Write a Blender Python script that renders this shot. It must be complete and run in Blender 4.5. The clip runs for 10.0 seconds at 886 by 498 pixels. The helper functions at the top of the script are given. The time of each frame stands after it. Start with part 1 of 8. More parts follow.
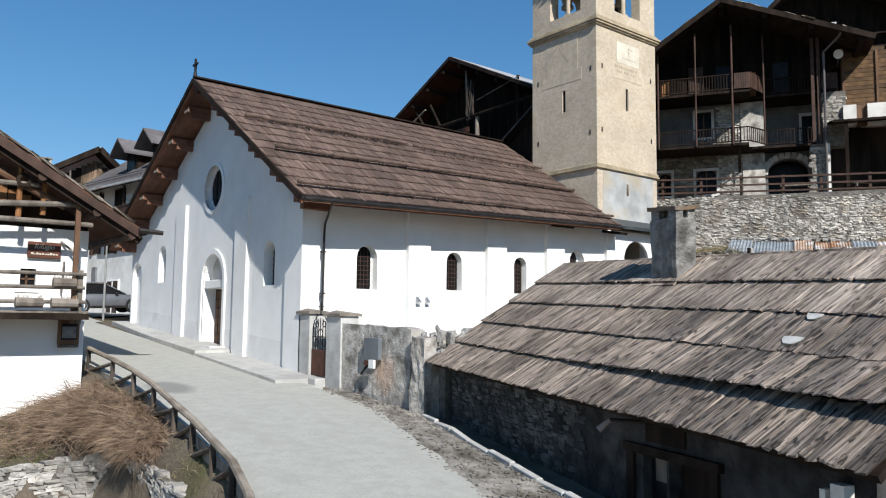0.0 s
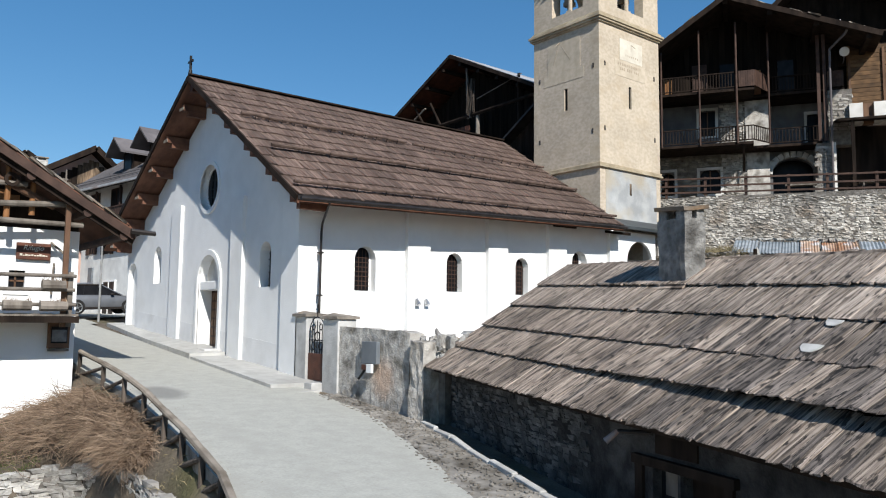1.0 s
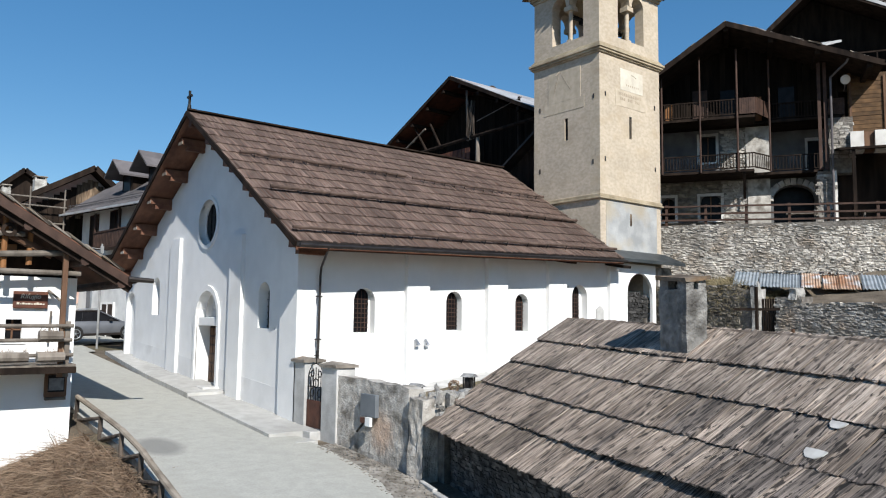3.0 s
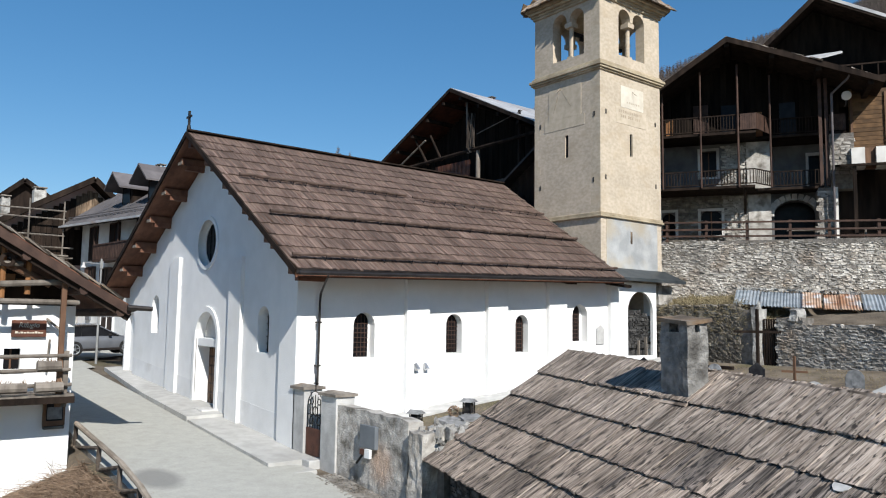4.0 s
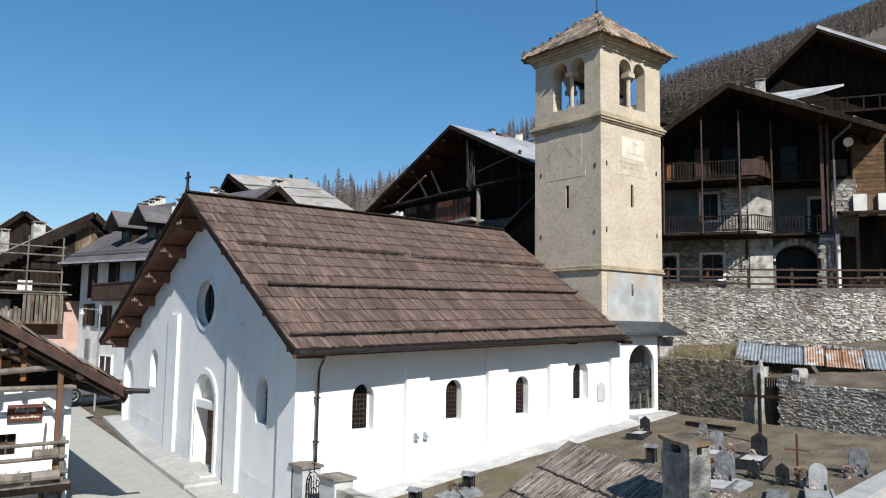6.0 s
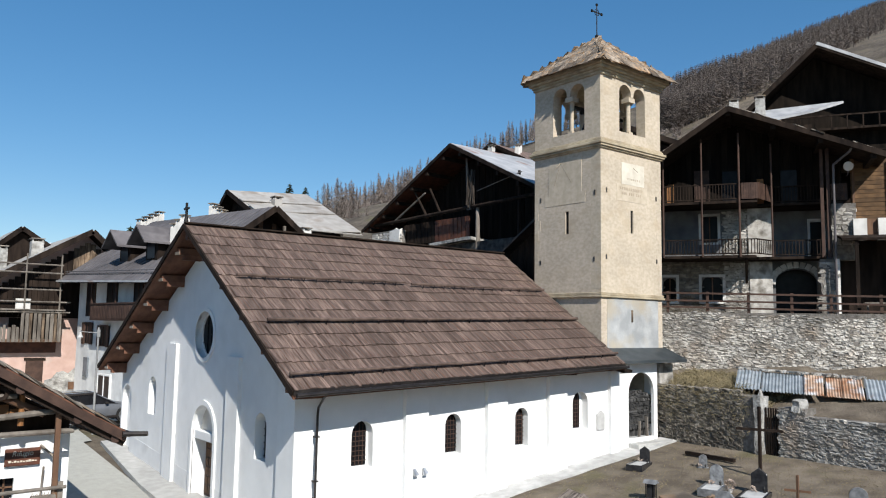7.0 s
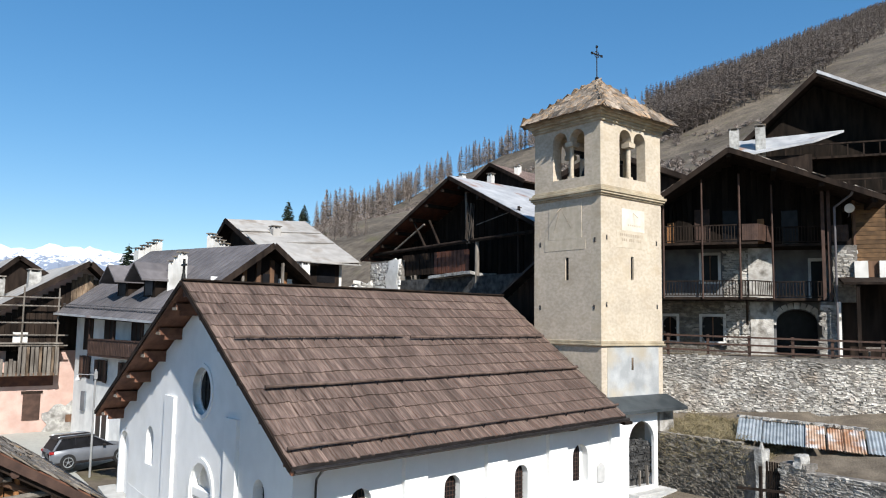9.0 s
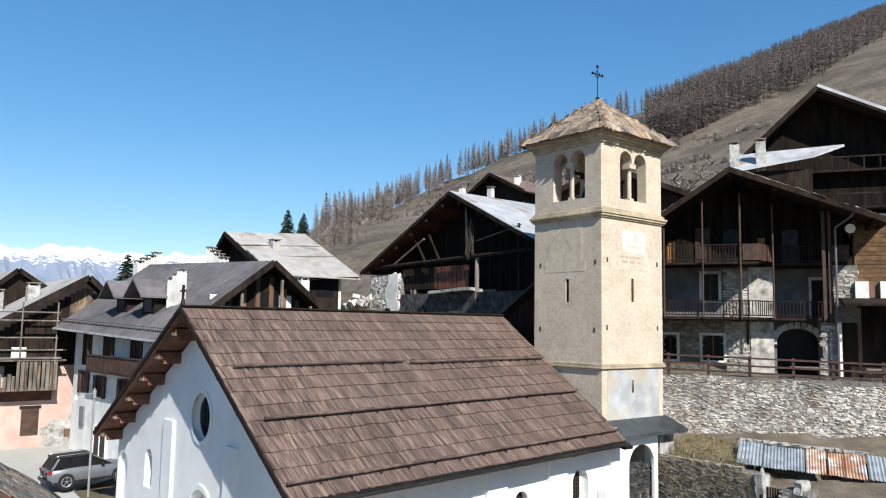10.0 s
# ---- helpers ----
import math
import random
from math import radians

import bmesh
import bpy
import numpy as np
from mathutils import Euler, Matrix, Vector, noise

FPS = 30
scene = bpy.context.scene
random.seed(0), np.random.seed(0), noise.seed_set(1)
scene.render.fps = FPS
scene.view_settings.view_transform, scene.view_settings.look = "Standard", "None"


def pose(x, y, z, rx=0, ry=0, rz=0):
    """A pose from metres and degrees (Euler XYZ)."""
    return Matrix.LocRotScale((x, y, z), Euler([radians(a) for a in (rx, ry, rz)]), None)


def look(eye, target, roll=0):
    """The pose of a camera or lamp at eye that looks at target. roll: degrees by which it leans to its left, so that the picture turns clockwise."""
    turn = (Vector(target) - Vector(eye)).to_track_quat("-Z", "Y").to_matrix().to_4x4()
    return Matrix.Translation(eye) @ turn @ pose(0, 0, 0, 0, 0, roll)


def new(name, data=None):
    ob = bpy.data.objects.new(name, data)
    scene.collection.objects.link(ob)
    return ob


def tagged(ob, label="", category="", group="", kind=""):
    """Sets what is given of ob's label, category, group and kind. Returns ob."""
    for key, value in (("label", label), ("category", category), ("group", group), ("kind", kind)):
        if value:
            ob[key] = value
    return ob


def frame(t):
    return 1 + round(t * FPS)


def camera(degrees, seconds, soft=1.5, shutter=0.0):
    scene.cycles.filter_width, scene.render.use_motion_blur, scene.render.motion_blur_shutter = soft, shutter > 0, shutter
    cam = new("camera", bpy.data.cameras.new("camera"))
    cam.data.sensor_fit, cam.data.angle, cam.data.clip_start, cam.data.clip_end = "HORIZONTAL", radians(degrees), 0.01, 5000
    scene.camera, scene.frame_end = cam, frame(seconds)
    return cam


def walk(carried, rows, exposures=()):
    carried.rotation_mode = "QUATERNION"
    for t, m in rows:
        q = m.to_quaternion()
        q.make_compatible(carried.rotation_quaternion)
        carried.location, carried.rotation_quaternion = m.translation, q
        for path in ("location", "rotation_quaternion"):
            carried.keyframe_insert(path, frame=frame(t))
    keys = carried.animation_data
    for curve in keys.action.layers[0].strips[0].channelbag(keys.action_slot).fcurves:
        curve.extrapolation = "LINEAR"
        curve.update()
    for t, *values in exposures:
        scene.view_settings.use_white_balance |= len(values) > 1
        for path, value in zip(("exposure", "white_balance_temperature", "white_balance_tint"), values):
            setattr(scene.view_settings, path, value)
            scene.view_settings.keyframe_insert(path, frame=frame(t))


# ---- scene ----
cam = camera(60.0, 10.0, soft=1.1)
PATH = [
    (0, (-12.839, -19.832, 1.664), (-11.59, -18.281, 1.851), 0.6),
    (0.5, (-12.64, -19.602, 1.678), (-11.392, -18.05, 1.864), 0.6),
    (1, (-12.505, -19.446, 1.749), (-11.257, -17.894, 1.935), 0.6),
    (1.5, (-12.507, -19.432, 2.11), (-11.259, -17.88, 2.298), 0.6),
    (2, (-12.496, -19.442, 2.393), (-11.248, -17.891, 2.583), 0.7),
    (2.5, (-12.506, -19.442, 2.654), (-11.258, -17.891, 2.844), 0.7),
    (4, (-12.521, -19.434, 3.669), (-11.273, -17.883, 3.859), 0.8),
    (4.5, (-12.518, -19.445, 4.133), (-11.271, -17.893, 4.324), 0.8),
    (5, (-12.527, -19.446, 4.623), (-11.281, -17.894, 4.816), 0.8),
    (5.5, (-12.53, -19.46, 5.125), (-11.284, -17.907, 5.322), 0.8),
    (7, (-12.59, -19.469, 6.728), (-11.342, -17.919, 6.927), 0.9),
    (7.5, (-12.603, -19.471, 7.171), (-11.354, -17.922, 7.372), 0.9),
    (8, (-12.609, -19.478, 7.652), (-11.36, -17.929, 7.852), 0.9),
    (8.5, (-12.628, -19.473, 8.162), (-11.379, -17.924, 8.361), 0.9),
    (9, (-12.621, -19.454, 8.635), (-11.371, -17.905, 8.835), 0.9),
    (9.5, (-12.64, -19.431, 9.107), (-11.39, -17.882, 9.307), 0.9),
    (10, (-12.66, -19.425, 9.506), (-11.409, -17.878, 9.707), 1.0),
]
walk(cam, [(t, look(eye, target, roll)) for t, eye, target, roll in PATH],
     exposures=[(0.0, 0.47), (7.5, 0.47), (8.7, 0.65), (10.0, 0.78)])

# ---- light ----
SUN_WAY = Vector((-1.0, -3.44, 2.80)).normalized()
world = bpy.data.worlds.new("world")
scene.world = world
world.use_nodes = True
wn = world.node_tree.nodes
sky = wn.new("ShaderNodeTexSky")
sky.sky_type, sky.sun_disc = "NISHITA", False
sky.sun_elevation = math.asin(SUN_WAY.z)
sky.sun_rotation = math.atan2(SUN_WAY.x, SUN_WAY.y)
sky.altitude, sky.air_density, sky.dust_density, sky.ozone_density = 1400, 1.12, 0.0, 3.6
wn["Background"].inputs["Strength"].default_value = 0.134
tone = wn.new("ShaderNodeHueSaturation")
tone.inputs["Saturation"].default_value = 1.46
soften = wn.new("ShaderNodeGamma")
soften.inputs["Gamma"].default_value = 0.72
world.node_tree.links.new(sky.outputs["Color"], soften.inputs["Color"])
world.node_tree.links.new(soften.outputs["Color"], tone.inputs["Color"])
world.node_tree.links.new(tone.outputs["Color"], wn["Background"].inputs["Color"])
sun = new("sun", bpy.data.lights.new("sun", "SUN"))
sun.data.energy, sun.data.angle, sun.data.color = 4.65, radians(0.5), (1.0, 0.965, 0.91)
sun.matrix_world = look(SUN_WAY * 60, (0, 0, 0))


# ---- materials ----
def mat(name, a, b, scale=4.0, rough=0.85, bump=0.25, stretch=(1, 1, 1), metal=0.0, vary=0.0, island=0.0, big=0.35,
        lo=0.35, hi=0.65, fine=7.0, third=None, third_at=(0.55, 0.7), third_scale=0.6, spec=0.3, dist=0.02, spots=None, stain=None):
    """Two-tone surface with grain, a broad stain layer, and per-piece tone changes."""
    m = bpy.data.materials.new(name)
    m.use_nodes = True
    nt = m.node_tree
    n, k = nt.nodes, nt.links.new
    p = n["Principled BSDF"]
    tc, mp = n.new("ShaderNodeTexCoord"), n.new("ShaderNodeMapping")
    mp.inputs["Scale"].default_value = stretch
    k(tc.outputs["Object"], mp.inputs["Vector"])
    vec = mp.outputs["Vector"]
    info = n.new("ShaderNodeObjectInfo")
    if vary:
        add = n.new("ShaderNodeVectorMath")
        mul = n.new("ShaderNodeVectorMath")
        mul.operation = "SCALE"
        mul.inputs[0].default_value = (37.0, 19.0, 53.0)
        k(info.outputs["Random"], mul.inputs["Scale"])
        k(vec, add.inputs[0])
        k(mul.outputs[0], add.inputs[1])
        vec = add.outputs[0]

    def noise_node(s, d=5.0):
        t = n.new("ShaderNodeTexNoise")
        t.inputs["Scale"].default_value, t.inputs["Detail"].default_value = s, d
        k(vec, t.inputs["Vector"])
        return t.outputs["Fac"]

    def ramp(fac, c0, c1, p0, p1):
        r = n.new("ShaderNodeValToRGB")
        r.color_ramp.elements[0].position, r.color_ramp.elements[1].position = p0, p1
        r.color_ramp.elements[0].color, r.color_ramp.elements[1].color = (*c0, 1), (*c1, 1)
        k(fac, r.inputs["Fac"])
        return r.outputs["Color"]

    col = ramp(noise_node(scale), a, b, lo, hi)
    if third:
        mx = n.new("ShaderNodeMix")
        mx.data_type = "RGBA"
        k(ramp(noise_node(third_scale, 8.0), (0, 0, 0), (1, 1, 1), *third_at), mx.inputs["Factor"])
        k(col, mx.inputs["A"])
        mx.inputs["B"].default_value = (*third, 1)
        col = mx.outputs["Result"]
    val = ramp(noise_node(scale * 0.17, 3.0), (1 - big,) * 3, (1 + big * 0.4,) * 3, 0.3, 0.7)
    mx = n.new("ShaderNodeMix")
    mx.data_type, mx.blend_type = "RGBA", "MULTIPLY"
    mx.inputs["Factor"].default_value = 1.0
    k(col, mx.inputs["A"])
    k(val, mx.inputs["B"])
    col = mx.outputs["Result"]
    if spots:
        # small dark knots and lichen: their own stretch, scale, threshold and colour
        st, sc, at, sc_col = spots
        m2 = n.new("ShaderNodeMapping")
        m2.inputs["Scale"].default_value = st
        k(vec, m2.inputs["Vector"])
        t2 = n.new("ShaderNodeTexNoise")
        t2.inputs["Scale"].default_value, t2.inputs["Detail"].default_value = sc, 3.0
        k(m2.outputs["Vector"], t2.inputs["Vector"])
        mx = n.new("ShaderNodeMix")
        mx.data_type = "RGBA"
        k(ramp(t2.outputs["Fac"], (0, 0, 0), (1, 1, 1), *at), mx.inputs["Factor"])
        k(col, mx.inputs["A"])
        mx.inputs["B"].default_value = (*sc_col, 1)
        col = mx.outputs["Result"]
    if stain:
        # broad weather stains across neighbouring pieces
        sc, lo_f, p0, p1 = stain
        t2 = n.new("ShaderNodeTexNoise")
        t2.inputs["Scale"].default_value, t2.inputs["Detail"].default_value = sc, 5.0
        k(n.new("ShaderNodeNewGeometry").outputs["Position"], t2.inputs["Vector"])
        mx = n.new("ShaderNodeMix")
        mx.data_type, mx.blend_type = "RGBA", "MULTIPLY"
        mx.inputs["Factor"].default_value = 1.0
        k(col, mx.inputs["A"])
        k(ramp(t2.outputs["Fac"], (lo_f,) * 3, (1, 1, 1), p0, p1), mx.inputs["B"])
        col = mx.outputs["Result"]
    for amount, out in ((vary, info.outputs["Random"]), (island, None)):
        if not amount:
            continue
        if out is None:
            out = n.new("ShaderNodeNewGeometry").outputs["Random Per Island"]
        r = n.new("ShaderNodeMapRange")
        r.inputs["To Min"].default_value, r.inputs["To Max"].default_value = 1 - amount, 1 + amount
        k(out, r.inputs["Value"])
        hsv = n.new("ShaderNodeHueSaturation")
        k(r.outputs["Result"], hsv.inputs["Value"])
        k(col, hsv.inputs["Color"])
        col = hsv.outputs["Color"]
    k(col, p.inputs["Base Color"])
    p.inputs["Roughness"].default_value, p.inputs["Metallic"].default_value = rough, metal
    p.inputs["Specular IOR Level"].default_value = spec
    if bump:
        b_ = n.new("ShaderNodeBump")
        b_.inputs["Strength"].default_value, b_.inputs["Distance"].default_value = bump, dist
        k(noise_node(scale * fine, 4.0), b_.inputs["Height"])
        k(b_.outputs["Normal"], p.inputs["Normal"])
    return m


WHITE = mat("white_plaster", (0.73, 0.73, 0.72), (0.78, 0.78, 0.77), 1.5, 0.9, 0.25, big=0.06, fine=14, third=(0.68, 0.67, 0.64), third_at=(0.58, 0.85))
OLD_WHITE = mat("weathered_plaster", (0.55, 0.53, 0.49), (0.74, 0.72, 0.68), 1.2, 0.9, 0.4, big=0.2, third=(0.36, 0.33, 0.29), third_at=(0.58, 0.72))
GREY_PLASTER = mat("grey_plaster", (0.105, 0.105, 0.108), (0.18, 0.18, 0.18), 1.5, 0.9, 0.4, big=0.25, third=(0.17, 0.16, 0.15), third_at=(0.56, 0.75))
PINK = mat("pink_plaster", (0.45, 0.305, 0.255), (0.545, 0.385, 0.33), 1.6, 0.9, 0.3, big=0.2, third=(0.47, 0.43, 0.39), third_at=(0.54, 0.68))
TOWER = mat("ochre_render", (0.46, 0.388, 0.30), (0.565, 0.482, 0.382), 6.0, 0.92, 0.22, stretch=(1, 1, 1.6), big=0.09, fine=5, dist=0.015, third=(0.41, 0.335, 0.24), third_at=(0.52, 0.86), third_scale=1.3, stain=(0.9, 0.92, 0.36, 0.62))
TOWER_PALE = mat("pale_render", (0.45, 0.382, 0.292), (0.545, 0.468, 0.365), 6.0, 0.92, 0.22, stretch=(1, 1, 1.5), big=0.08, fine=5, dist=0.015, third=(0.44, 0.35, 0.24), third_at=(0.52, 0.86), third_scale=1.3, stain=(0.9, 0.92, 0.36, 0.62))
BASE_RENDER = mat("patchy_grey_render", (0.30, 0.31, 0.31), (0.44, 0.445, 0.44), 1.6, 0.92, 0.4, big=0.2, third=(0.40, 0.355, 0.28), third_at=(0.5, 0.66), third_scale=0.7)
TOWER_TRIM = mat("ochre_trim", (0.36, 0.29, 0.19), (0.48, 0.405, 0.29), 3.0, 0.9, 0.4, big=0.25, third=(0.28, 0.24, 0.17), third_at=(0.5, 0.75), third_scale=1.2)
DIAL = mat("faded_dial_paint", (0.56, 0.51, 0.42), (0.66, 0.61, 0.51), 3.0, 0.9, 0.2, big=0.12)
OLD_DIAL = mat("washed_out_dial", (0.46, 0.39, 0.295), (0.555, 0.478, 0.372), 4.0, 0.9, 0.25, big=0.1)
DIAL_LINE = mat("dial_line_paint", (0.40, 0.33, 0.245), (0.49, 0.41, 0.31), 5.0, 0.9, 0)
SHINGLE = mat("brown_larch_shingle", (0.088, 0.058, 0.046), (0.205, 0.145, 0.118), 5.0, 0.8, 0.5, stretch=(3.0, 0.3, 0.3), big=0.2, island=0.3, stain=(0.7, 0.78, 0.35, 0.6))
PLANK = mat("weathered_roof_plank", (0.185, 0.140, 0.108), (0.62, 0.505, 0.41), 6.0, 0.88, 0.9, stretch=(0.3, 0.62, 0.1), vary=0.24, big=0.3, fine=3, lo=0.36, hi=0.66,
            third=(0.10, 0.078, 0.061), third_at=(0.54, 0.64), third_scale=7.0, spots=((7, 1.2, 1.0), 2.2, (0.57, 0.63), (0.05, 0.041, 0.034)), stain=(0.8, 0.56, 0.38, 0.58))
PLANK_DARK = mat("stained_roof_plank", (0.055, 0.046, 0.04), (0.33, 0.275, 0.235), 6.0, 0.88, 0.9, stretch=(0.3, 0.62, 0.1), vary=0.3, big=0.35, fine=3, spots=((8, 1.4, 1.0), 2.6, (0.55, 0.62), (0.03, 0.026, 0.023)), stain=(0.8, 0.7, 0.38, 0.58))
PLANK_FAR = mat("weathered_roof_planking", (0.19, 0.145, 0.112), (0.60, 0.50, 0.415), 6.0, 0.88, 0.9, stretch=(5.6, 0.31, 1.0), island=0.22, big=0.3, fine=3, lo=0.36, hi=0.66,
                third=(0.10, 0.080, 0.064), third_at=(0.55, 0.65), third_scale=7.0, spots=((1.4, 8, 1.0), 2.6, (0.58, 0.65), (0.055, 0.045, 0.038)), stain=(0.8, 0.55, 0.38, 0.58))
DARK_WOOD = mat("dark_timber", (0.014, 0.010, 0.008), (0.036, 0.025, 0.019), 3.0, 0.85, 0.5, stretch=(1, 1, 0.2), big=0.3, island=0.25, spec=0.1)
# near-black timber: the shade of the gables is put into its colour
SHADE_WOOD = mat("shade_dark_timber", (0.007, 0.006, 0.005), (0.02, 0.015, 0.0115), 3.0, 0.85, 0.5, stretch=(1, 1, 0.2), big=0.3, island=0.3, vary=0.3, spec=0.06)
BROWN_WOOD = mat("brown_timber", (0.095, 0.05, 0.03), (0.17, 0.095, 0.055), 3.0, 0.75, 0.4, stretch=(1, 1, 0.3), big=0.25, island=0.2)
ORANGE_WOOD = mat("orange_larch_board", (0.16, 0.07, 0.025), (0.28, 0.13, 0.05), 3.0, 0.7, 0.4, big=0.2, island=0.15)
SOFFIT = mat("red_brown_larch", (0.10, 0.043, 0.026), (0.19, 0.088, 0.052), 3.0, 0.75, 0.5, big=0.3, stretch=(1, 0.3, 1), island=0.2)
GABLE_BOARD = mat("weathered_ochre_board", (0.10, 0.065, 0.042), (0.30, 0.22, 0.15), 3.0, 0.85, 0.5, stretch=(3, 3, 0.4), big=0.3, vary=0.3, stain=(0.9, 0.35, 0.4, 0.6))
DARK_BROWN = mat("dark_brown_stain", (0.04, 0.022, 0.016), (0.075, 0.042, 0.03), 3.0, 0.7, 0.3, big=0.2)
WING_WOOD = mat("brown_larch_board", (0.075, 0.041, 0.018), (0.15, 0.084, 0.038), 3.0, 0.75, 0.4, big=0.3, vary=0.3)
GREY_WOOD = mat("grey_weathered_wood", (0.11, 0.093, 0.077), (0.24, 0.21, 0.178), 4.0, 0.85, 0.5, stretch=(1, 1, 0.3), big=0.25, island=0.2)
RED_WOOD = mat("red_brown_wood", (0.07, 0.028, 0.018), (0.13, 0.05, 0.03), 3.0, 0.6, 0.3, big=0.2, island=0.15)
SNOW_LOG = mat("snow_guard_log", (0.075, 0.05, 0.04), (0.15, 0.105, 0.085), 4.0, 0.85, 0.5, big=0.3)
DARK_METAL = mat("dark_gutter_metal", (0.030, 0.026, 0.025), (0.055, 0.048, 0.045), 3.0, 0.45, 0.1, metal=0.6)
IRON = mat("wrought_iron", (0.012, 0.012, 0.012), (0.03, 0.028, 0.026), 6.0, 0.55, 0.1, metal=0.5)
STONE = mat("dry_stone", (0.31, 0.29, 0.258), (0.53, 0.50, 0.452), 3.0, 0.9, 0.8, vary=0.3, island=0.27, big=0.25, dist=0.05, third=(0.32, 0.265, 0.21), third_at=(0.52, 0.70), third_scale=0.9, stain=(0.5, 0.84, 0.38, 0.58))
PALE_STONE = mat("pale_rubble_stone", (0.40, 0.38, 0.35), (0.62, 0.60, 0.56), 3.0, 0.9, 0.8, vary=0.25, island=0.3, big=0.2, dist=0.05)
DARK_STONE = mat("dark_earthy_stone", (0.13, 0.115, 0.095), (0.30, 0.27, 0.225), 3.0, 0.95, 0.8, vary=0.3, island=0.3, big=0.3, dist=0.05, stain=(0.7, 0.75, 0.38, 0.58))
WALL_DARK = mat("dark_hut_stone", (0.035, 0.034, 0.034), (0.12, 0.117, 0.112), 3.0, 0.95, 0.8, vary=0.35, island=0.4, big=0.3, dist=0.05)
DIRT = mat("trodden_verge_dirt", (0.15, 0.135, 0.115), (0.33, 0.31, 0.28), 2.2, 0.95, 0.8, big=0.35, fine=8, third=(0.10, 0.088, 0.072), third_at=(0.54, 0.68), third_scale=1.4)
# near-black stone: shade of wall, holes and gaps put into the colour
SHADE_STONE = mat("shade_dark_stone", (0.022, 0.021, 0.021), (0.07, 0.067, 0.064), 3.0, 0.95, 1.0, big=0.35, dist=0.05, fine=4)
MORTAR = mat("mortar", (0.13, 0.12, 0.105), (0.23, 0.21, 0.19), 6.0, 0.95, 0.8, big=0.3, dist=0.05)
ROUGHCAST = mat("grey_roughcast", (0.30, 0.29, 0.27), (0.48, 0.47, 0.44), 5.0, 0.95, 1.0, big=0.3, dist=0.07, fine=2.6, third=(0.17, 0.16, 0.145), third_at=(0.52, 0.68), third_scale=1.5)
WALL_CAST = mat("pale_roughcast", (0.34, 0.315, 0.28), (0.54, 0.515, 0.475), 4.0, 0.95, 0.9, big=0.28, dist=0.03, fine=5, third=(0.165, 0.15, 0.128), third_at=(0.51, 0.66), third_scale=1.9)
PAVING = mat("worn_paving", (0.37, 0.365, 0.345), (0.45, 0.445, 0.425), 3.0, 0.92, 0.4, big=0.15, fine=14)
DAMP = mat("damp_plaster", (0.66, 0.66, 0.655), (0.74, 0.74, 0.735), 1.5, 0.9, 0.3, big=0.08, fine=14, third=(0.56, 0.55, 0.53), third_at=(0.56, 0.8), third_scale=0.9)
OLD_PLANK = mat("old_dark_plank", (0.045, 0.035, 0.028), (0.14, 0.112, 0.09), 4.0, 0.88, 0.5, stretch=(2, 2, 0.4), big=0.3, vary=0.4)
RAIL_WOOD = mat("sunbleached_log", (0.19, 0.155, 0.12), (0.36, 0.31, 0.255), 4.0, 0.85, 0.6, stretch=(1, 0.3, 1), big=0.3, fine=5)
POLE_GREY = mat("galvanised_pole", (0.22, 0.225, 0.22), (0.30, 0.30, 0.295), 4.0, 0.6, 0.1, big=0.2)
LICHEN_SLAB = mat("lichened_stone_slab", (0.125, 0.098, 0.074), (0.30, 0.245, 0.19), 3.0, 0.88, 0.7, vary=0.5, big=0.3, third=(0.33, 0.20, 0.10), third_at=(0.50, 0.68), third_scale=1.4)
MOSS = mat("green_turf_blade", (0.06, 0.085, 0.02), (0.13, 0.15, 0.05), 3.0, 0.9, 0, island=0.3)
wt = WALL_CAST.node_tree
wg, wd, wm, wx = (wt.nodes.new(i) for i in ("ShaderNodeNewGeometry", "ShaderNodeVectorMath", "ShaderNodeMapRange", "ShaderNodeMix"))
wd.operation = "DISTANCE"
wd.inputs[1].default_value = (-2.3, -4.58, 0.4)
wm.inputs["From Min"].default_value, wm.inputs["From Max"].default_value = 0.2, 0.6
wm.inputs["To Min"].default_value, wm.inputs["To Max"].default_value = 0.8, 0.0
wx.data_type = "RGBA"
wx.inputs["B"].default_value = (0.50, 0.36, 0.27, 1)
was = wt.nodes["Principled BSDF"].inputs["Base Color"].links[0].from_socket
wt.links.new(wg.outputs["Position"], wd.inputs[0])
wt.links.new(wd.outputs["Value"], wm.inputs["Value"])
wt.links.new(wm.outputs["Result"], wx.inputs["Factor"])
wt.links.new(was, wx.inputs["A"])
wt.links.new(wx.outputs["Result"], wt.nodes["Principled BSDF"].inputs["Base Color"])
LIMEWASH = mat("limewashed_plaster", (0.56, 0.56, 0.55), (0.72, 0.72, 0.70), 1.2, 0.9, 0.3, big=0.12, third=(0.46, 0.45, 0.43), third_at=(0.58, 0.74))
DARK_CAST = mat("dark_roughcast", (0.17, 0.164, 0.153), (0.35, 0.34, 0.318), 5.0, 0.95, 1.0, big=0.3, dist=0.07, fine=2.6, third=(0.085, 0.08, 0.073), third_at=(0.50, 0.66), third_scale=1.6)
SLATE = mat("stone_slab", (0.14, 0.12, 0.10), (0.30, 0.265, 0.225), 3.0, 0.85, 0.6, vary=0.3, island=0.35, big=0.25, third=(0.30, 0.19, 0.09), third_at=(0.58, 0.72), third_scale=1.5)
GREY_SHEET = mat("grey_sheet_roof", (0.122, 0.112, 0.115), (0.165, 0.152, 0.155), 2.0, 0.7, 0.1, spec=0.1, big=0.2, stain=(0.35, 0.8, 0.35, 0.6))
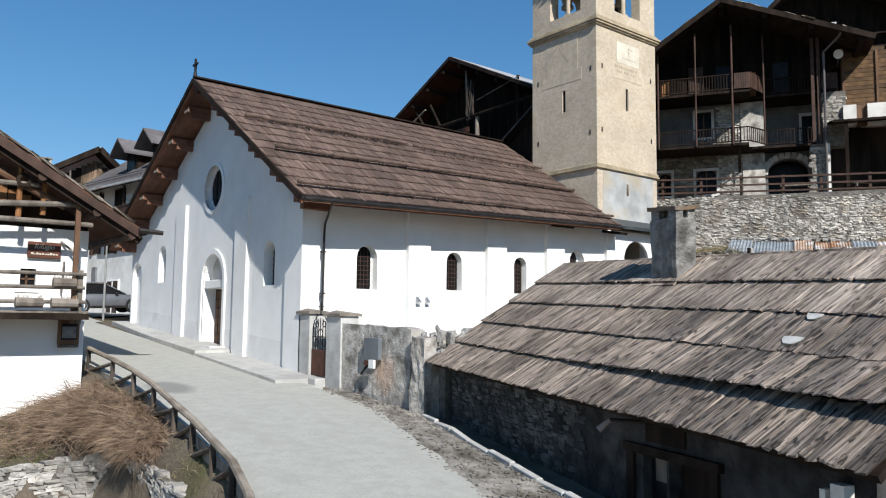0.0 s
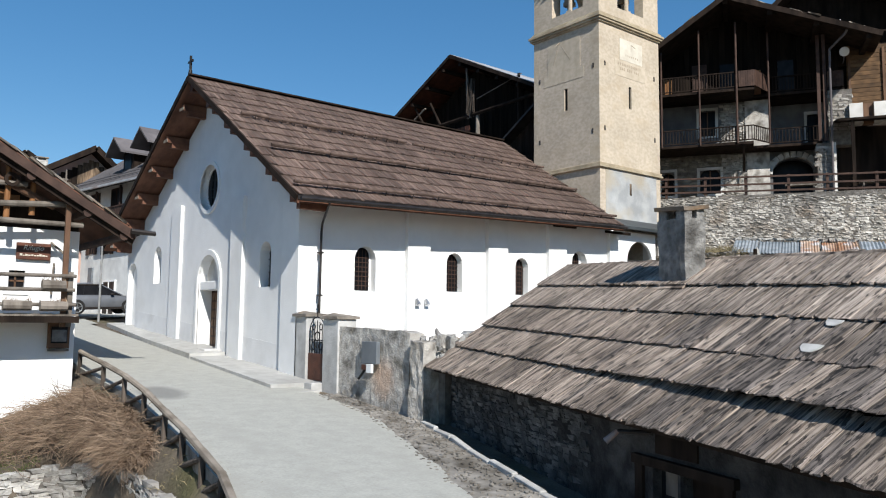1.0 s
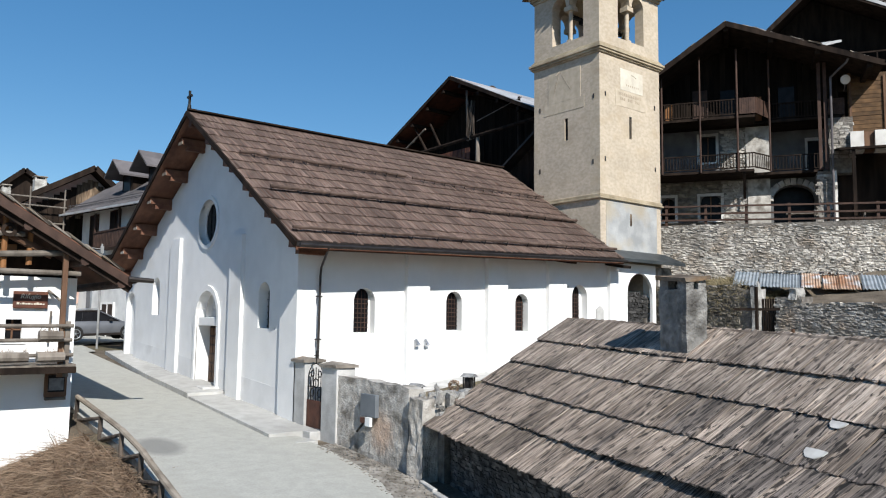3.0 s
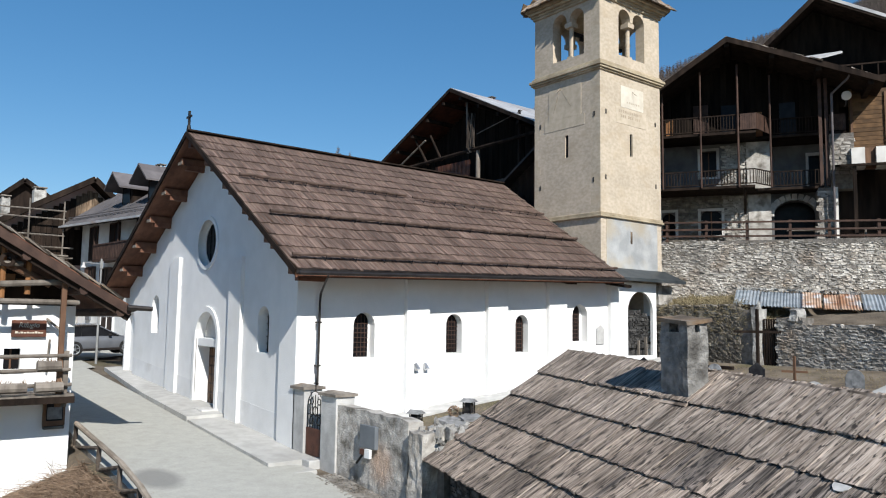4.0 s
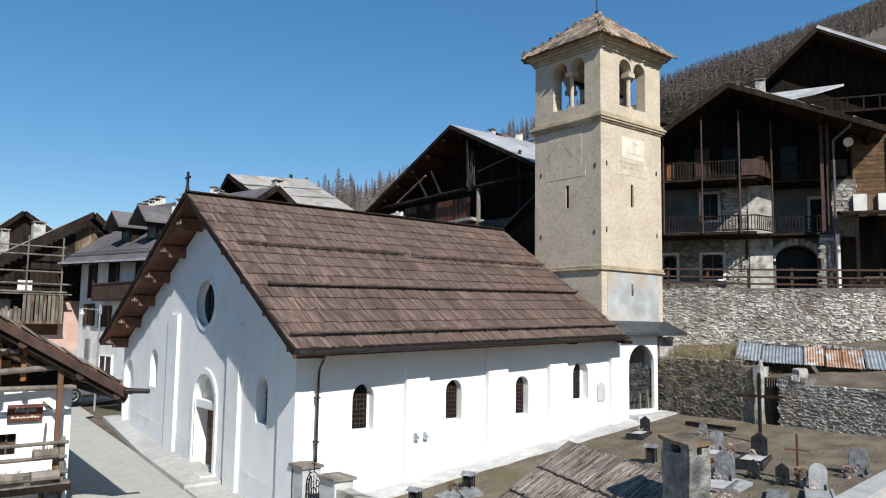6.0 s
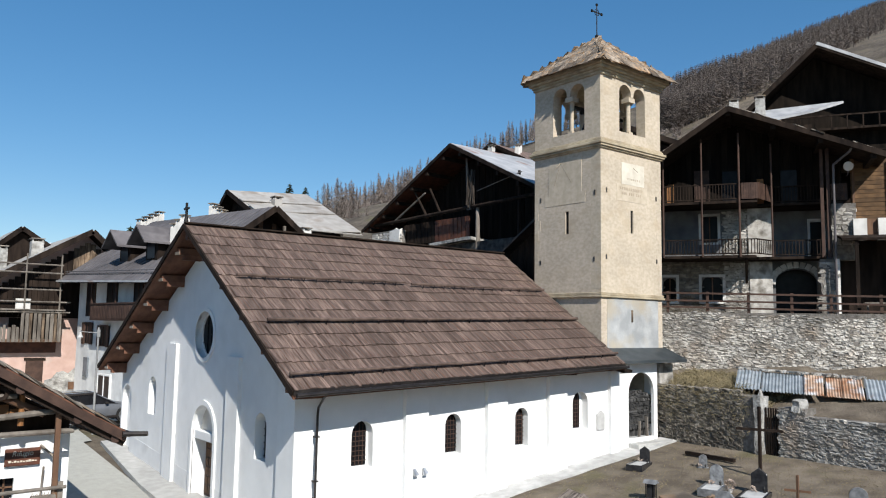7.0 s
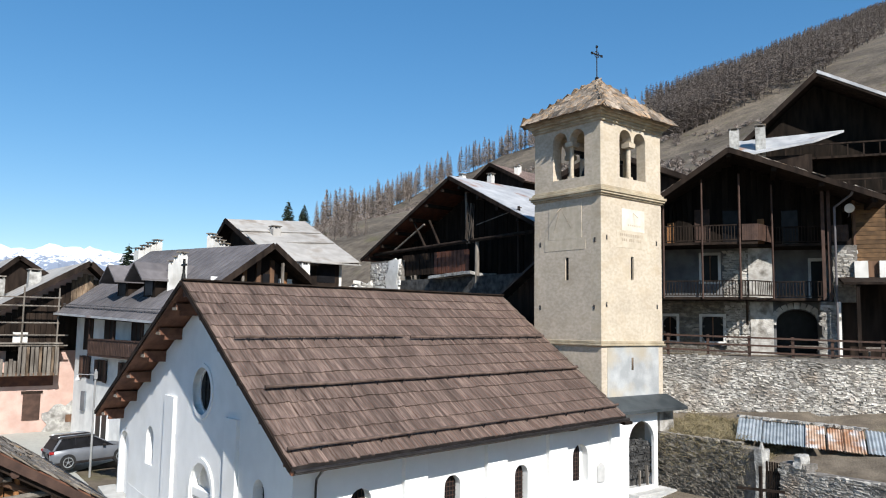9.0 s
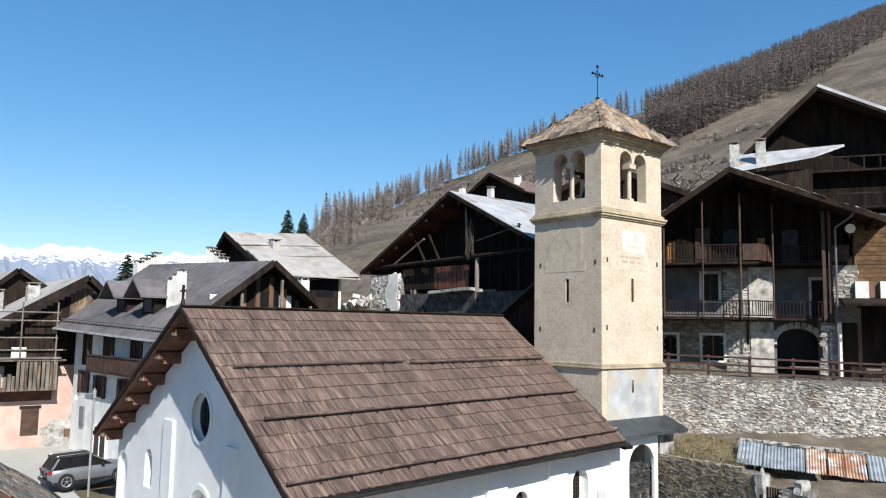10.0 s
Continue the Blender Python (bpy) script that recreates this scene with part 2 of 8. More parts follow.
SHEET_SEAM = mat("folded_sheet_seam", (0.095, 0.092, 0.097), (0.125, 0.121, 0.126), 2.0, 0.6, 0, spec=0.2)
BRIGHT_SHEET = mat("bright_zinc_sheet", (0.33, 0.335, 0.345), (0.46, 0.462, 0.465), 1.5, 0.6, 0.15, metal=0.1, big=0.25, third=(0.27, 0.16, 0.115), third_at=(0.60, 0.70), third_scale=0.5)
PALE_SHEET = mat("pale_sheet_roof", (0.30, 0.282, 0.258), (0.40, 0.378, 0.35), 1.2, 0.75, 0.3, big=0.2, third=(0.24, 0.205, 0.172), third_at=(0.55, 0.70), third_scale=0.8)
RUST = mat("rusty_sheet", (0.30, 0.15, 0.08), (0.47, 0.35, 0.26), 2.5, 0.7, 0.3, big=0.3, third=(0.52, 0.52, 0.52), third_at=(0.5, 0.62), third_scale=1.5, metal=0.1)
BLUE_SHEET = mat("grey_blue_sheet", (0.21, 0.245, 0.27), (0.35, 0.385, 0.415), 2.5, 0.55, 0.2, big=0.3, metal=0.2, third=(0.25, 0.20, 0.165), third_at=(0.60, 0.72), third_scale=1.2)
LEAD = mat("dark_lead_sheet", (0.045, 0.055, 0.06), (0.075, 0.085, 0.09), 2.0, 0.5, 0.15, metal=0.3)
CONCRETE = mat("pale_concrete", (0.40, 0.395, 0.38), (0.52, 0.515, 0.50), 3.0, 0.9, 0.4, big=0.2)
ROAD = mat("worn_asphalt", (0.355, 0.352, 0.318), (0.405, 0.402, 0.365), 22.0, 0.92, 0.35, big=0.1, fine=5, dist=0.012, spots=((1.0, 0.5, 1.0), 1.1, (0.55, 0.80), (0.335, 0.33, 0.298)), third=(0.34, 0.33, 0.297), third_at=(0.6, 0.8), third_scale=0.3)
# soft oval shadow painted into the road colour near the fence
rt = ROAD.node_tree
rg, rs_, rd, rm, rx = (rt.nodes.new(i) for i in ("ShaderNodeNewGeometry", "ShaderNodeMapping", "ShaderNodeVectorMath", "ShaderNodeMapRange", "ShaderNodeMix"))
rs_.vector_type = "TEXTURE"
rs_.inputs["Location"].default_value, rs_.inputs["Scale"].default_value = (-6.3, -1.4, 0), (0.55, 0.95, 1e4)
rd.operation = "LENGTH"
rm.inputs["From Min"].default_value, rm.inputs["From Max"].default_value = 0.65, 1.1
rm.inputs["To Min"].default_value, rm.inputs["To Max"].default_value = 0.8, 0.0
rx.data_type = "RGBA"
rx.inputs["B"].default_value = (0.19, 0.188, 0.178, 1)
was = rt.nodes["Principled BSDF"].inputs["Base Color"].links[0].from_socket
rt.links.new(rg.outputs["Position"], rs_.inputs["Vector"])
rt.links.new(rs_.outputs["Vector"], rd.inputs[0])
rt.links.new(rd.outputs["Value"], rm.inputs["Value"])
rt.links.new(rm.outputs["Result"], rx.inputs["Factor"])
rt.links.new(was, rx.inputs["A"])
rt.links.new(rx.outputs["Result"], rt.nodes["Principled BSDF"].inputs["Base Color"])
# black for window glass, also painted shade in arch, slits and flue
GLASS_AND_SHADE = mat("dark_glass_and_shade", (0.008, 0.008, 0.009), (0.014, 0.014, 0.016), 3.0, 0.3, 0, spec=0.1)
MARBLE = mat("grey_granite", (0.12, 0.125, 0.13), (0.24, 0.245, 0.25), 7.0, 0.45, 0.05, big=0.2, vary=0.2)
WHITE_MARBLE = mat("pale_marble", (0.27, 0.272, 0.275), (0.39, 0.39, 0.385), 5.0, 0.45, 0.05, big=0.2)
BLACK_MARBLE = mat("black_granite", (0.015, 0.015, 0.017), (0.03, 0.03, 0.032), 9.0, 0.25, 0, big=0.1)
TWIG = mat("dry_twig", (0.155, 0.102, 0.068), (0.32, 0.235, 0.165), 3.0, 0.9, 0, island=0.35, big=0.3)
DRY_GRASS = mat("dry_grass_blade", (0.19, 0.155, 0.085), (0.31, 0.255, 0.15), 3.0, 0.9, 0, island=0.3)
LARCH = mat("bare_larch", (0.165, 0.134, 0.116), (0.255, 0.215, 0.188), 0.3, 0.95, 0, island=0.25, big=0.2)
FOREST = mat("bare_larch_forest", (0.108, 0.088, 0.077), (0.155, 0.13, 0.115), 0.3, 0.95, 0, island=0.12, big=0.25)
SPRUCE = mat("spruce_needles", (0.02, 0.032, 0.02), (0.045, 0.06, 0.035), 0.6, 0.95, 0, island=0.3, big=0.2)
CAR_PAINT = mat("silver_grey_paint", (0.115, 0.123, 0.137), (0.14, 0.148, 0.163), 2.0, 0.36, 0, metal=0.3, spec=0.45)
RUBBER = mat("black_rubber", (0.012, 0.012, 0.012), (0.02, 0.02, 0.02), 5.0, 0.8, 0)
CHROME = mat("light_alloy", (0.55, 0.56, 0.57), (0.62, 0.63, 0.64), 5.0, 0.3, 0, metal=0.9)
RED_LAMP = mat("red_lamp_glass", (0.25, 0.01, 0.01), (0.3, 0.015, 0.015), 5.0, 0.25, 0)
WHITE_PAINT = mat("white_gloss_paint", (0.76, 0.76, 0.75), (0.80, 0.80, 0.79), 3.0, 0.4, 0, big=0.05)
BLUE_GREY = mat("blue_grey_cabinet", (0.16, 0.18, 0.20), (0.20, 0.22, 0.24), 3.0, 0.5, 0.1, metal=0.2)
LICHEN = mat("pale_patch", (0.40, 0.39, 0.37), (0.54, 0.53, 0.50), 6.0, 0.9, 0.3)
GREEN_PLANT = mat("green_plant", (0.03, 0.06, 0.015), (0.07, 0.12, 0.03), 6.0, 0.8, 0, island=0.3)
FLOWER = mat("faded_flower", (0.30, 0.22, 0.17), (0.46, 0.38, 0.32), 8.0, 0.8, 0, island=0.35)


# ---- tools ----
from mathutils.geometry import tessellate_polygon


def thing(name, label, category, group="", loc=(0, 0, 0), kind=""):
    ob = new(name)
    ob.empty_display_size = 0.2
    ob.location = loc
    return tagged(ob, label, category, group, kind)


def link(name, me, material, parent=None, label=""):
    ob = new(name, me)
    if material and not me.materials:
        me.materials.append(material)
    if parent:
        ob.parent = parent
        ob.matrix_parent_inverse = Matrix.Translation(-parent.location) if parent.type == "EMPTY" else Matrix()
    if label:
        ob["label"] = label
    return ob


def part(name, bm, material, parent=None, label="", m=None, smooth=False):
    if m is not None:
        bm.transform(m)
    bmesh.ops.recalc_face_normals(bm, faces=bm.faces)
    me = bpy.data.meshes.new(name)
    bm.to_mesh(me)
    bm.free()
    if smooth:
        me.shade_smooth()
    return link(name, me, material, parent, label)


def raw(name, verts, faces, material, parent=None, label=""):
    me = bpy.data.meshes.new(name)
    me.from_pydata([tuple(v) for v in verts], [], faces)
    me.update()
    return link(name, me, material, parent, label)


def box(bm, x0, x1, y0, y1, z0, z1, m=None):
    vs = [bm.verts.new((x, y, z)) for z in (z0, z1) for x, y in ((x0, y0), (x1, y0), (x1, y1), (x0, y1))]
    if m is not None:
        for v in vs:
            v.co = m @ v.co
    for f in ((0, 3, 2, 1), (4, 5, 6, 7), (0, 1, 5, 4), (1, 2, 6, 5), (2, 3, 7, 6), (3, 0, 4, 7)):
        bm.faces.new([vs[i] for i in f])
    return vs


def boxes(*rows):
    bm = bmesh.new()
    for r in rows:
        box(bm, *r)
    return bm


def soft_box(x0, x1, y0, y1, z0, z1, r=0.02):
    bm = boxes((x0, x1, y0, y1, z0, z1))
    bmesh.ops.bevel(bm, geom=bm.edges[:], offset=r, segments=2, affect="EDGES", profile=0.6)
    return bm


def rod(bm, a, b, r, r2=None, n=8):
    a, b = Vector(a), Vector(b)
    w = (b - a).normalized()
    s = w.cross(Vector((0, 0, 1)) if abs(w.z) < 0.9 else Vector((1, 0, 0))).normalized()
    t = w.cross(s)
    r2 = r if r2 is None else r2
    rings = []
    for c, q in ((a, r), (b, r2)):
        rings.append([bm.verts.new(c + (s * math.cos(i * 2 * math.pi / n) + t * math.sin(i * 2 * math.pi / n)) * q) for i in range(n)])
    for i in range(n):
        bm.faces.new((rings[0][i], rings[0][(i + 1) % n], rings[1][(i + 1) % n], rings[1][i]))
    bm.faces.new(rings[0][::-1])
    bm.faces.new(rings[1])


def beam(bm, a, b, w, h, up=(0, 0, 1)):
    """A squared timber from a to b, w wide and h high."""
    a, b = Vector(a), Vector(b)
    d = (b - a)
    q = d.normalized()
    s = q.cross(Vector(up))
    s = s.normalized() if s.length > 1e-4 else Vector((1, 0, 0))
    t = s.cross(q)
    vs = []
    for c in (a, b):
        for i, j in ((-1, -1), (1, -1), (1, 1), (-1, 1)):
            vs.append(bm.verts.new(c + s * (i * w / 2) + t * (j * h / 2)))
    for f in ((0, 1, 2, 3), (7, 6, 5, 4), (0, 4, 5, 1), (1, 5, 6, 2), (2, 6, 7, 3), (3, 7, 4, 0)):
        bm.faces.new([vs[i] for i in f])


def tube(points, r, n=8):
    bm = bmesh.new()
    for a, b in zip(points, points[1:]):
        rod(bm, a, b, r, n=n)
    return bm


def log(points, radii, n=8):
    """One bent log through the points."""
    bm = bmesh.new()
    pts = [Vector(p) for p in points]
    last = None
    for i, p in enumerate(pts):
        w = (pts[min(i + 1, len(pts) - 1)] - pts[max(i - 1, 0)]).normalized()
        s = w.cross(Vector((0, 0, 1)) if abs(w.z) < 0.9 else Vector((1, 0, 0))).normalized()
        t = w.cross(s)
        q = [bm.verts.new(p + (s * math.cos(k * 2 * math.pi / n) + t * math.sin(k * 2 * math.pi / n)) * radii) for k in range(n)]
        if last:
            for k in range(n):
                bm.faces.new((last[k], last[(k + 1) % n], q[(k + 1) % n], q[k]))
        else:
            bm.faces.new(q[::-1])
        last = q
    bm.faces.new(last)
    return bm


def arch(u0, u1, v0, vs, n=10):
    """Outline of an arched opening, from its sill v0 and springing vs."""
    c, r = (u0 + u1) / 2, (u1 - u0) / 2
    return [(u0, v0), (u1, v0)] + [(c + r * math.cos(math.pi * i / n), vs + r * math.sin(math.pi * i / n)) for i in range(n + 1)]


def ring(cu, cv, r, n=28):
    return [(cu + r * math.cos(2 * math.pi * i / n), cv + r * math.sin(2 * math.pi * i / n)) for i in range(n)]


def plate(bm, outline, holes, place, w0, w1):
    """A slab with openings: outline and holes in (u, v), place(u, v, w) gives the point, from w0 to w1."""
    loops = [outline] + list(holes)
    tris = tessellate_polygon([[Vector((u, v, 0)) for u, v in lp] for lp in loops])
    flat = [p for lp in loops for p in lp]
    f = [bm.verts.new(place(u, v, w0)) for u, v in flat]
    b = [bm.verts.new(place(u, v, w1)) for u, v in flat]
    for t in tris:
        try:
            bm.faces.new([f[i] for i in t])
            bm.faces.new([b[i] for i in t[::-1]])
        except ValueError:
            pass
    at = 0
    for lp in loops:
        for i in range(len(lp)):
            i0, i1 = at + i, at + (i + 1) % len(lp)
            bm.faces.new((f[i0], f[i1], b[i1], b[i0]))
        at += len(lp)
    return bm


def on_x(x):
    """Plane of a wall that faces west: u is y, v is z, w goes inward."""
    return lambda u, v, w: (x + w, u, v)


def on_y(y):
    return lambda u, v, w: (u, y + w, v)


def stone_mesh(seed, j=0.16):
    r = random.Random(seed)
    bm = bmesh.new()
    box(bm, -0.5, 0.5, -0.5, 0.5, -0.5, 0.5)
    for v in bm.verts:
        v.co += Vector((r.uniform(-j, j), r.uniform(-j, j), r.uniform(-j, j)))
    me = bpy.data.meshes.new("stone")
    bmesh.ops.recalc_face_normals(bm, faces=bm.faces)
    bm.to_mesh(me)
    bm.free()
    return me


STONES = {}


def stone_lib(material):
    if material.name not in STONES:
        STONES[material.name] = []
        for i in range(7):
            me = stone_mesh(100 + i)
            me.materials.append(material)
            STONES[material.name].append(me)
    return STONES[material.name]


def stones(parent, m, length, height, material, single=0, sw=(0.2, 0.5), sh=(0.08, 0.17), deep=0.22, seed=1, top=None, skip=None, name="stone", bulge=0.03):
    """Courses of uneven stones on the face of a wall. m: the wall's frame, x along, y outward, z up.
    The first ones are pieces of their own, the rest is one mesh."""
    r = random.Random(seed)
    lib = stone_lib(material)
    z = 0.0
    left = []
    count = 0
    while z < height:
        h = r.uniform(*sh)
        x = -r.uniform(0, 0.3)
        while x < length:
            w = r.uniform(*sw)
            cx, cz = x + w / 2, z + h / 2 + r.uniform(-0.02, 0.02)
            x += w
            lim = height if top is None else top(cx)
            if cz + h / 2 > lim or cx < 0 or cx > length or (skip and skip(cx, cz)):
                continue
            mm = m @ pose(cx, -deep / 2 + r.uniform(0.0, bulge), cz, r.uniform(-4, 4), r.uniform(-4, 4), r.uniform(-4, 4)) @ Matrix.Diagonal((w * 0.97, deep, h * r.uniform(0.84, 0.98), 1))
            k = r.randrange(7)
            if count < single:
                ob = link(name, lib[k], None, parent)
                ob.matrix_basis = mm
                count += 1
            else:
                left.append((mm, k))
        z += h
    if left:
        vs, fs = [], []
        for mm, k in left:
            base = len(vs)
            vs += [mm @ v.co for v in lib[k].vertices]
            fs += [[base + i for i in p.vertices] for p in lib[k].polygons]
        tagged(raw("stonework", vs, fs, material, parent), kind="stuff")


def frame_m(o, ux, uy=None):
    """A frame at o: x along ux, y along the horizontal left of it (or uy), z up."""
    ux = Vector(ux).normalized()
    uy = Vector((0, 0, 1)).cross(ux) if uy is None else Vector(uy).normalized()
    return Matrix(((ux.x, uy.x, 0, o[0]), (ux.y, uy.y, 0, o[1]), (ux.z, uy.z, 1, o[2]), (0, 0, 0, 1)))


# ---- ground, hill, distance ----
def lerp_table(v, table):
    return float(np.interp(v, [a for a, _ in table], [b for _, b in table]))


CREST = ((-60, 30), (0, 42), (25, 53), (45, 80), (60, 112), (80, 150), (110, 205), (160, 248), (190, 263), (212, 250), (235, 232), (260, 203), (300, 206), (419, 238), (631, 300), (4000, 900))
HILL = ((-4000, 10), (0, 10), (160, 52), (246, 98), (419, 168), (631, 259), (4000, 1700))
VERGE = ((-40, -14), (-12, -8.95), (-10.5, -8.3), (-9, -7.87), (-7.8, -7.68), (-6.26, -7.42), (-4.9, -7.27), (-3, -7.04), (-1.2, -6.92), (0.6, -6.93), (3.26, -6.85), (6, -6.6), (11, -6.2), (40, -6.5))
DROP = ((-8, 0.62), (-4, 0.5), (0, 0.35), (3, 0.2))
BRINK = ((-14, -10.2), (-9.5, -8.8), (-7.2, -8.15), (-5, -7.9), (-3, -7.85), (-2.2, -8.1), (-2.0, -8.75))


def road_z(y):
    return -0.46 + 0.079 * (min(y, 22) + 6.5) + 0.02 * max(0, y - 22)


def yard_z(x):
    return 0.85 + 0.11 * (x - 1.4)


def ground_z(x, y):
    dd = 0.866 * x + 0.5 * y
    zr = road_z(y)
    hill = lerp_table(x, HILL)
    over = y - lerp_table(x, CREST)
    if over > 0:
        hill -= 0.55 * over
    if x > 30 or y > 40:
        hill += 2.2 * noise.noise((x * 0.03, y * 0.03, 0)) + 0.7 * noise.noise((x * 0.12, y * 0.12, 3))
    west = max(0.0, lerp_table(y, VERGE) - 0.08 - x)
    rim = lerp_table(y, VERGE) - 0.02 - x
    low = zr - lerp_table(y, DROP) * min(1.0, max(0.0, rim / 0.4)) - 0.34 * min(west, 2.4) - 0.05 * min(max(0, west - 2.4), 5) - 0.12 * max(0, min(west - 7, 300)) - 0.02 * max(0, west - 300)
    if x < lerp_table(y, BRINK) and y < -2.05 + 0.38 * min(0, x + 8.75):
        low = min(low, -2.35 + 0.05 * (y + 2) - 0.08 * max(0, min(west - 4, 300)))
    if y > 16:
        z = zr + 0.55 * max(0.0, x - 1)
        z = min(z, max(10.0, hill)) if x > 0 else low
    elif y > -0.4:
        z = zr if x < 4 else (yard_z(x) if dd < 13.2 else 5.0)
    elif y > -6.1:
        z = zr if x < -2.08 else yard_z(x)
    else:
        f = min(1.0, max(0.0, (x + 1.3 + 0.298 * (-6 - y)) / (0.3 if y > -16.5 else 0.3 + 1.2 * min(4.0, -16.5 - y)) + 0.5))
        z = zr * (1 - f) + yard_z(max(x, 1.4 - 9)) * f
    if x > 14.7 and y <= 16:
        z = (4.4 + 0.14 * (x - 14.45) if y > -3.6 else 3.72 + 0.22 * (x - 14.7)) if dd < 16.6 else min(hill + 2, 7.52 + 0.7 * max(0.0, dd - 25))
    if x < 4 and y <= 16:
        z = min(z, low) if rim > 0 else z
    far = min(1.0, max(0.0, (math.hypot(x, y) - 42) / 40))
    if x > -40 or y > 60:
        z = z * (1 - far) + (min(hill, 700) if x > -5 else min(hill, low + 4)) * far if far else z
    return max(z, -90)


def spread(lo, hi, step, reach, grow):
    mid = list(np.arange(lo, hi, step))
    a, b, s = [lo], [mid[-1]], step
    while a[-1] > -reach or b[-1] < reach:
        s *= grow
        a.append(a[-1] - s)
        b.append(b[-1] + s)
    return a[:0:-1] + mid + b[1:]


GROUND = mat("dry_grass_and_earth", (0.105, 0.084, 0.062), (0.185, 0.152, 0.114), 1.3, 0.95, 0.9, big=0.3, fine=9, third=(0.12, 0.11, 0.05),
             third_at=(0.58, 0.74), third_scale=0.35, dist=0.06, stain=(0.045, 0.62, 0.4, 0.58))
gx, gy = spread(-15, 26, 0.4, 3800, 1.1), spread(-25, 34, 0.4, 3800, 1.1)
gv = [(x, y, ground_z(x, y) + 0.03 * noise.noise((x * 0.9, y * 0.9, 0))) for y in gy for x in gx]
nx = len(gx)
gf = [(j * nx + i, j * nx + i + 1, (j + 1) * nx + i + 1, (j + 1) * nx + i) for j in range(len(gy) - 1) for i in range(nx - 1)]


def land_z(x, y):
    """Height of the ground sheet itself, between its points."""
    i = min(max(int(np.searchsorted(gx, x)) - 1, 0), nx - 2)
    j = min(max(int(np.searchsorted(gy, y)) - 1, 0), len(gy) - 2)
    u, v = (x - gx[i]) / (gx[i + 1] - gx[i]), (y - gy[j]) / (gy[j + 1] - gy[j])
    z = [gv[(j + b) * nx + i + a][2] for b in (0, 1) for a in (0, 1)]
    return (z[0] * (1 - u) + z[1] * u) * (1 - v) + (z[2] * (1 - u) + z[3] * u) * v


ground = raw("ground", gv, gf, GROUND)
ground.data.shade_smooth()
tagged(ground, "dry winter grass and bare earth on the village slope", "ground", kind="structure")

# road
ry = list(np.arange(-60, 40, 0.2))
rv, rf = [], []
for j, y in enumerate(ry):
    x0 = lerp_table(y, VERGE) - 0.1
    x1 = -3.3 if -1.5 < y < 17 else (-2.9 + 3.1 * min(1.0, max(0.0, (y - 19.5) / 2.0)) if y >= 17 else lerp_table(y, ((-60, -22), (-17, -7.4), (-11.7, -5.4), (-9.3, -4.5), (-7.5, -3.8), (-5.1, -3.05), (-3.4, -2.85), (-1.5, -2.85))) + 0.16 * noise.noise((0, y * 0.9, 3)) + 0.07 * noise.noise((0, y * 3.7, 3)))
    for k in range(5):
        x = x0 + (x1 - x0) * k / 4
        rv.append((x, y, road_z(y) + 0.07 + 0.03 * math.sin(k * math.pi / 4)))
    if j:
        rf += [((j - 1) * 5 + k, (j - 1) * 5 + k + 1, j * 5 + k + 1, j * 5 + k) for k in range(4)]
n0 = len(rv)
rv += [(rv[j * 5][0] + 0.03, y, rv[j * 5][2] - 0.9) for j, y in enumerate(ry)]
skirt_v = [rv[j * 5] for j in range(len(ry))] + rv[n0:]
skirt_f = [(len(ry) + j, j, j + 1, len(ry) + j + 1) for j in range(len(ry) - 1)]
rv = rv[:n0]
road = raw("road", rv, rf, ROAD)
road.data.shade_smooth()
tagged(road, "pale worn asphalt village road climbing past the church", "road", kind="structure")
tagged(raw("road_bank", skirt_v, skirt_f, DIRT), "earth edge under the road", "bank", kind="structure")

# snowy range beyond the valley
SNOW = bpy.data.materials.new("snowy_range")
SNOW.use_nodes = True
sn, sk = SNOW.node_tree.nodes, SNOW.node_tree.links.new
geo, sep, tex = sn.new("ShaderNodeNewGeometry"), sn.new("ShaderNodeSeparateXYZ"), sn.new("ShaderNodeTexNoise")
tex.inputs["Scale"].default_value, tex.inputs["Detail"].default_value = 0.035, 14
tex.inputs["Roughness"].default_value = 0.68
sk(geo.outputs["Position"], sep.inputs[0])
sk(geo.outputs["Position"], tex.inputs["Vector"])
mr, mth, rmp = sn.new("ShaderNodeMapRange"), sn.new("ShaderNodeMath"), sn.new("ShaderNodeValToRGB")
mr.inputs["From Min"].default_value, mr.inputs["From Max"].default_value = 40, 400
sk(sep.outputs["Z"], mr.inputs["Value"])
mth.operation = "MULTIPLY_ADD"
mth.inputs[1].default_value = 0.9
sk(tex.outputs["Fac"], mth.inputs[0])
sk(mr.outputs["Result"], mth.inputs[2])
# low slopes take a haze blue: distance is painted into the colour
rmp.color_ramp.elements[0].position, rmp.color_ramp.elements[1].position = 0.97, 1.08
rmp.color_ramp.elements[0].color, rmp.color_ramp.elements[1].color = (0.19, 0.225, 0.29, 1), (0.62, 0.65, 0.70, 1)
sk(mth.outputs[0], rmp.inputs["Fac"])
sk(rmp.outputs["Color"], sn["Principled BSDF"].inputs["Base Color"])
sn["Principled BSDF"].inputs["Roughness"].default_value = 0.95
mv, mf = [], []
NA, NR = 420, 16
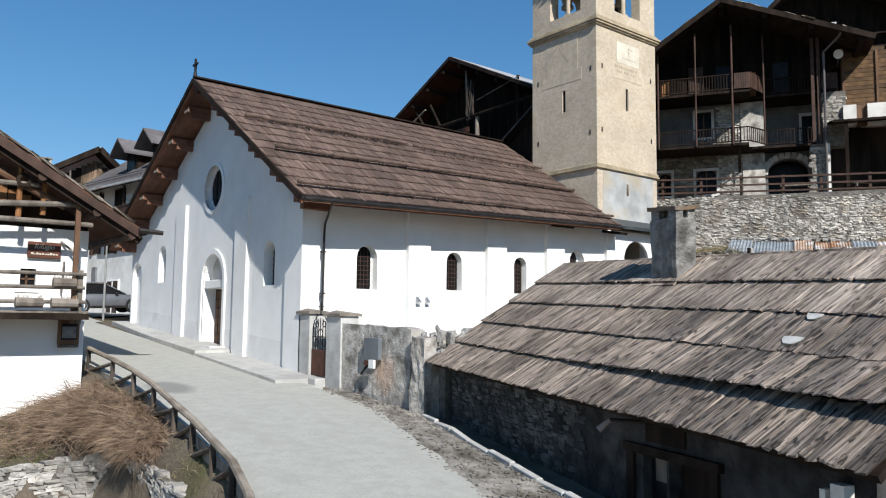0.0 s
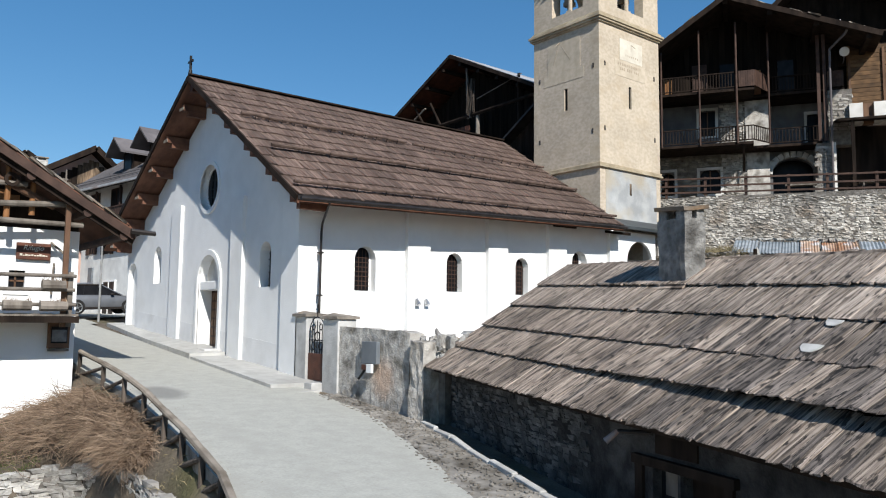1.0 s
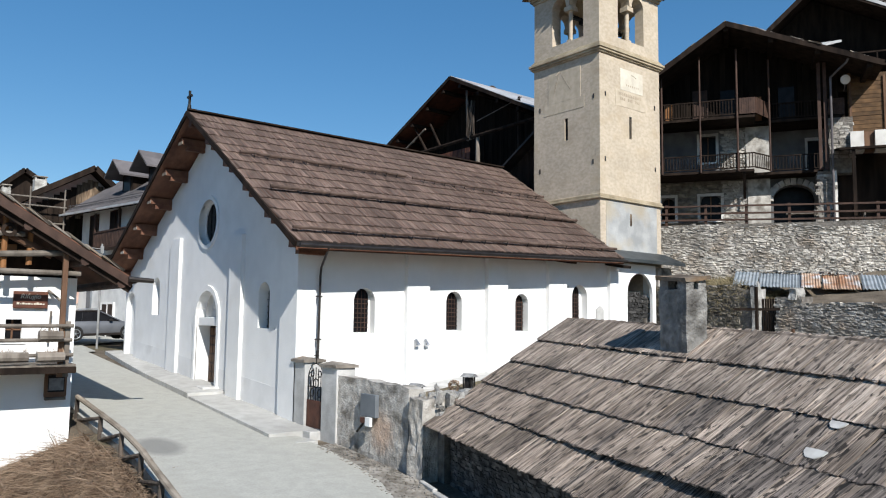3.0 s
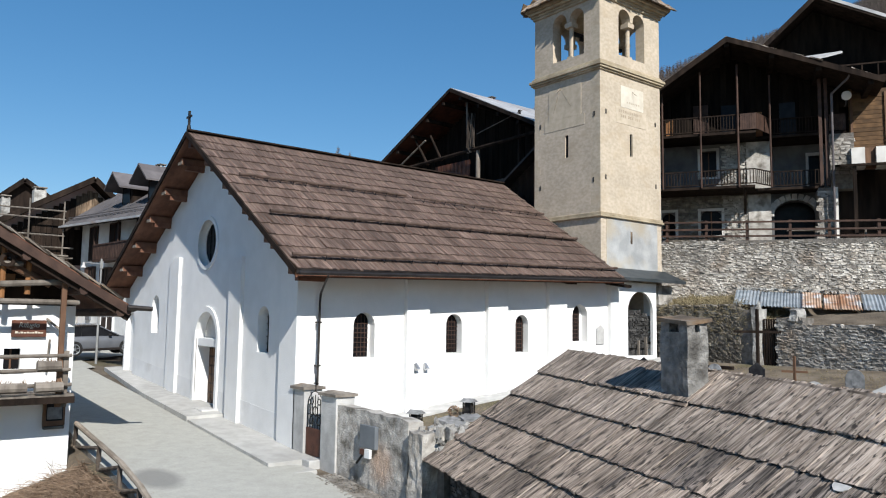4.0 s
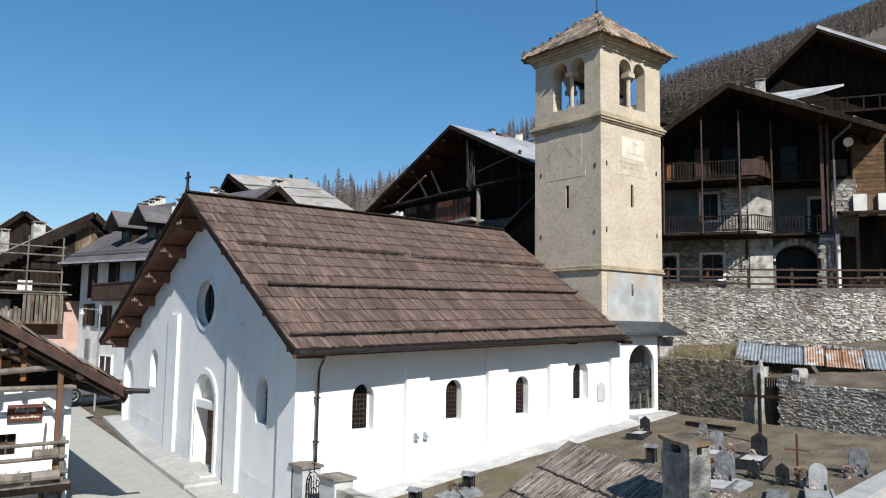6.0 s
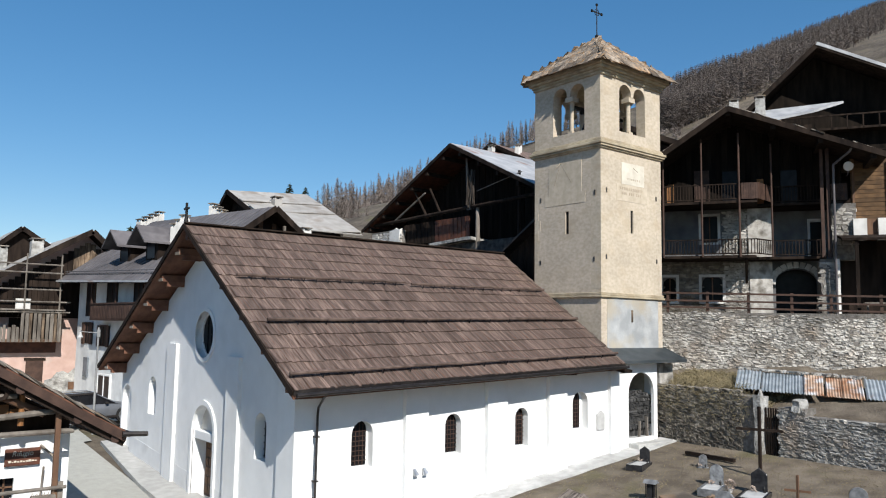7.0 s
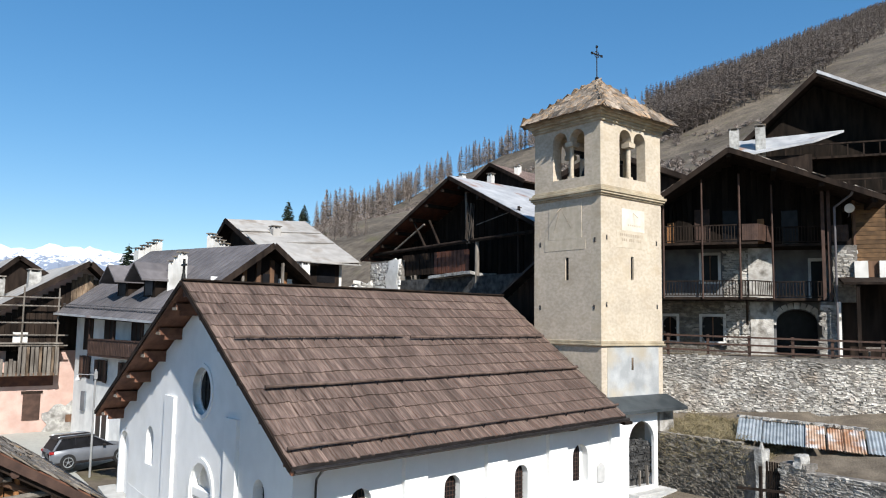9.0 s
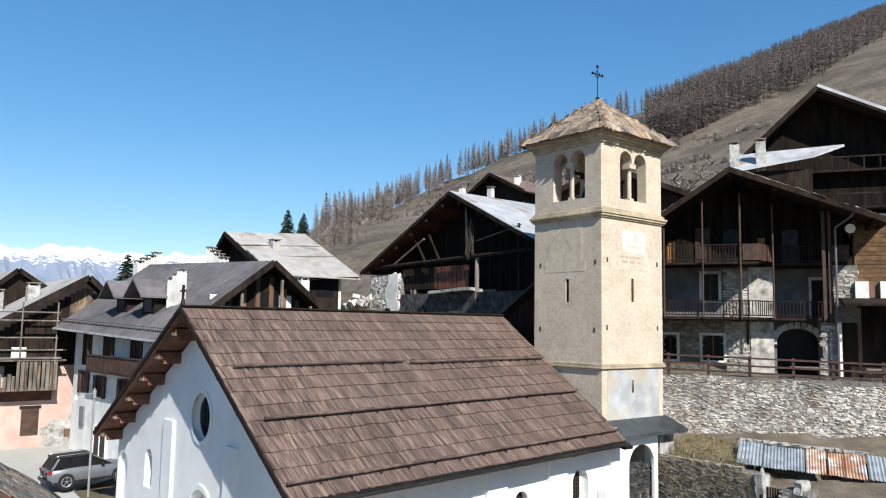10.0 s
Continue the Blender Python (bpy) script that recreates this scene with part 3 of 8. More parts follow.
for i in range(NA):
    az = radians(50 + 130 * i / (NA - 1))
    u = i * 160 / NA
    peak = 298 + 34 * noise.noise((u * 0.09, 0, 5)) + 26 * noise.noise((u * 0.31, 1, 5)) + 22 * noise.noise((u * 0.9, 2, 5)) + 10 * noise.noise((u * 2.3, 3, 5))
    for j in range(NR):
        f = j / (NR - 1)
        rr = 3350 - 900 * (1 - f)
        jag = (45 * noise.noise((u * 0.4, f * 4.8, 9)) + 26 * noise.noise((u * 1.3, f * 7, 4)) + 10 * noise.noise((u * 2.9, f * 17, 2))) * math.sin(math.pi * f)
        mv.append((rr * math.cos(az), rr * math.sin(az), -150 + (peak + 150) * f ** 0.85 + jag))
    if i:
        mf += [((i - 1) * NR + k, i * NR + k, i * NR + k + 1, (i - 1) * NR + k + 1) for k in range(NR - 1)]
rng = raw("backdrop", mv, mf, SNOW)
tagged(rng, "distant blue mountain range with snow on its tops", "mountains", kind="structure")


# ---- church ----
church = thing("church", "white plastered village church with brown larch shingle roof", "church", loc=(-2.3, 6.2, 0.2))
Y0, Y1, XF = -0.3, 15.3, -2.25
RIDGE0, RIDGE1 = Vector((-3.25, 6.1, 10.03)), Vector((11.45, 6.1, 10.05))
EAVE0, EAVE1 = Vector((-3.02, -1.55, 5.0)), Vector((10.95, -1.2, 5.42))
NORTH0, NORTH1 = Vector((-3.2, 15.55, 4.83)), Vector((11.4, 15.55, 4.83))


def south_roof(s, t, lift=0.0):
    """Point on the south slope: s from front to back, t from ridge to eave."""
    a, b = RIDGE0.lerp(RIDGE1, s), EAVE0.lerp(EAVE1, s)
    return a.lerp(b, t) + Vector((0, -0.55, 0.84)) * lift


def roof_under(y):
    return (10.03 - 0.655 * (6.1 - y) if y < 6.1 else 10.03 - 0.55 * (y - 6.1)) - 0.33


bm = bmesh.new()
front = [(Y0, -0.7), (Y1, -0.7), (Y1, roof_under(Y1)), (6.1, roof_under(6.1)), (Y0, roof_under(Y0))]
oculus = ring(6.35, 6.3, 0.80)
door_hole = arch(5.2, 7.05, 0.75, 3.0)
win_l, win_r = arch(11.0, 11.85, 3.1, 4.15), arch(1.45, 2.2, 2.70, 3.70)
side_arch = arch(13.95, 15.15, 1.2, 3.45)
plate(bm, front, [oculus, door_hole, win_l, win_r, side_arch], on_x(XF), 0.0, 0.5)
part("facade_wall", bm, WHITE, church)
for (u0, u1, z1, d) in ((8.74, 9.70, 5.92, 0.12), (3.26, 4.17, 5.64, 0.12), (-0.42, 0.58, 5.2, 0.10)):
    part("facade_pilaster", boxes((XF - d, XF + 0.05, u0, u1, -0.5, z1)), WHITE, church)
for u0, u1 in ((0.58, 3.26), (4.17, 5.02), (7.23, 8.74), (9.70, 13.95)):
    bm = bmesh.new()
    plate(bm, [(u0, -0.3), (u1, -0.3), (u1, 0.95 + 0.078 * u1), (u0, 0.95 + 0.078 * u0)], [], on_x(XF), -0.006, 0.02)
    part("damp_dado", bm, DAMP, church)
# splayed rings and reveals
bm = bmesh.new()
plate(bm, ring(6.35, 6.3, 0.94), [ring(6.35, 6.3, 0.80)], on_x(XF), -0.05, 0.05)
part("oculus_ring", bm, WHITE, church)
bm = bmesh.new()
plate(bm, ring(6.35, 6.3, 0.8), [ring(6.35, 6.3, 0.74)], on_x(XF), 0.2, 0.3)
part("oculus_frame", bm, WHITE, church)
bm = bmesh.new()
plate(bm, ring(6.35, 6.3, 0.78), [], on_x(XF), 0.24, 0.28)
part("oculus_pane", bm, GLASS_AND_SHADE, church)
bm = bmesh.new()
for k in (-0.3, 0, 0.3):
    beam(bm, (XF + 0.22, 6.35 + k, 5.65), (XF + 0.22, 6.35 + k, 6.95), 0.03, 0.03)
    beam(bm, (XF + 0.22, 5.7, 6.3 + k), (XF + 0.22, 7.0, 6.3 + k), 0.03, 0.03)
part("oculus_grille", bm, IRON, church)
bm = bmesh.new()
outer = arch(5.02, 7.23, 0.6, 3.0)
plate(bm, outer, [arch(5.2, 7.05, 0.6001, 3.0)], on_x(XF), -0.06, 0.02)
part("door_surround", bm, WHITE, church)
part("door_lintel", soft_box(XF + 0.05, XF + 0.6, 5.2, 7.05, 2.72, 3.02, 0.03), WHITE, church)
bm = bmesh.new()
plate(bm, arch(5.2, 7.05, 3.0, 3.02), [], on_x(XF), 0.3, 0.4)
part("lunette", bm, OLD_WHITE, church)
door = part("church_door", boxes((XF + 0.50, XF + 0.56, 5.2, 7.05, 0.75, 2.72)), DARK_BROWN, church, "brown wooden double door with small panes")
for j in range(6):
    for i in range(6):
        y = 5.3 + 0.29 * i
        part("door_panel", boxes((XF + 0.47, XF + 0.51, y, y + 0.23, 0.85 + 0.31 * j, 0.85 + 0.31 * j + 0.24)), BROWN_WOOD, door)
part("door_step", soft_box(XF - 0.55, XF + 0.3, 4.9, 7.3, 0.35, 0.75, 0.03), CONCRETE, church)
for hole, sill in ((win_l, 3.1), (win_r, 2.56)):
    bm = bmesh.new()
    plate(bm, hole, [], on_x(XF), 0.33, 0.36)
    w = part("facade_window", bm, GLASS_AND_SHADE if sill < 3 else WHITE, church)
    u0, u1 = hole[0][0], hole[1][0]
    bm = bmesh.new()
    for k in range(1, 4):
        rod(bm, (XF + 0.3, u0 + (u1 - u0) * k / 4, sill), (XF + 0.3, u0 + (u1 - u0) * k / 4, sill + 1.35), 0.012, n=5)
    for k in range(1, 7):
        rod(bm, (XF + 0.3, u0, sill + k * 0.2), (XF + 0.3, u1, sill + k * 0.2), 0.012, n=5)
    part("grille", bm, IRON if sill < 3 else WHITE, w)

bm = bmesh.new()
plate(bm, side_arch, [], on_x(XF), 0.22, 0.4)
part("blind_niche", bm, WHITE, church)
# nave wall with its windows
WX = ((-0.43, 0.31, 2.62, 3.93), (3.05, 3.71, 2.70, 3.94), (6.13, 6.75, 2.68, 3.96), (9.05, 9.89, 3.04, 4.40))
bm = bmesh.new()
holes = [arch(a, b, z0 - 0.03, z1 - (b - a) / 2, 8) for a, b, z0, z1 in WX]
nave = [(-2.25, -0.7), (11.6, -0.7), (11.6, 5.75), (-2.25, 5.45)]
plate(bm, nave, holes, on_y(Y0), 0.0, 0.5)
part("nave_wall", bm, WHITE, church)
part("north_wall", boxes((XF + 0.501, 11.1, Y1 - 0.5, Y1, 0, roof_under(Y1))), WHITE, church)
bm = bmesh.new()
plate(bm, [(Y0, 1), (Y1, 1), (Y1, roof_under(Y1)), (6.1, roof_under(6.1)), (Y0, roof_under(Y0))], [], on_x(11.1), 0.0, 0.5)
part("east_wall", bm, WHITE, church)
for x0, x1 in ((1.38, 2.25), (4.72, 5.62), (7.65, 8.58), (11.05, 11.55)):
    part("nave_pilaster", boxes((x0, x1, Y0 - 0.17, Y0 + 0.05, 0, 5.6)), WHITE, church)
part("nave_pilaster", boxes((-2.3, -1.75, Y0 - 0.1, Y0 + 0.05, -0.3, 5.4)), WHITE, church)
for (a, b, z0, z1), hole in zip(WX, holes):
    bm = bmesh.new()
    plate(bm, hole, [], on_y(Y0), 0.28, 0.32)
    win = part("nave_window", bm, WHITE, church)
    c = a + 0.41
    bm = bmesh.new()
    plate(bm, arch(c - 0.25, c + 0.25, z0, z1 - 0.27, 8), [], on_y(Y0), 0.262, 0.29)
    part("pane", bm, GLASS_AND_SHADE, win)
    bm = bmesh.new()
    for k in range(1, 4):
        rod(bm, (c - 0.25 + 0.125 * k, Y0 + 0.24, z0), (c - 0.25 + 0.125 * k, Y0 + 0.24, z1 - 0.08), 0.012, n=5)
    for k in range(1, 8):
        rod(bm, (c - 0.25, Y0 + 0.24, z0 + 0.14 * k), (c + 0.25, Y0 + 0.24, z0 + 0.14 * k), 0.014, n=5)
    part("grille", bm, DARK_BROWN, win)
part("plinth", boxes((1.2, 11.6, Y0 - 0.75, Y0 + 0.02, 0, yard_z(1.2) + 0.02), ), CONCRETE, church)
bm = bmesh.new()
vs = [bm.verts.new(v) for v in ((-2.2, Y0, yard_z(-2.2) + 0.1), (15.2, Y0, yard_z(15.2) + 0.1), (15.2, Y0 - 0.8, yard_z(15.2) + 0.06), (-2.2, Y0 - 0.8, yard_z(-2.2) + 0.06))]
lo = [bm.verts.new(v.co - Vector((0, 0, 0.5))) for v in vs]
bm.faces.new(vs)
for i in range(4):
    bm.faces.new((vs[i], vs[(i + 1) % 4], lo[(i + 1) % 4], lo[i]))
part("apron", bm, CONCRETE, church)

# roof: deck, fascia, shingles
bm = bmesh.new()
for a0, a1, b0, b1 in ((RIDGE0, RIDGE1, EAVE0, EAVE1), (RIDGE1, RIDGE0, NORTH1, NORTH0)):
    up = [bm.verts.new(v + Vector((0, 0, -0.06))) for v in (a0, a1, b1, b0)]
    dn = [bm.verts.new(v + Vector((0, 0, -0.22))) for v in (a0, a1, b1, b0)]
    bm.faces.new(up)
    bm.faces.new(dn[::-1])
    for i in range(4):
        bm.faces.new((up[i], up[(i + 1) % 4], dn[(i + 1) % 4], dn[i]))
roof = part("roof", bm, SOFFIT, church, "brown larch shingle roof with log snow guards")
rs = random.Random(5)
sv, sf = [], []
COURSES = 14
for c in range(COURSES):
    t0, t1 = c / COURSES, min(1.003, (c + 1.22) / COURSES)
    s = 0.0
    while s < 1:
        w = rs.uniform(0.075, 0.14) / 14.6
        s1 = min(1.0, s + w)
        e = rs.uniform(-0.003, 0.0035)
        base = len(sv)
        hi0, hi1 = 0.012, 0.052 + rs.uniform(-0.014, 0.024)
        for (q, t, l) in ((s, t0, hi0), (s1 - w * 0.1, t0, hi0), (s1 - w * 0.1, t1 + e, hi1), (s, t1 + e, hi1)):
            sv.append(south_roof(q, t, l))
        for (q, t, l) in ((s1 - w * 0.07, t1 + e, hi1 - 0.028), (s, t1 + e, hi1 - 0.028)):
            sv.append(south_roof(q, t, l))
        sf += [(base, base + 1, base + 2, base + 3), (base + 3, base + 2, base + 4, base + 5)]
        s = s1
ob = raw("shingles", sv, sf, SHINGLE, roof)
tagged(ob, kind="stuff")
nv, nf = [], []
for c in range(14):
    a = [RIDGE0.lerp(NORTH0, c / 14), RIDGE1.lerp(NORTH1, c / 14), RIDGE1.lerp(NORTH1, (c + 1.1) / 14), RIDGE0.lerp(NORTH0, (c + 1.1) / 14)]
    b = len(nv)
    nv += [a[0] + Vector((0, 0, 0.01)), a[1] + Vector((0, 0, 0.01)), a[2] + Vector((0, 0, 0.05)), a[3] + Vector((0, 0, 0.05))]
    nf.append((b, b + 1, b + 2, b + 3))
tagged(raw("north_shingles", nv, nf, SHINGLE, roof), kind="stuff")
# boards at ridge and verges
bm = bmesh.new()
beam(bm, RIDGE0 + Vector((-0.02, -0.08, 0.03)), RIDGE1 + Vector((0, -0.08, 0.03)), 0.24, 0.05)
part("ridge_cap", bm, DARK_WOOD, roof)
for a, b in ((RIDGE0, EAVE0), (RIDGE0, NORTH0), (RIDGE1, EAVE1)):
    bm = bmesh.new()
    beam(bm, a + Vector((-0.02, 0, -0.07)), b + Vector((-0.02, 0, -0.07)), 0.06, 0.16)
    part("verge_board", bm, GREY_WOOD if a is RIDGE1 else DARK_WOOD, roof)
# boards under the overhang and purlin ends
for side, a, b in ((0, RIDGE0, EAVE0), (1, RIDGE0, NORTH0)):
    n_ = 6 if side else 5
    for i in range(n_):
        f = (i + 0.6) / n_ if side else (i + 0.9) / (n_ + 0.3)
        p = a.lerp(b, f) + Vector((0, 0, -0.36))
        bm = bmesh.new()
        beam(bm, p + Vector((0.15, 0, 0)), p + Vector((1.2, 0, 0)), 0.24, 0.24)
        beam(bm, p + Vector((0.35, 0.0, -0.2)), p + Vector((1.2, 0, -0.2)), 0.2, 0.18)
        pu = part("purlin", bm, SOFFIT, roof)
        if side:
            part("cut_end", boxes((p.x + 0.125, p.x + 0.149, p.y - 0.2, p.y + 0.2, p.z - 0.11, p.z - 0.01)), RAIL_WOOD, pu)
bm = bmesh.new()
p = RIDGE0 + Vector((0, 0, -0.4))
beam(bm, p + Vector((0.1, 0, 0)), p + Vector((1.2, 0, 0)), 0.26, 0.28)
part("purlin", bm, SOFFIT, roof)
# snow guards
for f, s0, s1, r in ((0.39, 0.035, 0.485, 0.05), (0.405, 0.5, 0.985, 0.05), (0.665, 0.035, 0.99, 0.055), (0.945, 0.005, 0.995, 0.048)):
    pts = [south_roof(s0 + (s1 - s0) * i / 12, f, 0.165 + 0.015 * math.sin(i * 2.1)) for i in range(13)]
    g = part("snow_guard", log(pts, r, 7), SNOW_LOG, roof, "dark log snow guard on iron hooks")
    for i in range(1, 14):
        q = s0 + (s1 - s0) * i / 14
        bm = bmesh.new()
        beam(bm, south_roof(q, f - 0.02, 0.07), south_roof(q, f + 0.013, 0.07), 0.03, 0.01)
        beam(bm, south_roof(q, f + 0.012, 0.05), south_roof(q, f + 0.011, 0.2), 0.03, 0.012, (1, 0, 0))
        part("hook", bm, DARK_METAL, g)
# gutter and downpipe
bm = bmesh.new()
beam(bm, EAVE0 + Vector((0, -0.02, -0.05)), EAVE1 + Vector((0, -0.02, -0.05)), 0.04, 0.14)
part("fascia", bm, DARK_METAL, church)
bm = bmesh.new()
rod(bm, EAVE0 + Vector((0.02, -0.16, -0.11)), EAVE1 + Vector((0, -0.16, -0.11)), 0.055, n=10)
part("gutter", bm, DARK_METAL, church)
bm = tube([(-2.08, -1.66, 4.95), (-2.04, -1.5, 4.84), (-1.72, -0.6, 4.42), (-1.68, -0.5, 4.2), (-1.7, -0.5, 0.6)], 0.034)
for z in (1.2, 2.4, 3.6):
    box(bm, -1.76, -1.63, -0.56, -0.36, z, z + 0.04)
part("downpipe", bm, DARK_METAL, church)
for x in (1.85, 5.2, 8.1, 11.2):
    bm = bmesh.new()
    beam(bm, (x, -1.15, 5.12), (x, -0.1, 5.3), 0.5, 0.1)
    part("eave_bracket", bm, DARK_WOOD, church)
# cross on the gable
bm = bmesh.new()
beam(bm, (-3.2, 6.1, 10.0), (-3.2, 6.1, 10.75), 0.07, 0.07)
beam(bm, (-3.2, 5.9, 10.55), (-3.2, 6.3, 10.55), 0.06, 0.07)
rod(bm, (-3.2, 6.1, 9.95), (-3.2, 6.1, 10.25), 0.1, 0.06)
part("gable_cross", bm, IRON, church)
# fittings on the nave wall
for x in (1.7, 2.06):
    bm = bmesh.new()
    beam(bm, (x, Y0 - 0.12, 2.36), (x, Y0 - 0.26, 2.36), 0.05, 0.05)
    rod(bm, (x, Y0 - 0.2, 2.4), (x + 0.02, Y0 - 0.3, 2.22), 0.05, 0.09)
    part("flood_lamp", bm, CHROME, church)
part("plaque", boxes((5.02, 5.42, Y0 - 0.16, Y0 - 0.12, 1.76, 2.38)), CONCRETE, church, "grey stone memorial plaque")
bm = bmesh.new()
plate(bm, [(10.37, 2.92), (10.8, 2.92), (10.8, 3.5), (10.59, 3.64), (10.37, 3.5)], [], on_y(Y0), -0.05, 0.02)
part("plaque", bm, CONCRETE, church, "grey stone memorial plaque with a pointed top")
part("wall_box", boxes((8.0, 8.25, Y0 - 0.16, Y0 - 0.12, 2.1, 2.4)), OLD_WHITE, church)

# raised pavement before the front
bm = bmesh.new()
PAVE = [(-1.5, -3.6, 0.1), (4.4, -3.45, 0.55), (4.42, -3.47, 0.64), (9.0, -3.35, 0.98), (16.4, -2.7, 1.5)]
for a, b in zip(PAVE, PAVE[1:]):
    vs = []
    for (y, x, z) in (a, b):
        vs += [bm.verts.new((x, y, z)), bm.verts.new((-2.0, y, z + 0.02)), bm.verts.new((x, y, z - 0.6))]
    bm.faces.new((vs[0], vs[1], vs[4], vs[3]))
    bm.faces.new((vs[0], vs[3], vs[5], vs[2]))
    if a is PAVE[0]:
        w = bm.verts.new((-2.0, a[0], a[2] - 0.6))
        bm.faces.new((vs[0], vs[2], w, vs[1]))
ob = part("pavement", bm, PAVING)
tagged(ob, "raised pale concrete pavement along the church front", "pavement", kind="structure")


# ---- bell tower ----
tower = thing("bell_tower", "ochre rendered square bell tower with stone slab roof", "tower", loc=(13.3, 2.0, 5.0))
TX0, TX1, TY0, TY1 = 11.3, 15.3, 0.2, 3.85
part("base_shaft", boxes((TX0, 12.02, TY0, TY1, 2.0, 5.02), (14.0, TX1, TY0, TY1, 2.0, 5.02), (12.02, 14.0, 2.0, TY1, 2.0, 5.02), (TX0, TX1, TY0, TY1, 5.02, 8.05)), TOWER, tower)
part("base_render", boxes((TX0 + 0.35, TX1 - 0.3, TY0 - 0.012, TY0 + 0.1, 5.5, 7.95)), BASE_RENDER, tower, "patchy pale grey render")
bm = bmesh.new()
slits = [[(13.2, 10.65), (13.38, 10.65), (13.38, 11.6), (13.2, 11.6)]]
plate(bm, [(TX0, 8.05), (TX1, 8.05), (TX1, 14.05), (TX0, 14.05)], slits, on_y(TY0), 0, 0.5)
part("south_face", bm, TOWER_PALE, tower)
bm = bmesh.new()
plate(bm, [(TY0 + 0.5, 8.05), (TY1, 8.05), (TY1, 14.05), (TY0 + 0.5, 14.05)], [[(1.9, 10.6), (2.08, 10.6), (2.08, 11.55), (1.9, 11.55)]], on_x(TX0), 0, 0.5)
part("west_face", bm, TOWER, tower)
part("back_faces", boxes((TX1 - 0.5, TX1, TY0 + 0.5, TY1, 8.05, 14.05), (TX0 + 0.5, TX1 - 0.5, TY1 - 0.5, TY1 - 0.003, 8.05, 14.05)), TOWER, tower)
# dark blocks close both slits in place of their shaded depth
part("south_slit_dark", boxes((13.202, 13.378, TY0 + 0.07, TY0 + 0.4, 10.652, 11.598)), GLASS_AND_SHADE, tower)
part("west_slit_dark", boxes((TX0 + 0.07, TX0 + 0.4, 1.902, 2.078, 10.602, 11.548)), GLASS_AND_SHADE, tower)
part("base_slit", boxes((13.17, 13.29, TY0 - 0.02, TY0 + 0.1, 6.98, 7.48)), GABLE_BOARD, tower)
# belfry
for face in range(4):
    bm = bmesh.new()
    lo_, hi_ = (TX0, TX1) if face % 2 == 0 else (TY0, TY1)
    mid = (lo_ + hi_) / 2 + (0.08 if face % 2 == 0 else -0.12)
    e = 0.0 if face % 2 == 0 else 0.45
    hs = [[(mid - 0.87, 14.85), (mid + 0.87, 14.85), (mid + 0.87, 16.50)] + [(mid + 0.475 + 0.395 * math.cos(math.pi * i / 8), 16.50 + 0.395 * math.sin(math.pi * i / 8)) for i in range(9)][1:]
          + [(mid + 0.08, 16.42), (mid - 0.08, 16.42)] + [(mid - 0.475 + 0.395 * math.cos(math.pi * i / 8), 16.50 + 0.395 * math.sin(math.pi * i / 8)) for i in range(9)]]
    pl_ = (on_y(TY0), on_x(TX0), on_y(TY1 - 0.45), on_x(TX1 - 0.45))[face]
    plate(bm, [(lo_ + e, 14.05), (hi_ - e, 14.05), (hi_ - e, 17.3), (lo_ + e, 17.3)], hs, pl_, 0, 0.45)
    part("belfry_wall", bm, TOWER_PALE if face == 0 else TOWER, tower)
    bm = bmesh.new()
    c = Vector(pl_(mid, 14.85, 0.22))
    rod(bm, c, c + Vector((0, 0, 1.37)), 0.095, n=10)
    box(bm, c.x - 0.2, c.x + 0.2, c.y - 0.2, c.y + 0.2, 16.22, 16.42)
    box(bm, c.x - 0.13, c.x + 0.13, c.y - 0.13, c.y + 0.13, 14.85, 14.97)
    part("belfry_column", bm, TOWER_PALE, tower)
part("belfry_floor", boxes((TX0 + 0.3, TX1 - 0.3, TY0 + 0.3, TY1 - 0.3, 14.1, 14.4)), DARK_WOOD, tower)
bm = bmesh.new()
for cx in (12.7, 13.9):
    for i in range(5):
        z = 15.05 + i * 0.16
        rod(bm, (cx, 2.0, z), (cx, 2.0, z + 0.16), 0.36 - 0.05 * i, 0.33 - 0.055 * i, n=14)
    beam(bm, (cx - 0.5, 2.0, 15.95), (cx + 0.5, 2.0, 15.95), 0.12, 0.14)
beam(bm, (11.6, 2.0, 16.08), (15.0, 2.0, 16.08), 0.14, 0.14)
part("bell", bm, IRON, tower, "dark bronze bells on a timber beam")
# cornices
for z, hs_ in ((7.95, ((0.10, 0.08), (0.06, 0.12))), (13.98, ((0.07, 0.07), (0.14, 0.09), (0.19, 0.11), (0.10, 0.10), (0.05, 0.06))), (17.04, ((0.07, 0.12), (0.12, 0.1), (0.22, 0.12), (0.31, 0.14)))):
    bm = bmesh.new()
    zz = z
    for o, h in hs_:
        box(bm, TX0 - o, TX1 + o, TY0 - o, TY1 + o, zz, zz + h)
        zz += h
    bmesh.ops.bevel(bm, geom=bm.edges[:], offset=0.015, segments=1, affect="EDGES")
    part("cornice", bm, TOWER_TRIM, tower)
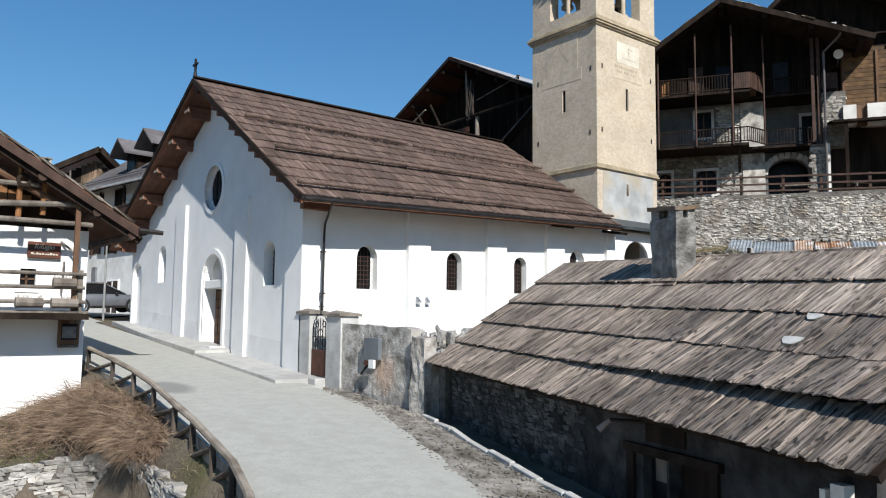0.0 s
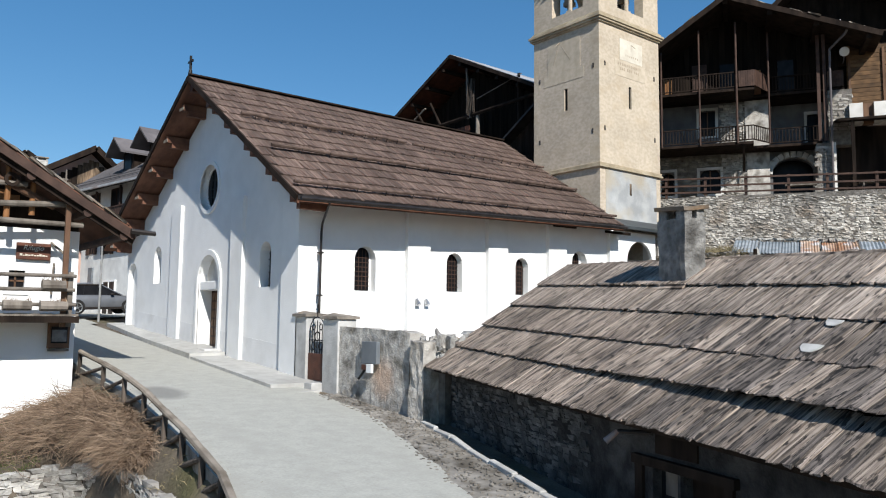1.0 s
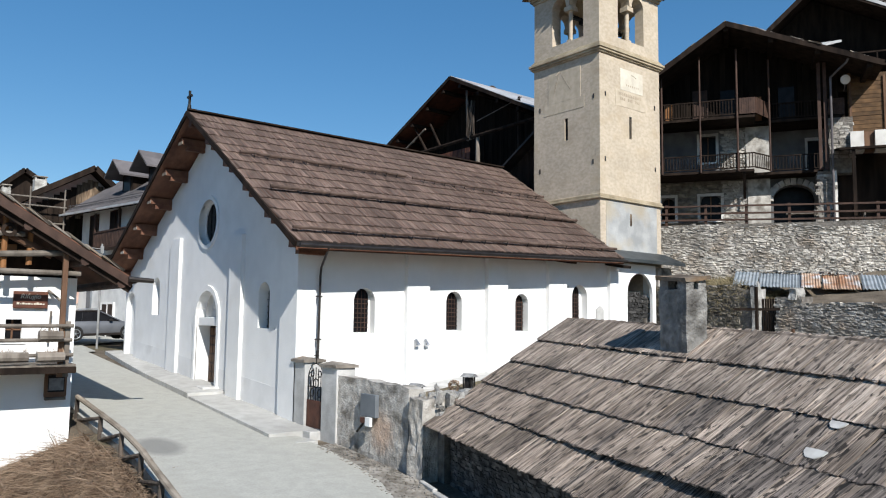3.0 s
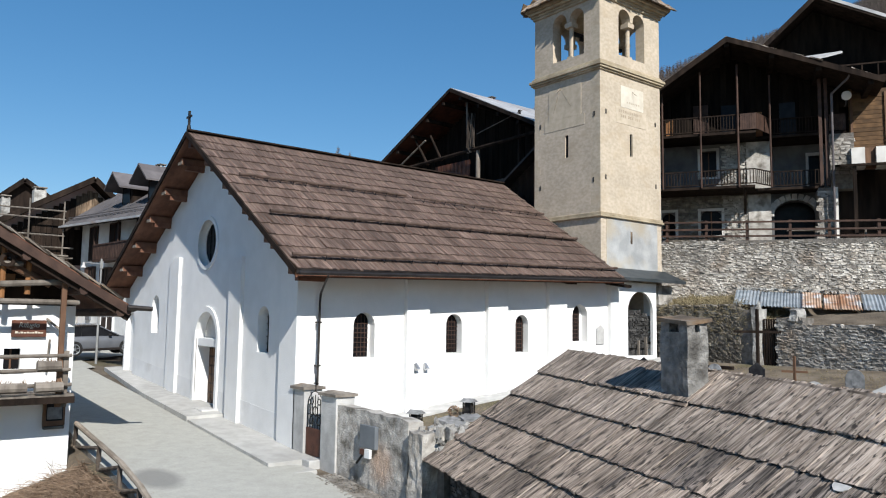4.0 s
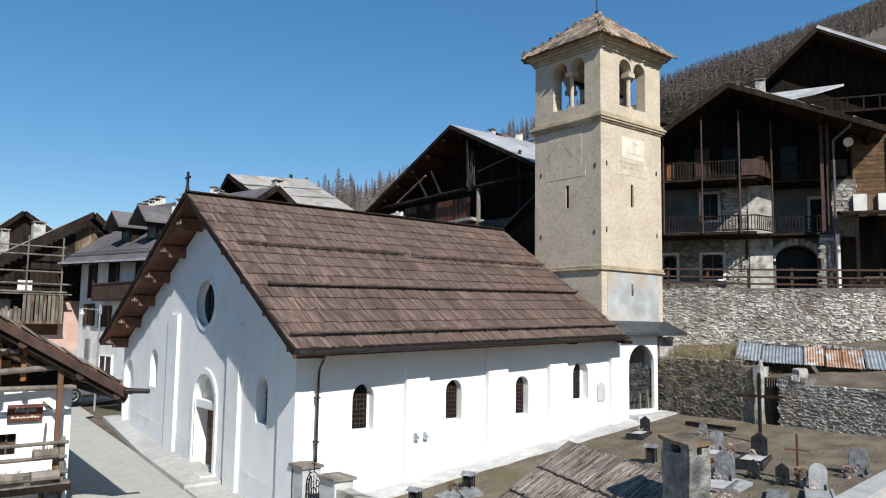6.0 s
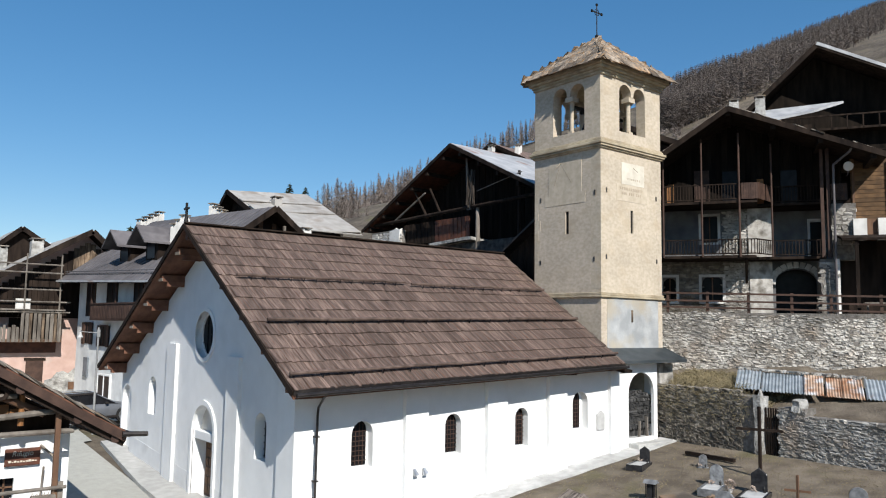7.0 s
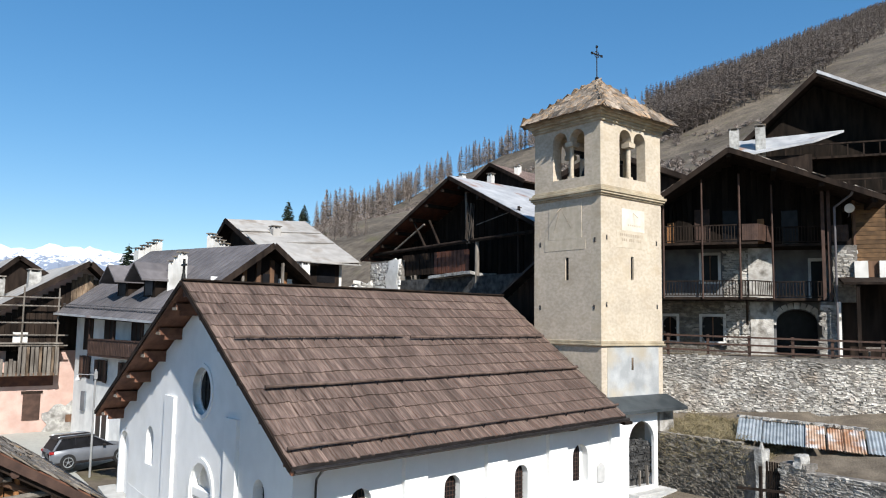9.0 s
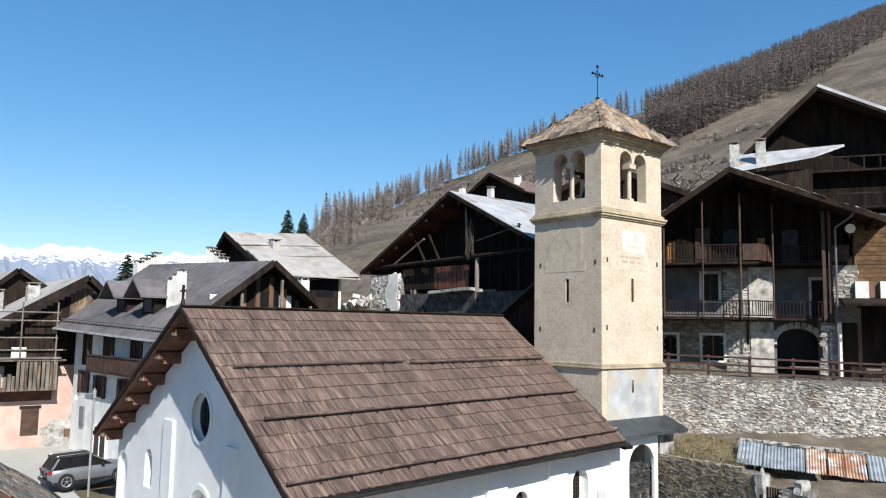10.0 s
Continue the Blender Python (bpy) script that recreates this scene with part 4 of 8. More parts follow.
# corner quoins, putlog holes
for x, y in ((TX0, TY0), (TX1, TY0), (TX0, TY1)):
    for i in range(13):
        w1, w2 = (0.34, 0.22) if i % 2 else (0.22, 0.34)
        sx, sy = (1 if x == TX0 else -1), (1 if y == TY0 else -1)
        xa, xb = sorted((x - sx * 0.004, x + sx * w1))
        ya, yb = sorted((y - sy * 0.004, y + sy * w2))
        part("quoin", boxes((xa, xb, ya, yb, 8.3 + i * 0.43, 8.3 + i * 0.43 + 0.424)), TOWER_PALE, tower)
holes_ = [(11.62, TY0, 9.6), (14.95, TY0, 9.6), (11.65, TY0, 12.3), (14.95, TY0, 12.3), (TX0, 0.55, 9.5), (TX0, 3.5, 9.5), (TX0, 0.5, 12.2), (TX0, 3.5, 12.2)]
# dark blocks painted as the shade inside the putlog holes
for x, y, z in holes_:
    d = (0.035, 0.02) if y == TY0 else (0.02, 0.035)
    part("putlog_hole", boxes((x - d[0], x + d[0], y - d[1], y + d[1], z - 0.11, z + 0.08)), SHADE_STONE, tower)
# sundials
dial = part("south_sundial", boxes((12.62, 14.12, TY0 - 0.014, TY0 + 0.02, 12.66, 13.57)), DIAL, tower, "pale painted sundial")
for i in range(7):
    part("hour_mark", boxes((13.0 + 0.13 * i, 13.05 + 0.13 * i, TY0 - 0.018, TY0, 12.86, 12.94)), DIAL_LINE, dial)
bm = bmesh.new()
rod(bm, (13.37, TY0 - 0.02, 13.42), (13.37, TY0 - 0.25, 13.2), 0.012, n=5)
part("gnomon", bm, DIAL_LINE, dial)
sub = part("dial_verse", boxes((12.3, 14.32, TY0 - 0.010, TY0 + 0.02, 11.95, 12.655)), OLD_DIAL, tower)
for i in range(13):
    part("verse_bar", boxes((12.5 + 0.12 * i, 12.57 + 0.12 * i, TY0 - 0.016, TY0, 12.42, 12.53)), DIAL_LINE, sub)
    if i % 4:
        part("verse_bar", boxes((12.5 + 0.12 * i, 12.57 + 0.12 * i, TY0 - 0.016, TY0, 12.22, 12.33)), DIAL_LINE, sub)
dial = part("west_sundial", boxes((TX0 - 0.012, TX0 + 0.02, 1.19, 3.0, 12.32, 13.78), (TX0 - 0.010, TX0 + 0.02, 1.0, 3.25, 11.85, 12.318)), OLD_DIAL, tower, "faded sundial with fan of hour lines")
for i in (2, 5):
    bm = bmesh.new()
    a = radians(200 + 18 * i)
    c = Vector((TX0 - 0.014, 2.35, 13.65))
    e_ = c + Vector((0, math.cos(a), math.sin(a))) * 1.1
    e_.y = min(max(e_.y, 1.3), 2.9)
    e_.z = max(e_.z, 12.45)
    beam(bm, c, e_, 0.006, 0.01 if i != 5 else 0.018, (1, 0, 0))
    part("hour_line", bm, DIAL_LINE, dial)
bm = bmesh.new()
rod(bm, c, c + Vector((-0.25, 0, -0.25)), 0.012, n=5)
part("gnomon", bm, DIAL_LINE, dial)
# stone slab pyramid roof
apex = Vector((13.3, 2.02, 19.5))
ov = 0.42
cor = [Vector((TX0 - ov, TY0 - ov, 17.52)), Vector((TX1 + ov, TY0 - ov, 17.52)), Vector((TX1 + ov, TY1 + ov, 17.52)), Vector((TX0 - ov, TY1 + ov, 17.52))]
bm = bmesh.new()
vs = [bm.verts.new(c) for c in cor]
va = bm.verts.new(apex - Vector((0, 0, 0.05)))
for i in range(4):
    bm.faces.new((vs[i], vs[(i + 1) % 4], va))
bm.faces.new(vs[::-1])
troof = part("roof", bm, LICHEN_SLAB, tower, "rough stone slab pyramid roof with orange lichen")
lib = [stone_mesh(300 + i, 0.2) for i in range(6)]
for me in lib:
    me.materials.append(LICHEN_SLAB)
rr = random.Random(8)
for i in range(4):
    a, b = cor[i], cor[(i + 1) % 4]
    w = (b - a).normalized()
    upv = ((a + b) / 2 - apex)
    nrm = w.cross(-upv).normalized()
    if nrm.z < 0:
        nrm = -nrm
    dn = upv.normalized()
    rows_ = 9
    for j in range(rows_):
        f = (j + 0.75) / rows_
        l0, l1 = apex.lerp(a, f), apex.lerp(b, f)
        L = (l1 - l0).length
        x = 0.0
        while x < L - 0.05:
            ww = min(rr.uniform(0.22, 0.55), L - x + 0.1)
            c = l0 + w * (x + ww / 2) + nrm * (0.035 + rr.uniform(0, 0.025))
            m_ = Matrix((w, dn, nrm)).transposed().to_4x4()
            m_.translation = c
            ob = link("slab", lib[rr.randrange(6)], None, troof)
            ob.matrix_basis = m_ @ pose(0, 0, 0, rr.uniform(-11, -3), rr.uniform(-4, 4), rr.uniform(-9, 9)) @ Matrix.Diagonal((ww, 0.44, 0.07, 1))
            x += ww * 0.93
bm = bmesh.new()
rod(bm, (13.3, 2.02, 19.4), (13.3, 2.02, 21.1), 0.025, n=6)
beam(bm, (12.98, 2.02, 20.72), (13.62, 2.02, 20.72), 0.035, 0.05)
for dx, dz in ((-0.32, 0), (0.32, 0), (0, 0.36)):
    box(bm, 13.3 + dx - 0.05, 13.3 + dx + 0.05, 1.99, 2.05, 20.72 + dz - 0.05, 20.72 + dz + 0.05)
for k in range(8):
    a, b = k * math.pi / 4, (k + 1) * math.pi / 4
    rod(bm, (13.3 + 0.15 * math.cos(a), 2.02, 20.72 + 0.15 * math.sin(a)), (13.3 + 0.15 * math.cos(b), 2.02, 20.72 + 0.15 * math.sin(b)), 0.015, n=5)
bmesh.ops.create_icosphere(bm, subdivisions=1, radius=0.1, matrix=Matrix.Translation((13.3, 2.02, 19.62)))
part("tower_cross", bm, IRON, tower, "wrought iron cross on a ball")

# porch under the tower
porch = thing("porch", "white plastered porch with round arch and dark metal roof", "porch", loc=(12.9, -0.2, 2.2))
bm = bmesh.new()
plate(bm, [(11.6, 1.4), (14.1, 1.4), (14.1, 5.35), (11.6, 5.35)], [arch(12.24, 13.87, 2.45, 4.19, 12)], on_y(-0.36), 0, 0.13)
part("wall", bm, WHITE, porch)
part("side_wall", boxes((13.99, 14.1, -0.23, 0.19, 1.4, 5.35), (11.6, 12.02, -0.23, 0.19, 1.4, 5.35)), WHITE, porch)
part("floor", boxes((12.03, 13.98, -0.225, 1.98, 1.5, 2.45)), CONCRETE, porch)
part("step", soft_box(12.2, 13.8, -0.85, -0.37, 1.6, 2.3, 0.02), PAVING, porch)
# added dark lining and core stand in for shade deep in the porch
part("inner_wall", boxes((12.03, 13.99, 1.9, 1.98, 2.46, 5.0)), SHADE_STONE, porch)
part("pile_core", boxes((12.03, 13.98, 0.02, 0.6, 2.46, 4.0)), SHADE_STONE, porch)
stones(porch, frame_m((12.05, -0.1, 2.75), (1, 0, 0), (0, -1, 0)), 1.95, 1.55, WALL_DARK, 60, seed=22, deep=0.2, sw=(0.1, 0.3), sh=(0.07, 0.15), top=lambda x: 1.38 + 0.22 * math.sin(1.7 * x))
bm = bmesh.new()
beam(bm, (13.1, -0.2, 2.46), (13.16, -0.17, 3.05), 0.09, 0.05, (1, 0, 0))
part("plank", bm, GREY_WOOD, porch)
bm = bmesh.new()
beam(bm, (13.62, -0.2, 2.46), (13.6, -0.17, 3.2), 0.11, 0.05, (1, 0, 0))
part("plank", bm, GREY_WOOD, porch)
bm = bmesh.new()
vs = [bm.verts.new(v) for v in ((11.3, 0.19, 5.95), (15.5, 0.19, 5.95), (15.5, -0.85, 5.5), (11.2, -0.85, 5.5), (11.3, 0.19, 5.8), (15.5, 0.19, 5.8), (15.5, -0.85, 5.38), (11.2, -0.85, 5.38))]
for f in ((0, 1, 2, 3), (7, 6, 5, 4), (0, 3, 7, 4), (1, 5, 6, 2), (3, 2, 6, 7), (0, 4, 5, 1)):
    bm.faces.new([vs[i] for i in f])
part("roof", bm, LEAD, porch, "dark lead-grey metal canopy")
stub = thing("wall_stub", "broken white rendered wall stub beside the porch", "wall", loc=(14.8, -0.2, 4.3))
bm = boxes((14.35, 15.25, -0.3, 0.15, 3.9, 5.3))
bmesh.ops.subdivide_edges(bm, edges=bm.edges[:], cuts=4, use_grid_fill=True)
for v in bm.verts:
    v.co += Vector((noise.noise(v.co * 2.1), noise.noise(v.co * 2.1 + Vector((7, 0, 0))), noise.noise(v.co * 2.6 + Vector((0, 4, 0))) * 1.5)) * 0.09
part("rendered_block", bm, WALL_CAST, stub)


# ---- stone hut with plank roof ----
HU = Vector((-0.285, -0.957, -0.039)).normalized()
HV = Vector((0.957, -0.285, 0.665)).normalized()
HN = HU.cross(HV)
HN = HN if HN.z > 0 else -HN
HO = Vector((-2.31, -6.32, 0.75))
hut = thing("stone_hut", "low stone hut with weathered plank roof and chimney", "hut", loc=(-2.5, -11.5, -0.7))
HL, HS = 10.95, 4.06


def hut_m(u, v, w=0.0):
    m = Matrix((HU, HV, HN)).transposed().to_4x4()
    m.translation = HO + HU * u + HV * v + HN * w
    return m


bm = bmesh.new()
box(bm, 0.02, HL - 0.02, 0.05, HS, -0.13, -0.045)
part("roof_deck", bm, DARK_WOOD, hut, m=hut_m(0, 0))
bm = bmesh.new()
box(bm, 0.02, HL - 0.02, -3.6, 0.0, -0.1, -0.03)
m_back = Matrix((HU, Vector((-0.957, 0.285, 0.5)).normalized(), HU.cross(Vector((-0.957, 0.285, 0.5))).normalized())).transposed().to_4x4()
m_back.translation = HO + HV * HS
part("back_slope", bm, PLANK, hut, m=m_back)
PL = []
for i in range(8):
    r = random.Random(40 + i)
    bm = bmesh.new()
    box(bm, 0, 1, -0.5, 0.5, 0, 1)
    for v in bm.verts:
        v.co += Vector((r.uniform(-0.03, 0.03), r.uniform(-0.07, 0.05), r.uniform(-0.15, 0.15)))
    bmesh.ops.recalc_face_normals(bm, faces=bm.faces)
    me = bpy.data.meshes.new("roof_plank")
    bm.to_mesh(me)
    bm.free()
    me.materials.append(PLANK)
    PL.append(me)
PLD = []
for me in PL:
    me = me.copy()
    me.materials[0] = PLANK_DARK
    PLD.append(me)
r = random.Random(77)
NP = 100
far_v, far_f = [], []
for c in range(5):
    v0 = c * HS / 5
    for i in range(NP):
        w = HL / NP
        ln = HS / 5 * 1.2 + r.uniform(-0.03, 0.03)
        k = r.randrange(8)
        lift = 0.22 * max(0.0, i / NP - 0.35) if c == 1 else 0.0
        p = (HL * (i + 0.5) / NP, v0 - 0.07 + r.uniform(-0.018, 0.012), 0.07 + lift + r.uniform(0, 0.010))
        m = pose(0, 0, 0, -3.6 - 48 * lift, 0, 0) @ pose(0, 0, 0, 0, 0, 90 + r.uniform(-1.4, 1.4)) @ Matrix.Diagonal((ln, w * 1.02, 0.02, 1))
        dark = r.random() < 0.06 + 1.5 * max(0, i / NP - 0.45) * (1 if 0 < c < 3 else 0.6)
        if c < 3:
            ob = link("roof_plank", (PLD if dark else PL)[k], None, hut)
            ob.matrix_basis = hut_m(*p) @ m
        else:
            m = Matrix.Translation(p) @ m
            base = len(far_v)
            far_v += [m @ v.co for v in PL[k].vertices]
            far_f += [[base + q for q in f.vertices] for f in PL[k].polygons]
ob = raw("upper_planking", far_v, far_f, PLANK_FAR, hut)
ob.matrix_basis = hut_m(0, 0)
tagged(ob, kind="stuff")
# light patches of lichen
for u, v, s in ((8.62, 2.35, 0.11), (8.7, 1.78, 0.14)):
    bm = bmesh.new()
    vs = [bm.verts.new((s * (1 + 0.4 * math.sin(3 * a)) * math.cos(a), 0.8 * s * (1 + 0.3 * math.cos(2 * a)) * math.sin(a), 0)) for a in [k * math.pi / 5 for k in range(10)]]
    bm.faces.new(vs)
    ex = bmesh.ops.extrude_face_region(bm, geom=bm.faces[:])
    for g in ex["geom"]:
        if isinstance(g, bmesh.types.BMVert):
            g.co.z += 0.012
    part("pale_patch", bm, LICHEN, hut, "pale tin patch", m=hut_m(u, v, 0.062 if v > 2 else 0.085))
# walls
UD = Vector((-0.285, -0.957, 0)).normalized()
VD = Vector((0.957, -0.285, 0)).normalized()
WM = frame_m((HO.x, HO.y, 0), UD, VD)
bm = bmesh.new()
door_w = [(7.55, -1.7), (8.35, -1.7), (8.35, -0.12), (7.55, -0.12)]
win_w = [(7.0, -0.75), (7.5, -0.75), (7.5, -0.12), (7.0, -0.12)]
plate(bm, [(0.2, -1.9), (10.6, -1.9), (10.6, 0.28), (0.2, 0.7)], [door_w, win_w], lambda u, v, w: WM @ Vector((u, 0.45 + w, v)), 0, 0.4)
# hut front is coloured dark for the shade under its eave
part("front_wall", bm, SHADE_STONE, hut)
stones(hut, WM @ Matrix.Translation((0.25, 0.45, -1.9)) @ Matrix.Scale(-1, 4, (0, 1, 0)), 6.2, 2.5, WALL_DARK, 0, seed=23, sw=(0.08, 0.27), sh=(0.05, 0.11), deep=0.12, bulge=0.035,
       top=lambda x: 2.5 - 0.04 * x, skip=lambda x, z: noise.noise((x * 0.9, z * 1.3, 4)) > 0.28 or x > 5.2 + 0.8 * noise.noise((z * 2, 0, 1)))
for u in (0.2, 10.2):
    bm = bmesh.new()
    plate(bm, [(0.45, -1.9), (5.8, -1.9), (5.8, 1.0), (3.3, 2.4), (0.45, 0.5)], [], lambda a, v, w: WM @ Vector((u + w, a, v)), 0, 0.4)
    part("gable_wall", bm, GREY_PLASTER, hut)
part("back_wall", boxes((0.2, 10.6, 5.6, 5.9, -1.5, 1.0)), GREY_PLASTER, hut, m=WM)
part("door_leaf", boxes((7.55, 8.35, 0.65, 0.7, -1.7, -0.12)), DARK_WOOD, hut, m=WM)
part("lintel", boxes((6.66, 8.57, 0.36, 0.6, -0.12, 0.0)), DARK_WOOD, hut, m=WM)
# plain dark block above the lintel
part("relieving_block", boxes((7.1, 7.9, 0.42, 0.6, 0.06, 0.3)), DARK_WOOD, hut, m=WM)
part("door_post", boxes((6.68, 6.84, 0.40, 0.6, -1.9, -0.12)), DARK_WOOD, hut, m=WM)
part("door_post", boxes((8.36, 8.5, 0.40, 0.6, -1.9, -0.12)), DARK_WOOD, hut, m=WM)
part("window_pane", boxes((7.0, 7.5, 0.6, 0.63, -0.75, -0.12)), GLASS_AND_SHADE, hut, m=WM)
part("curtain", boxes((7.1, 7.42, 0.585, 0.597, -0.48, -0.18)), GREY_WOOD, hut, m=WM)
part("white_post", boxes((10.2, 10.36, 0.3, 0.44, -1.9, 0.1), (10.05, 10.12, 0.32, 0.42, -1.9, 0.02)), OLD_WHITE, hut, m=WM)
bm = bmesh.new()
a = WM @ Vector((6.7, 0.12, 0.3))
rod(bm, a, WM @ Vector((6.62, -0.02, 0.16)), 0.035, 0.05)
part("downpipe_stub", bm, BRIGHT_SHEET, hut)
part("pipe_arm", tube([(WM @ Vector((6.7, 0.12, 0.3))), (WM @ Vector((7.0, 0.44, 0.3)))], 0.03), DARK_METAL, hut)
# chimney
CM = frame_m((-1.12, -11.88, 0), (0.957, -0.285, 0))
bm = boxes((0, 0.44, 0, 0.72, 1.6, 3.56))
bmesh.ops.subdivide_edges(bm, edges=bm.edges[:], cuts=5, use_grid_fill=True)
for v in bm.verts:
    v.co += Vector((noise.noise(v.co * 2.2), noise.noise(v.co * 2.2 + Vector((9, 0, 0))), 0)) * 0.035
chim = part("chimney", bm, DARK_CAST, hut, "rough grey rendered chimney with flat stone cap", m=CM)
bm = boxes((-0.05, 0.5, -0.05, 0.78, 3.72, 3.79))
bmesh.ops.subdivide_edges(bm, edges=bm.edges[:], cuts=3, use_grid_fill=True)
for v in bm.verts:
    v.co += Vector((noise.noise(v.co * 3), noise.noise(v.co * 3 + Vector((5, 0, 0))), 0.6 * noise.noise(v.co * 2))) * 0.06
part("cap_slab", bm, LICHEN_SLAB, chim, m=CM @ pose(0.22, 0.36, 3.77, 6, -5, 0) @ pose(-0.22, -0.36, -3.75))
for bx, by in ((0, 0), (0.28, 0.02), (0.02, 0.5), (0.28, 0.5)):
    part("cap_block", boxes((bx, bx + 0.16, by, by + 0.22, 3.52, 3.74)), DARK_CAST, chim, m=CM)
# dark lid drawn for the shade inside the open flue
part("flue", boxes((0.06, 0.38, 0.06, 0.66, 3.5, 3.58)), GLASS_AND_SHADE, chim, m=CM)
bm = boxes((-0.12, 0.3, -0.1, 0.84, 0, 0.03))
part("flashing", bm, PLANK, hut, m=CM @ pose(-0.05, 0, 2.38, 0, -30, 0))
# kerb before the hut: uneven blocks
KERB = [(-2.55, -6.4), (-3.05, -8.0), (-3.6, -9.7), (-4.1, -11.4), (-4.55, -12.9), (-5.3, -15.0), (-6.6, -18.5)]
kerb = thing("kerb", "uneven pale concrete kerb stones along the hut", "kerb", loc=(-3.6, -9.7, -0.7), kind="structure")
rk = random.Random(15)
for a, b in zip(KERB, KERB[1:]):
    a, b = Vector((*a, 0)), Vector((*b, 0))
    n = max(2, round((b - a).length / 0.75))
    for i in range(n):
        p, q = a.lerp(b, i / n), a.lerp(b, (i + 0.96) / n)
        side = Vector((rk.uniform(-0.03, 0.03), 0, 0))
        bm = bmesh.new()
        beam(bm, p + side + Vector((0, 0, road_z(p.y) - 0.02 + rk.uniform(-0.03, 0.03))), q + side + Vector((0, 0, road_z(q.y) - 0.02 + rk.uniform(-0.03, 0.03))), rk.uniform(0.10, 0.15), 0.3)
        bmesh.ops.bevel(bm, geom=bm.edges[:], offset=0.015, segments=1, affect="EDGES")
        part("kerb_stone", bm, CONCRETE, kerb)

# ---- gate and churchyard wall on the road ----
GX = -2.3


def gate_pillar(y0, y1, z0, z1):
    p = thing("gate_pillar", "grey rendered gate pillar with stone cap slab", "gate pillar", "gate pillars", loc=(GX + 0.2, (y0 + y1) / 2, z0))
    b = soft_box(GX - 0.05, GX + 0.5, y0, y1, z0, z1 - 0.1, 0.025)
    part("shaft", b, CONCRETE, p)
    b = bmesh.new()
    pts = [(GX - 0.11, y0 - 0.06), (GX + 0.56, y0 - 0.06), (GX + 0.56, y1 + 0.06), (GX - 0.11, y1 + 0.06)]
    lo_ = [b.verts.new((x, y, z1 - 0.1)) for x, y in pts]
    md = [b.verts.new((x, y, z1 - 0.03)) for x, y in pts]
    tp = b.verts.new((GX + 0.04, (y0 + y1) / 2, z1 + 0.06))
    b.faces.new(lo_[::-1])
    for i in range(4):
        j = (i + 1) % 4
        b.faces.new((lo_[i], lo_[j], md[j], md[i]))
        b.faces.new((md[i], md[j], tp))
    part("cap", b, SLATE, p, "dark stone cap")


gate_pillar(-0.98, -0.34, 0.0, 1.92)
gate_pillar(-2.62, -1.87, -0.45, 1.86)
gate = thing("iron_gate", "wrought iron gate with red-brown wooden lower panel", "gate", loc=(GX + 0.2, -1.7, 0.1))
part("panel", boxes((GX + 0.02, GX + 0.06, -1.85, -1.0, 0.15, 0.85)), RED_WOOD, gate)
bm = bmesh.new()
for i in range(7):
    y = -1.82 + i * 0.132
    rod(bm, (GX + 0.04, y, 0.85), (GX + 0.04, y, 1.42 + 0.3 * math.sin(math.pi * i / 6)), 0.012, n=5)
for cy, cz, r_ in ((-1.43, 1.42, 0.4), (-1.62, 1.05, 0.1), (-1.24, 1.05, 0.1), (-1.43, 1.3, 0.12), (-1.62, 1.55, 0.08), (-1.24, 1.55, 0.08)):
    for k in range(12):
        a, b = math.pi * k / 6, math.pi * (k + 1) / 6
        if r_ > 0.3 and k > 5:
            continue
        rod(bm, (GX + 0.04, cy + r_ * math.cos(a), cz + r_ * math.sin(a)), (GX + 0.04, cy + r_ * math.cos(b), cz + r_ * math.sin(b)), 0.014, n=5)
rod(bm, (GX + 0.04, -1.43, 1.8), (GX + 0.04, -1.43, 2.15), 0.016, n=5)
rod(bm, (GX + 0.04, -1.55, 2.02), (GX + 0.04, -1.31, 2.02), 0.014, n=5)
rod(bm, (GX + 0.04, -1.85, 1.2), (GX + 0.04, -1.0, 1.2), 0.014, n=5)
part("grille", bm, IRON, gate)
part("threshold", soft_box(GX - 0.35, GX + 0.5, -1.88, -0.96, -0.3, 0.12, 0.03), CONCRETE, gate)
tagged(part("gate_step", soft_box(GX - 0.95, GX - 0.34, -2.3, -0.6, -0.6, -0.04, 0.03), PAVING), "pale concrete step before the churchyard gate", "step")

ywall = thing("churchyard_wall", "grey roughcast wall with ragged broken stone end", "wall", loc=(GX, -4.4, -0.3))
bm = bmesh.new()
ys = [-2.6 - 0.05 * i for i in range(61)]
tops = [1.58 + 0.05 * noise.noise((y * 2.2, 0, 0)) - 0.03 * (-2.6 - y) for y in ys]
grid = []
for y, zt in zip(ys, tops):
    col = [bm.verts.new((GX + 0.014 * noise.noise((y * 5, z * 5, 1)) + 0.012 * noise.noise((y * 13, z * 13, 1)) + 0.03 * max(0, 0.5 - z), y, -0.75 + (zt + 0.75) * k / 30)) for k, z in enumerate([k / 30 * 2 for k in range(31)])]
    back = bm.verts.new((GX + 0.42, y, zt - 0.02))
    low = bm.verts.new((GX + 0.42, y, -0.75))
    grid.append(col + [back, low])
for a, b in zip(grid, grid[1:]):
    for k in range(32):
        bm.faces.new((a[k], a[k + 1], b[k + 1], b[k]))
bm.faces.new(grid[0])
bm.faces.new(grid[-1][::-1])
part("rendered_face", bm, WALL_CAST, ywall)
bm = boxes((GX - 0.12, GX + 0.5, -6.28, -5.76, -0.75, 1.3))
bmesh.ops.subdivide_edges(bm, edges=bm.edges[:], cuts=9, use_grid_fill=True)
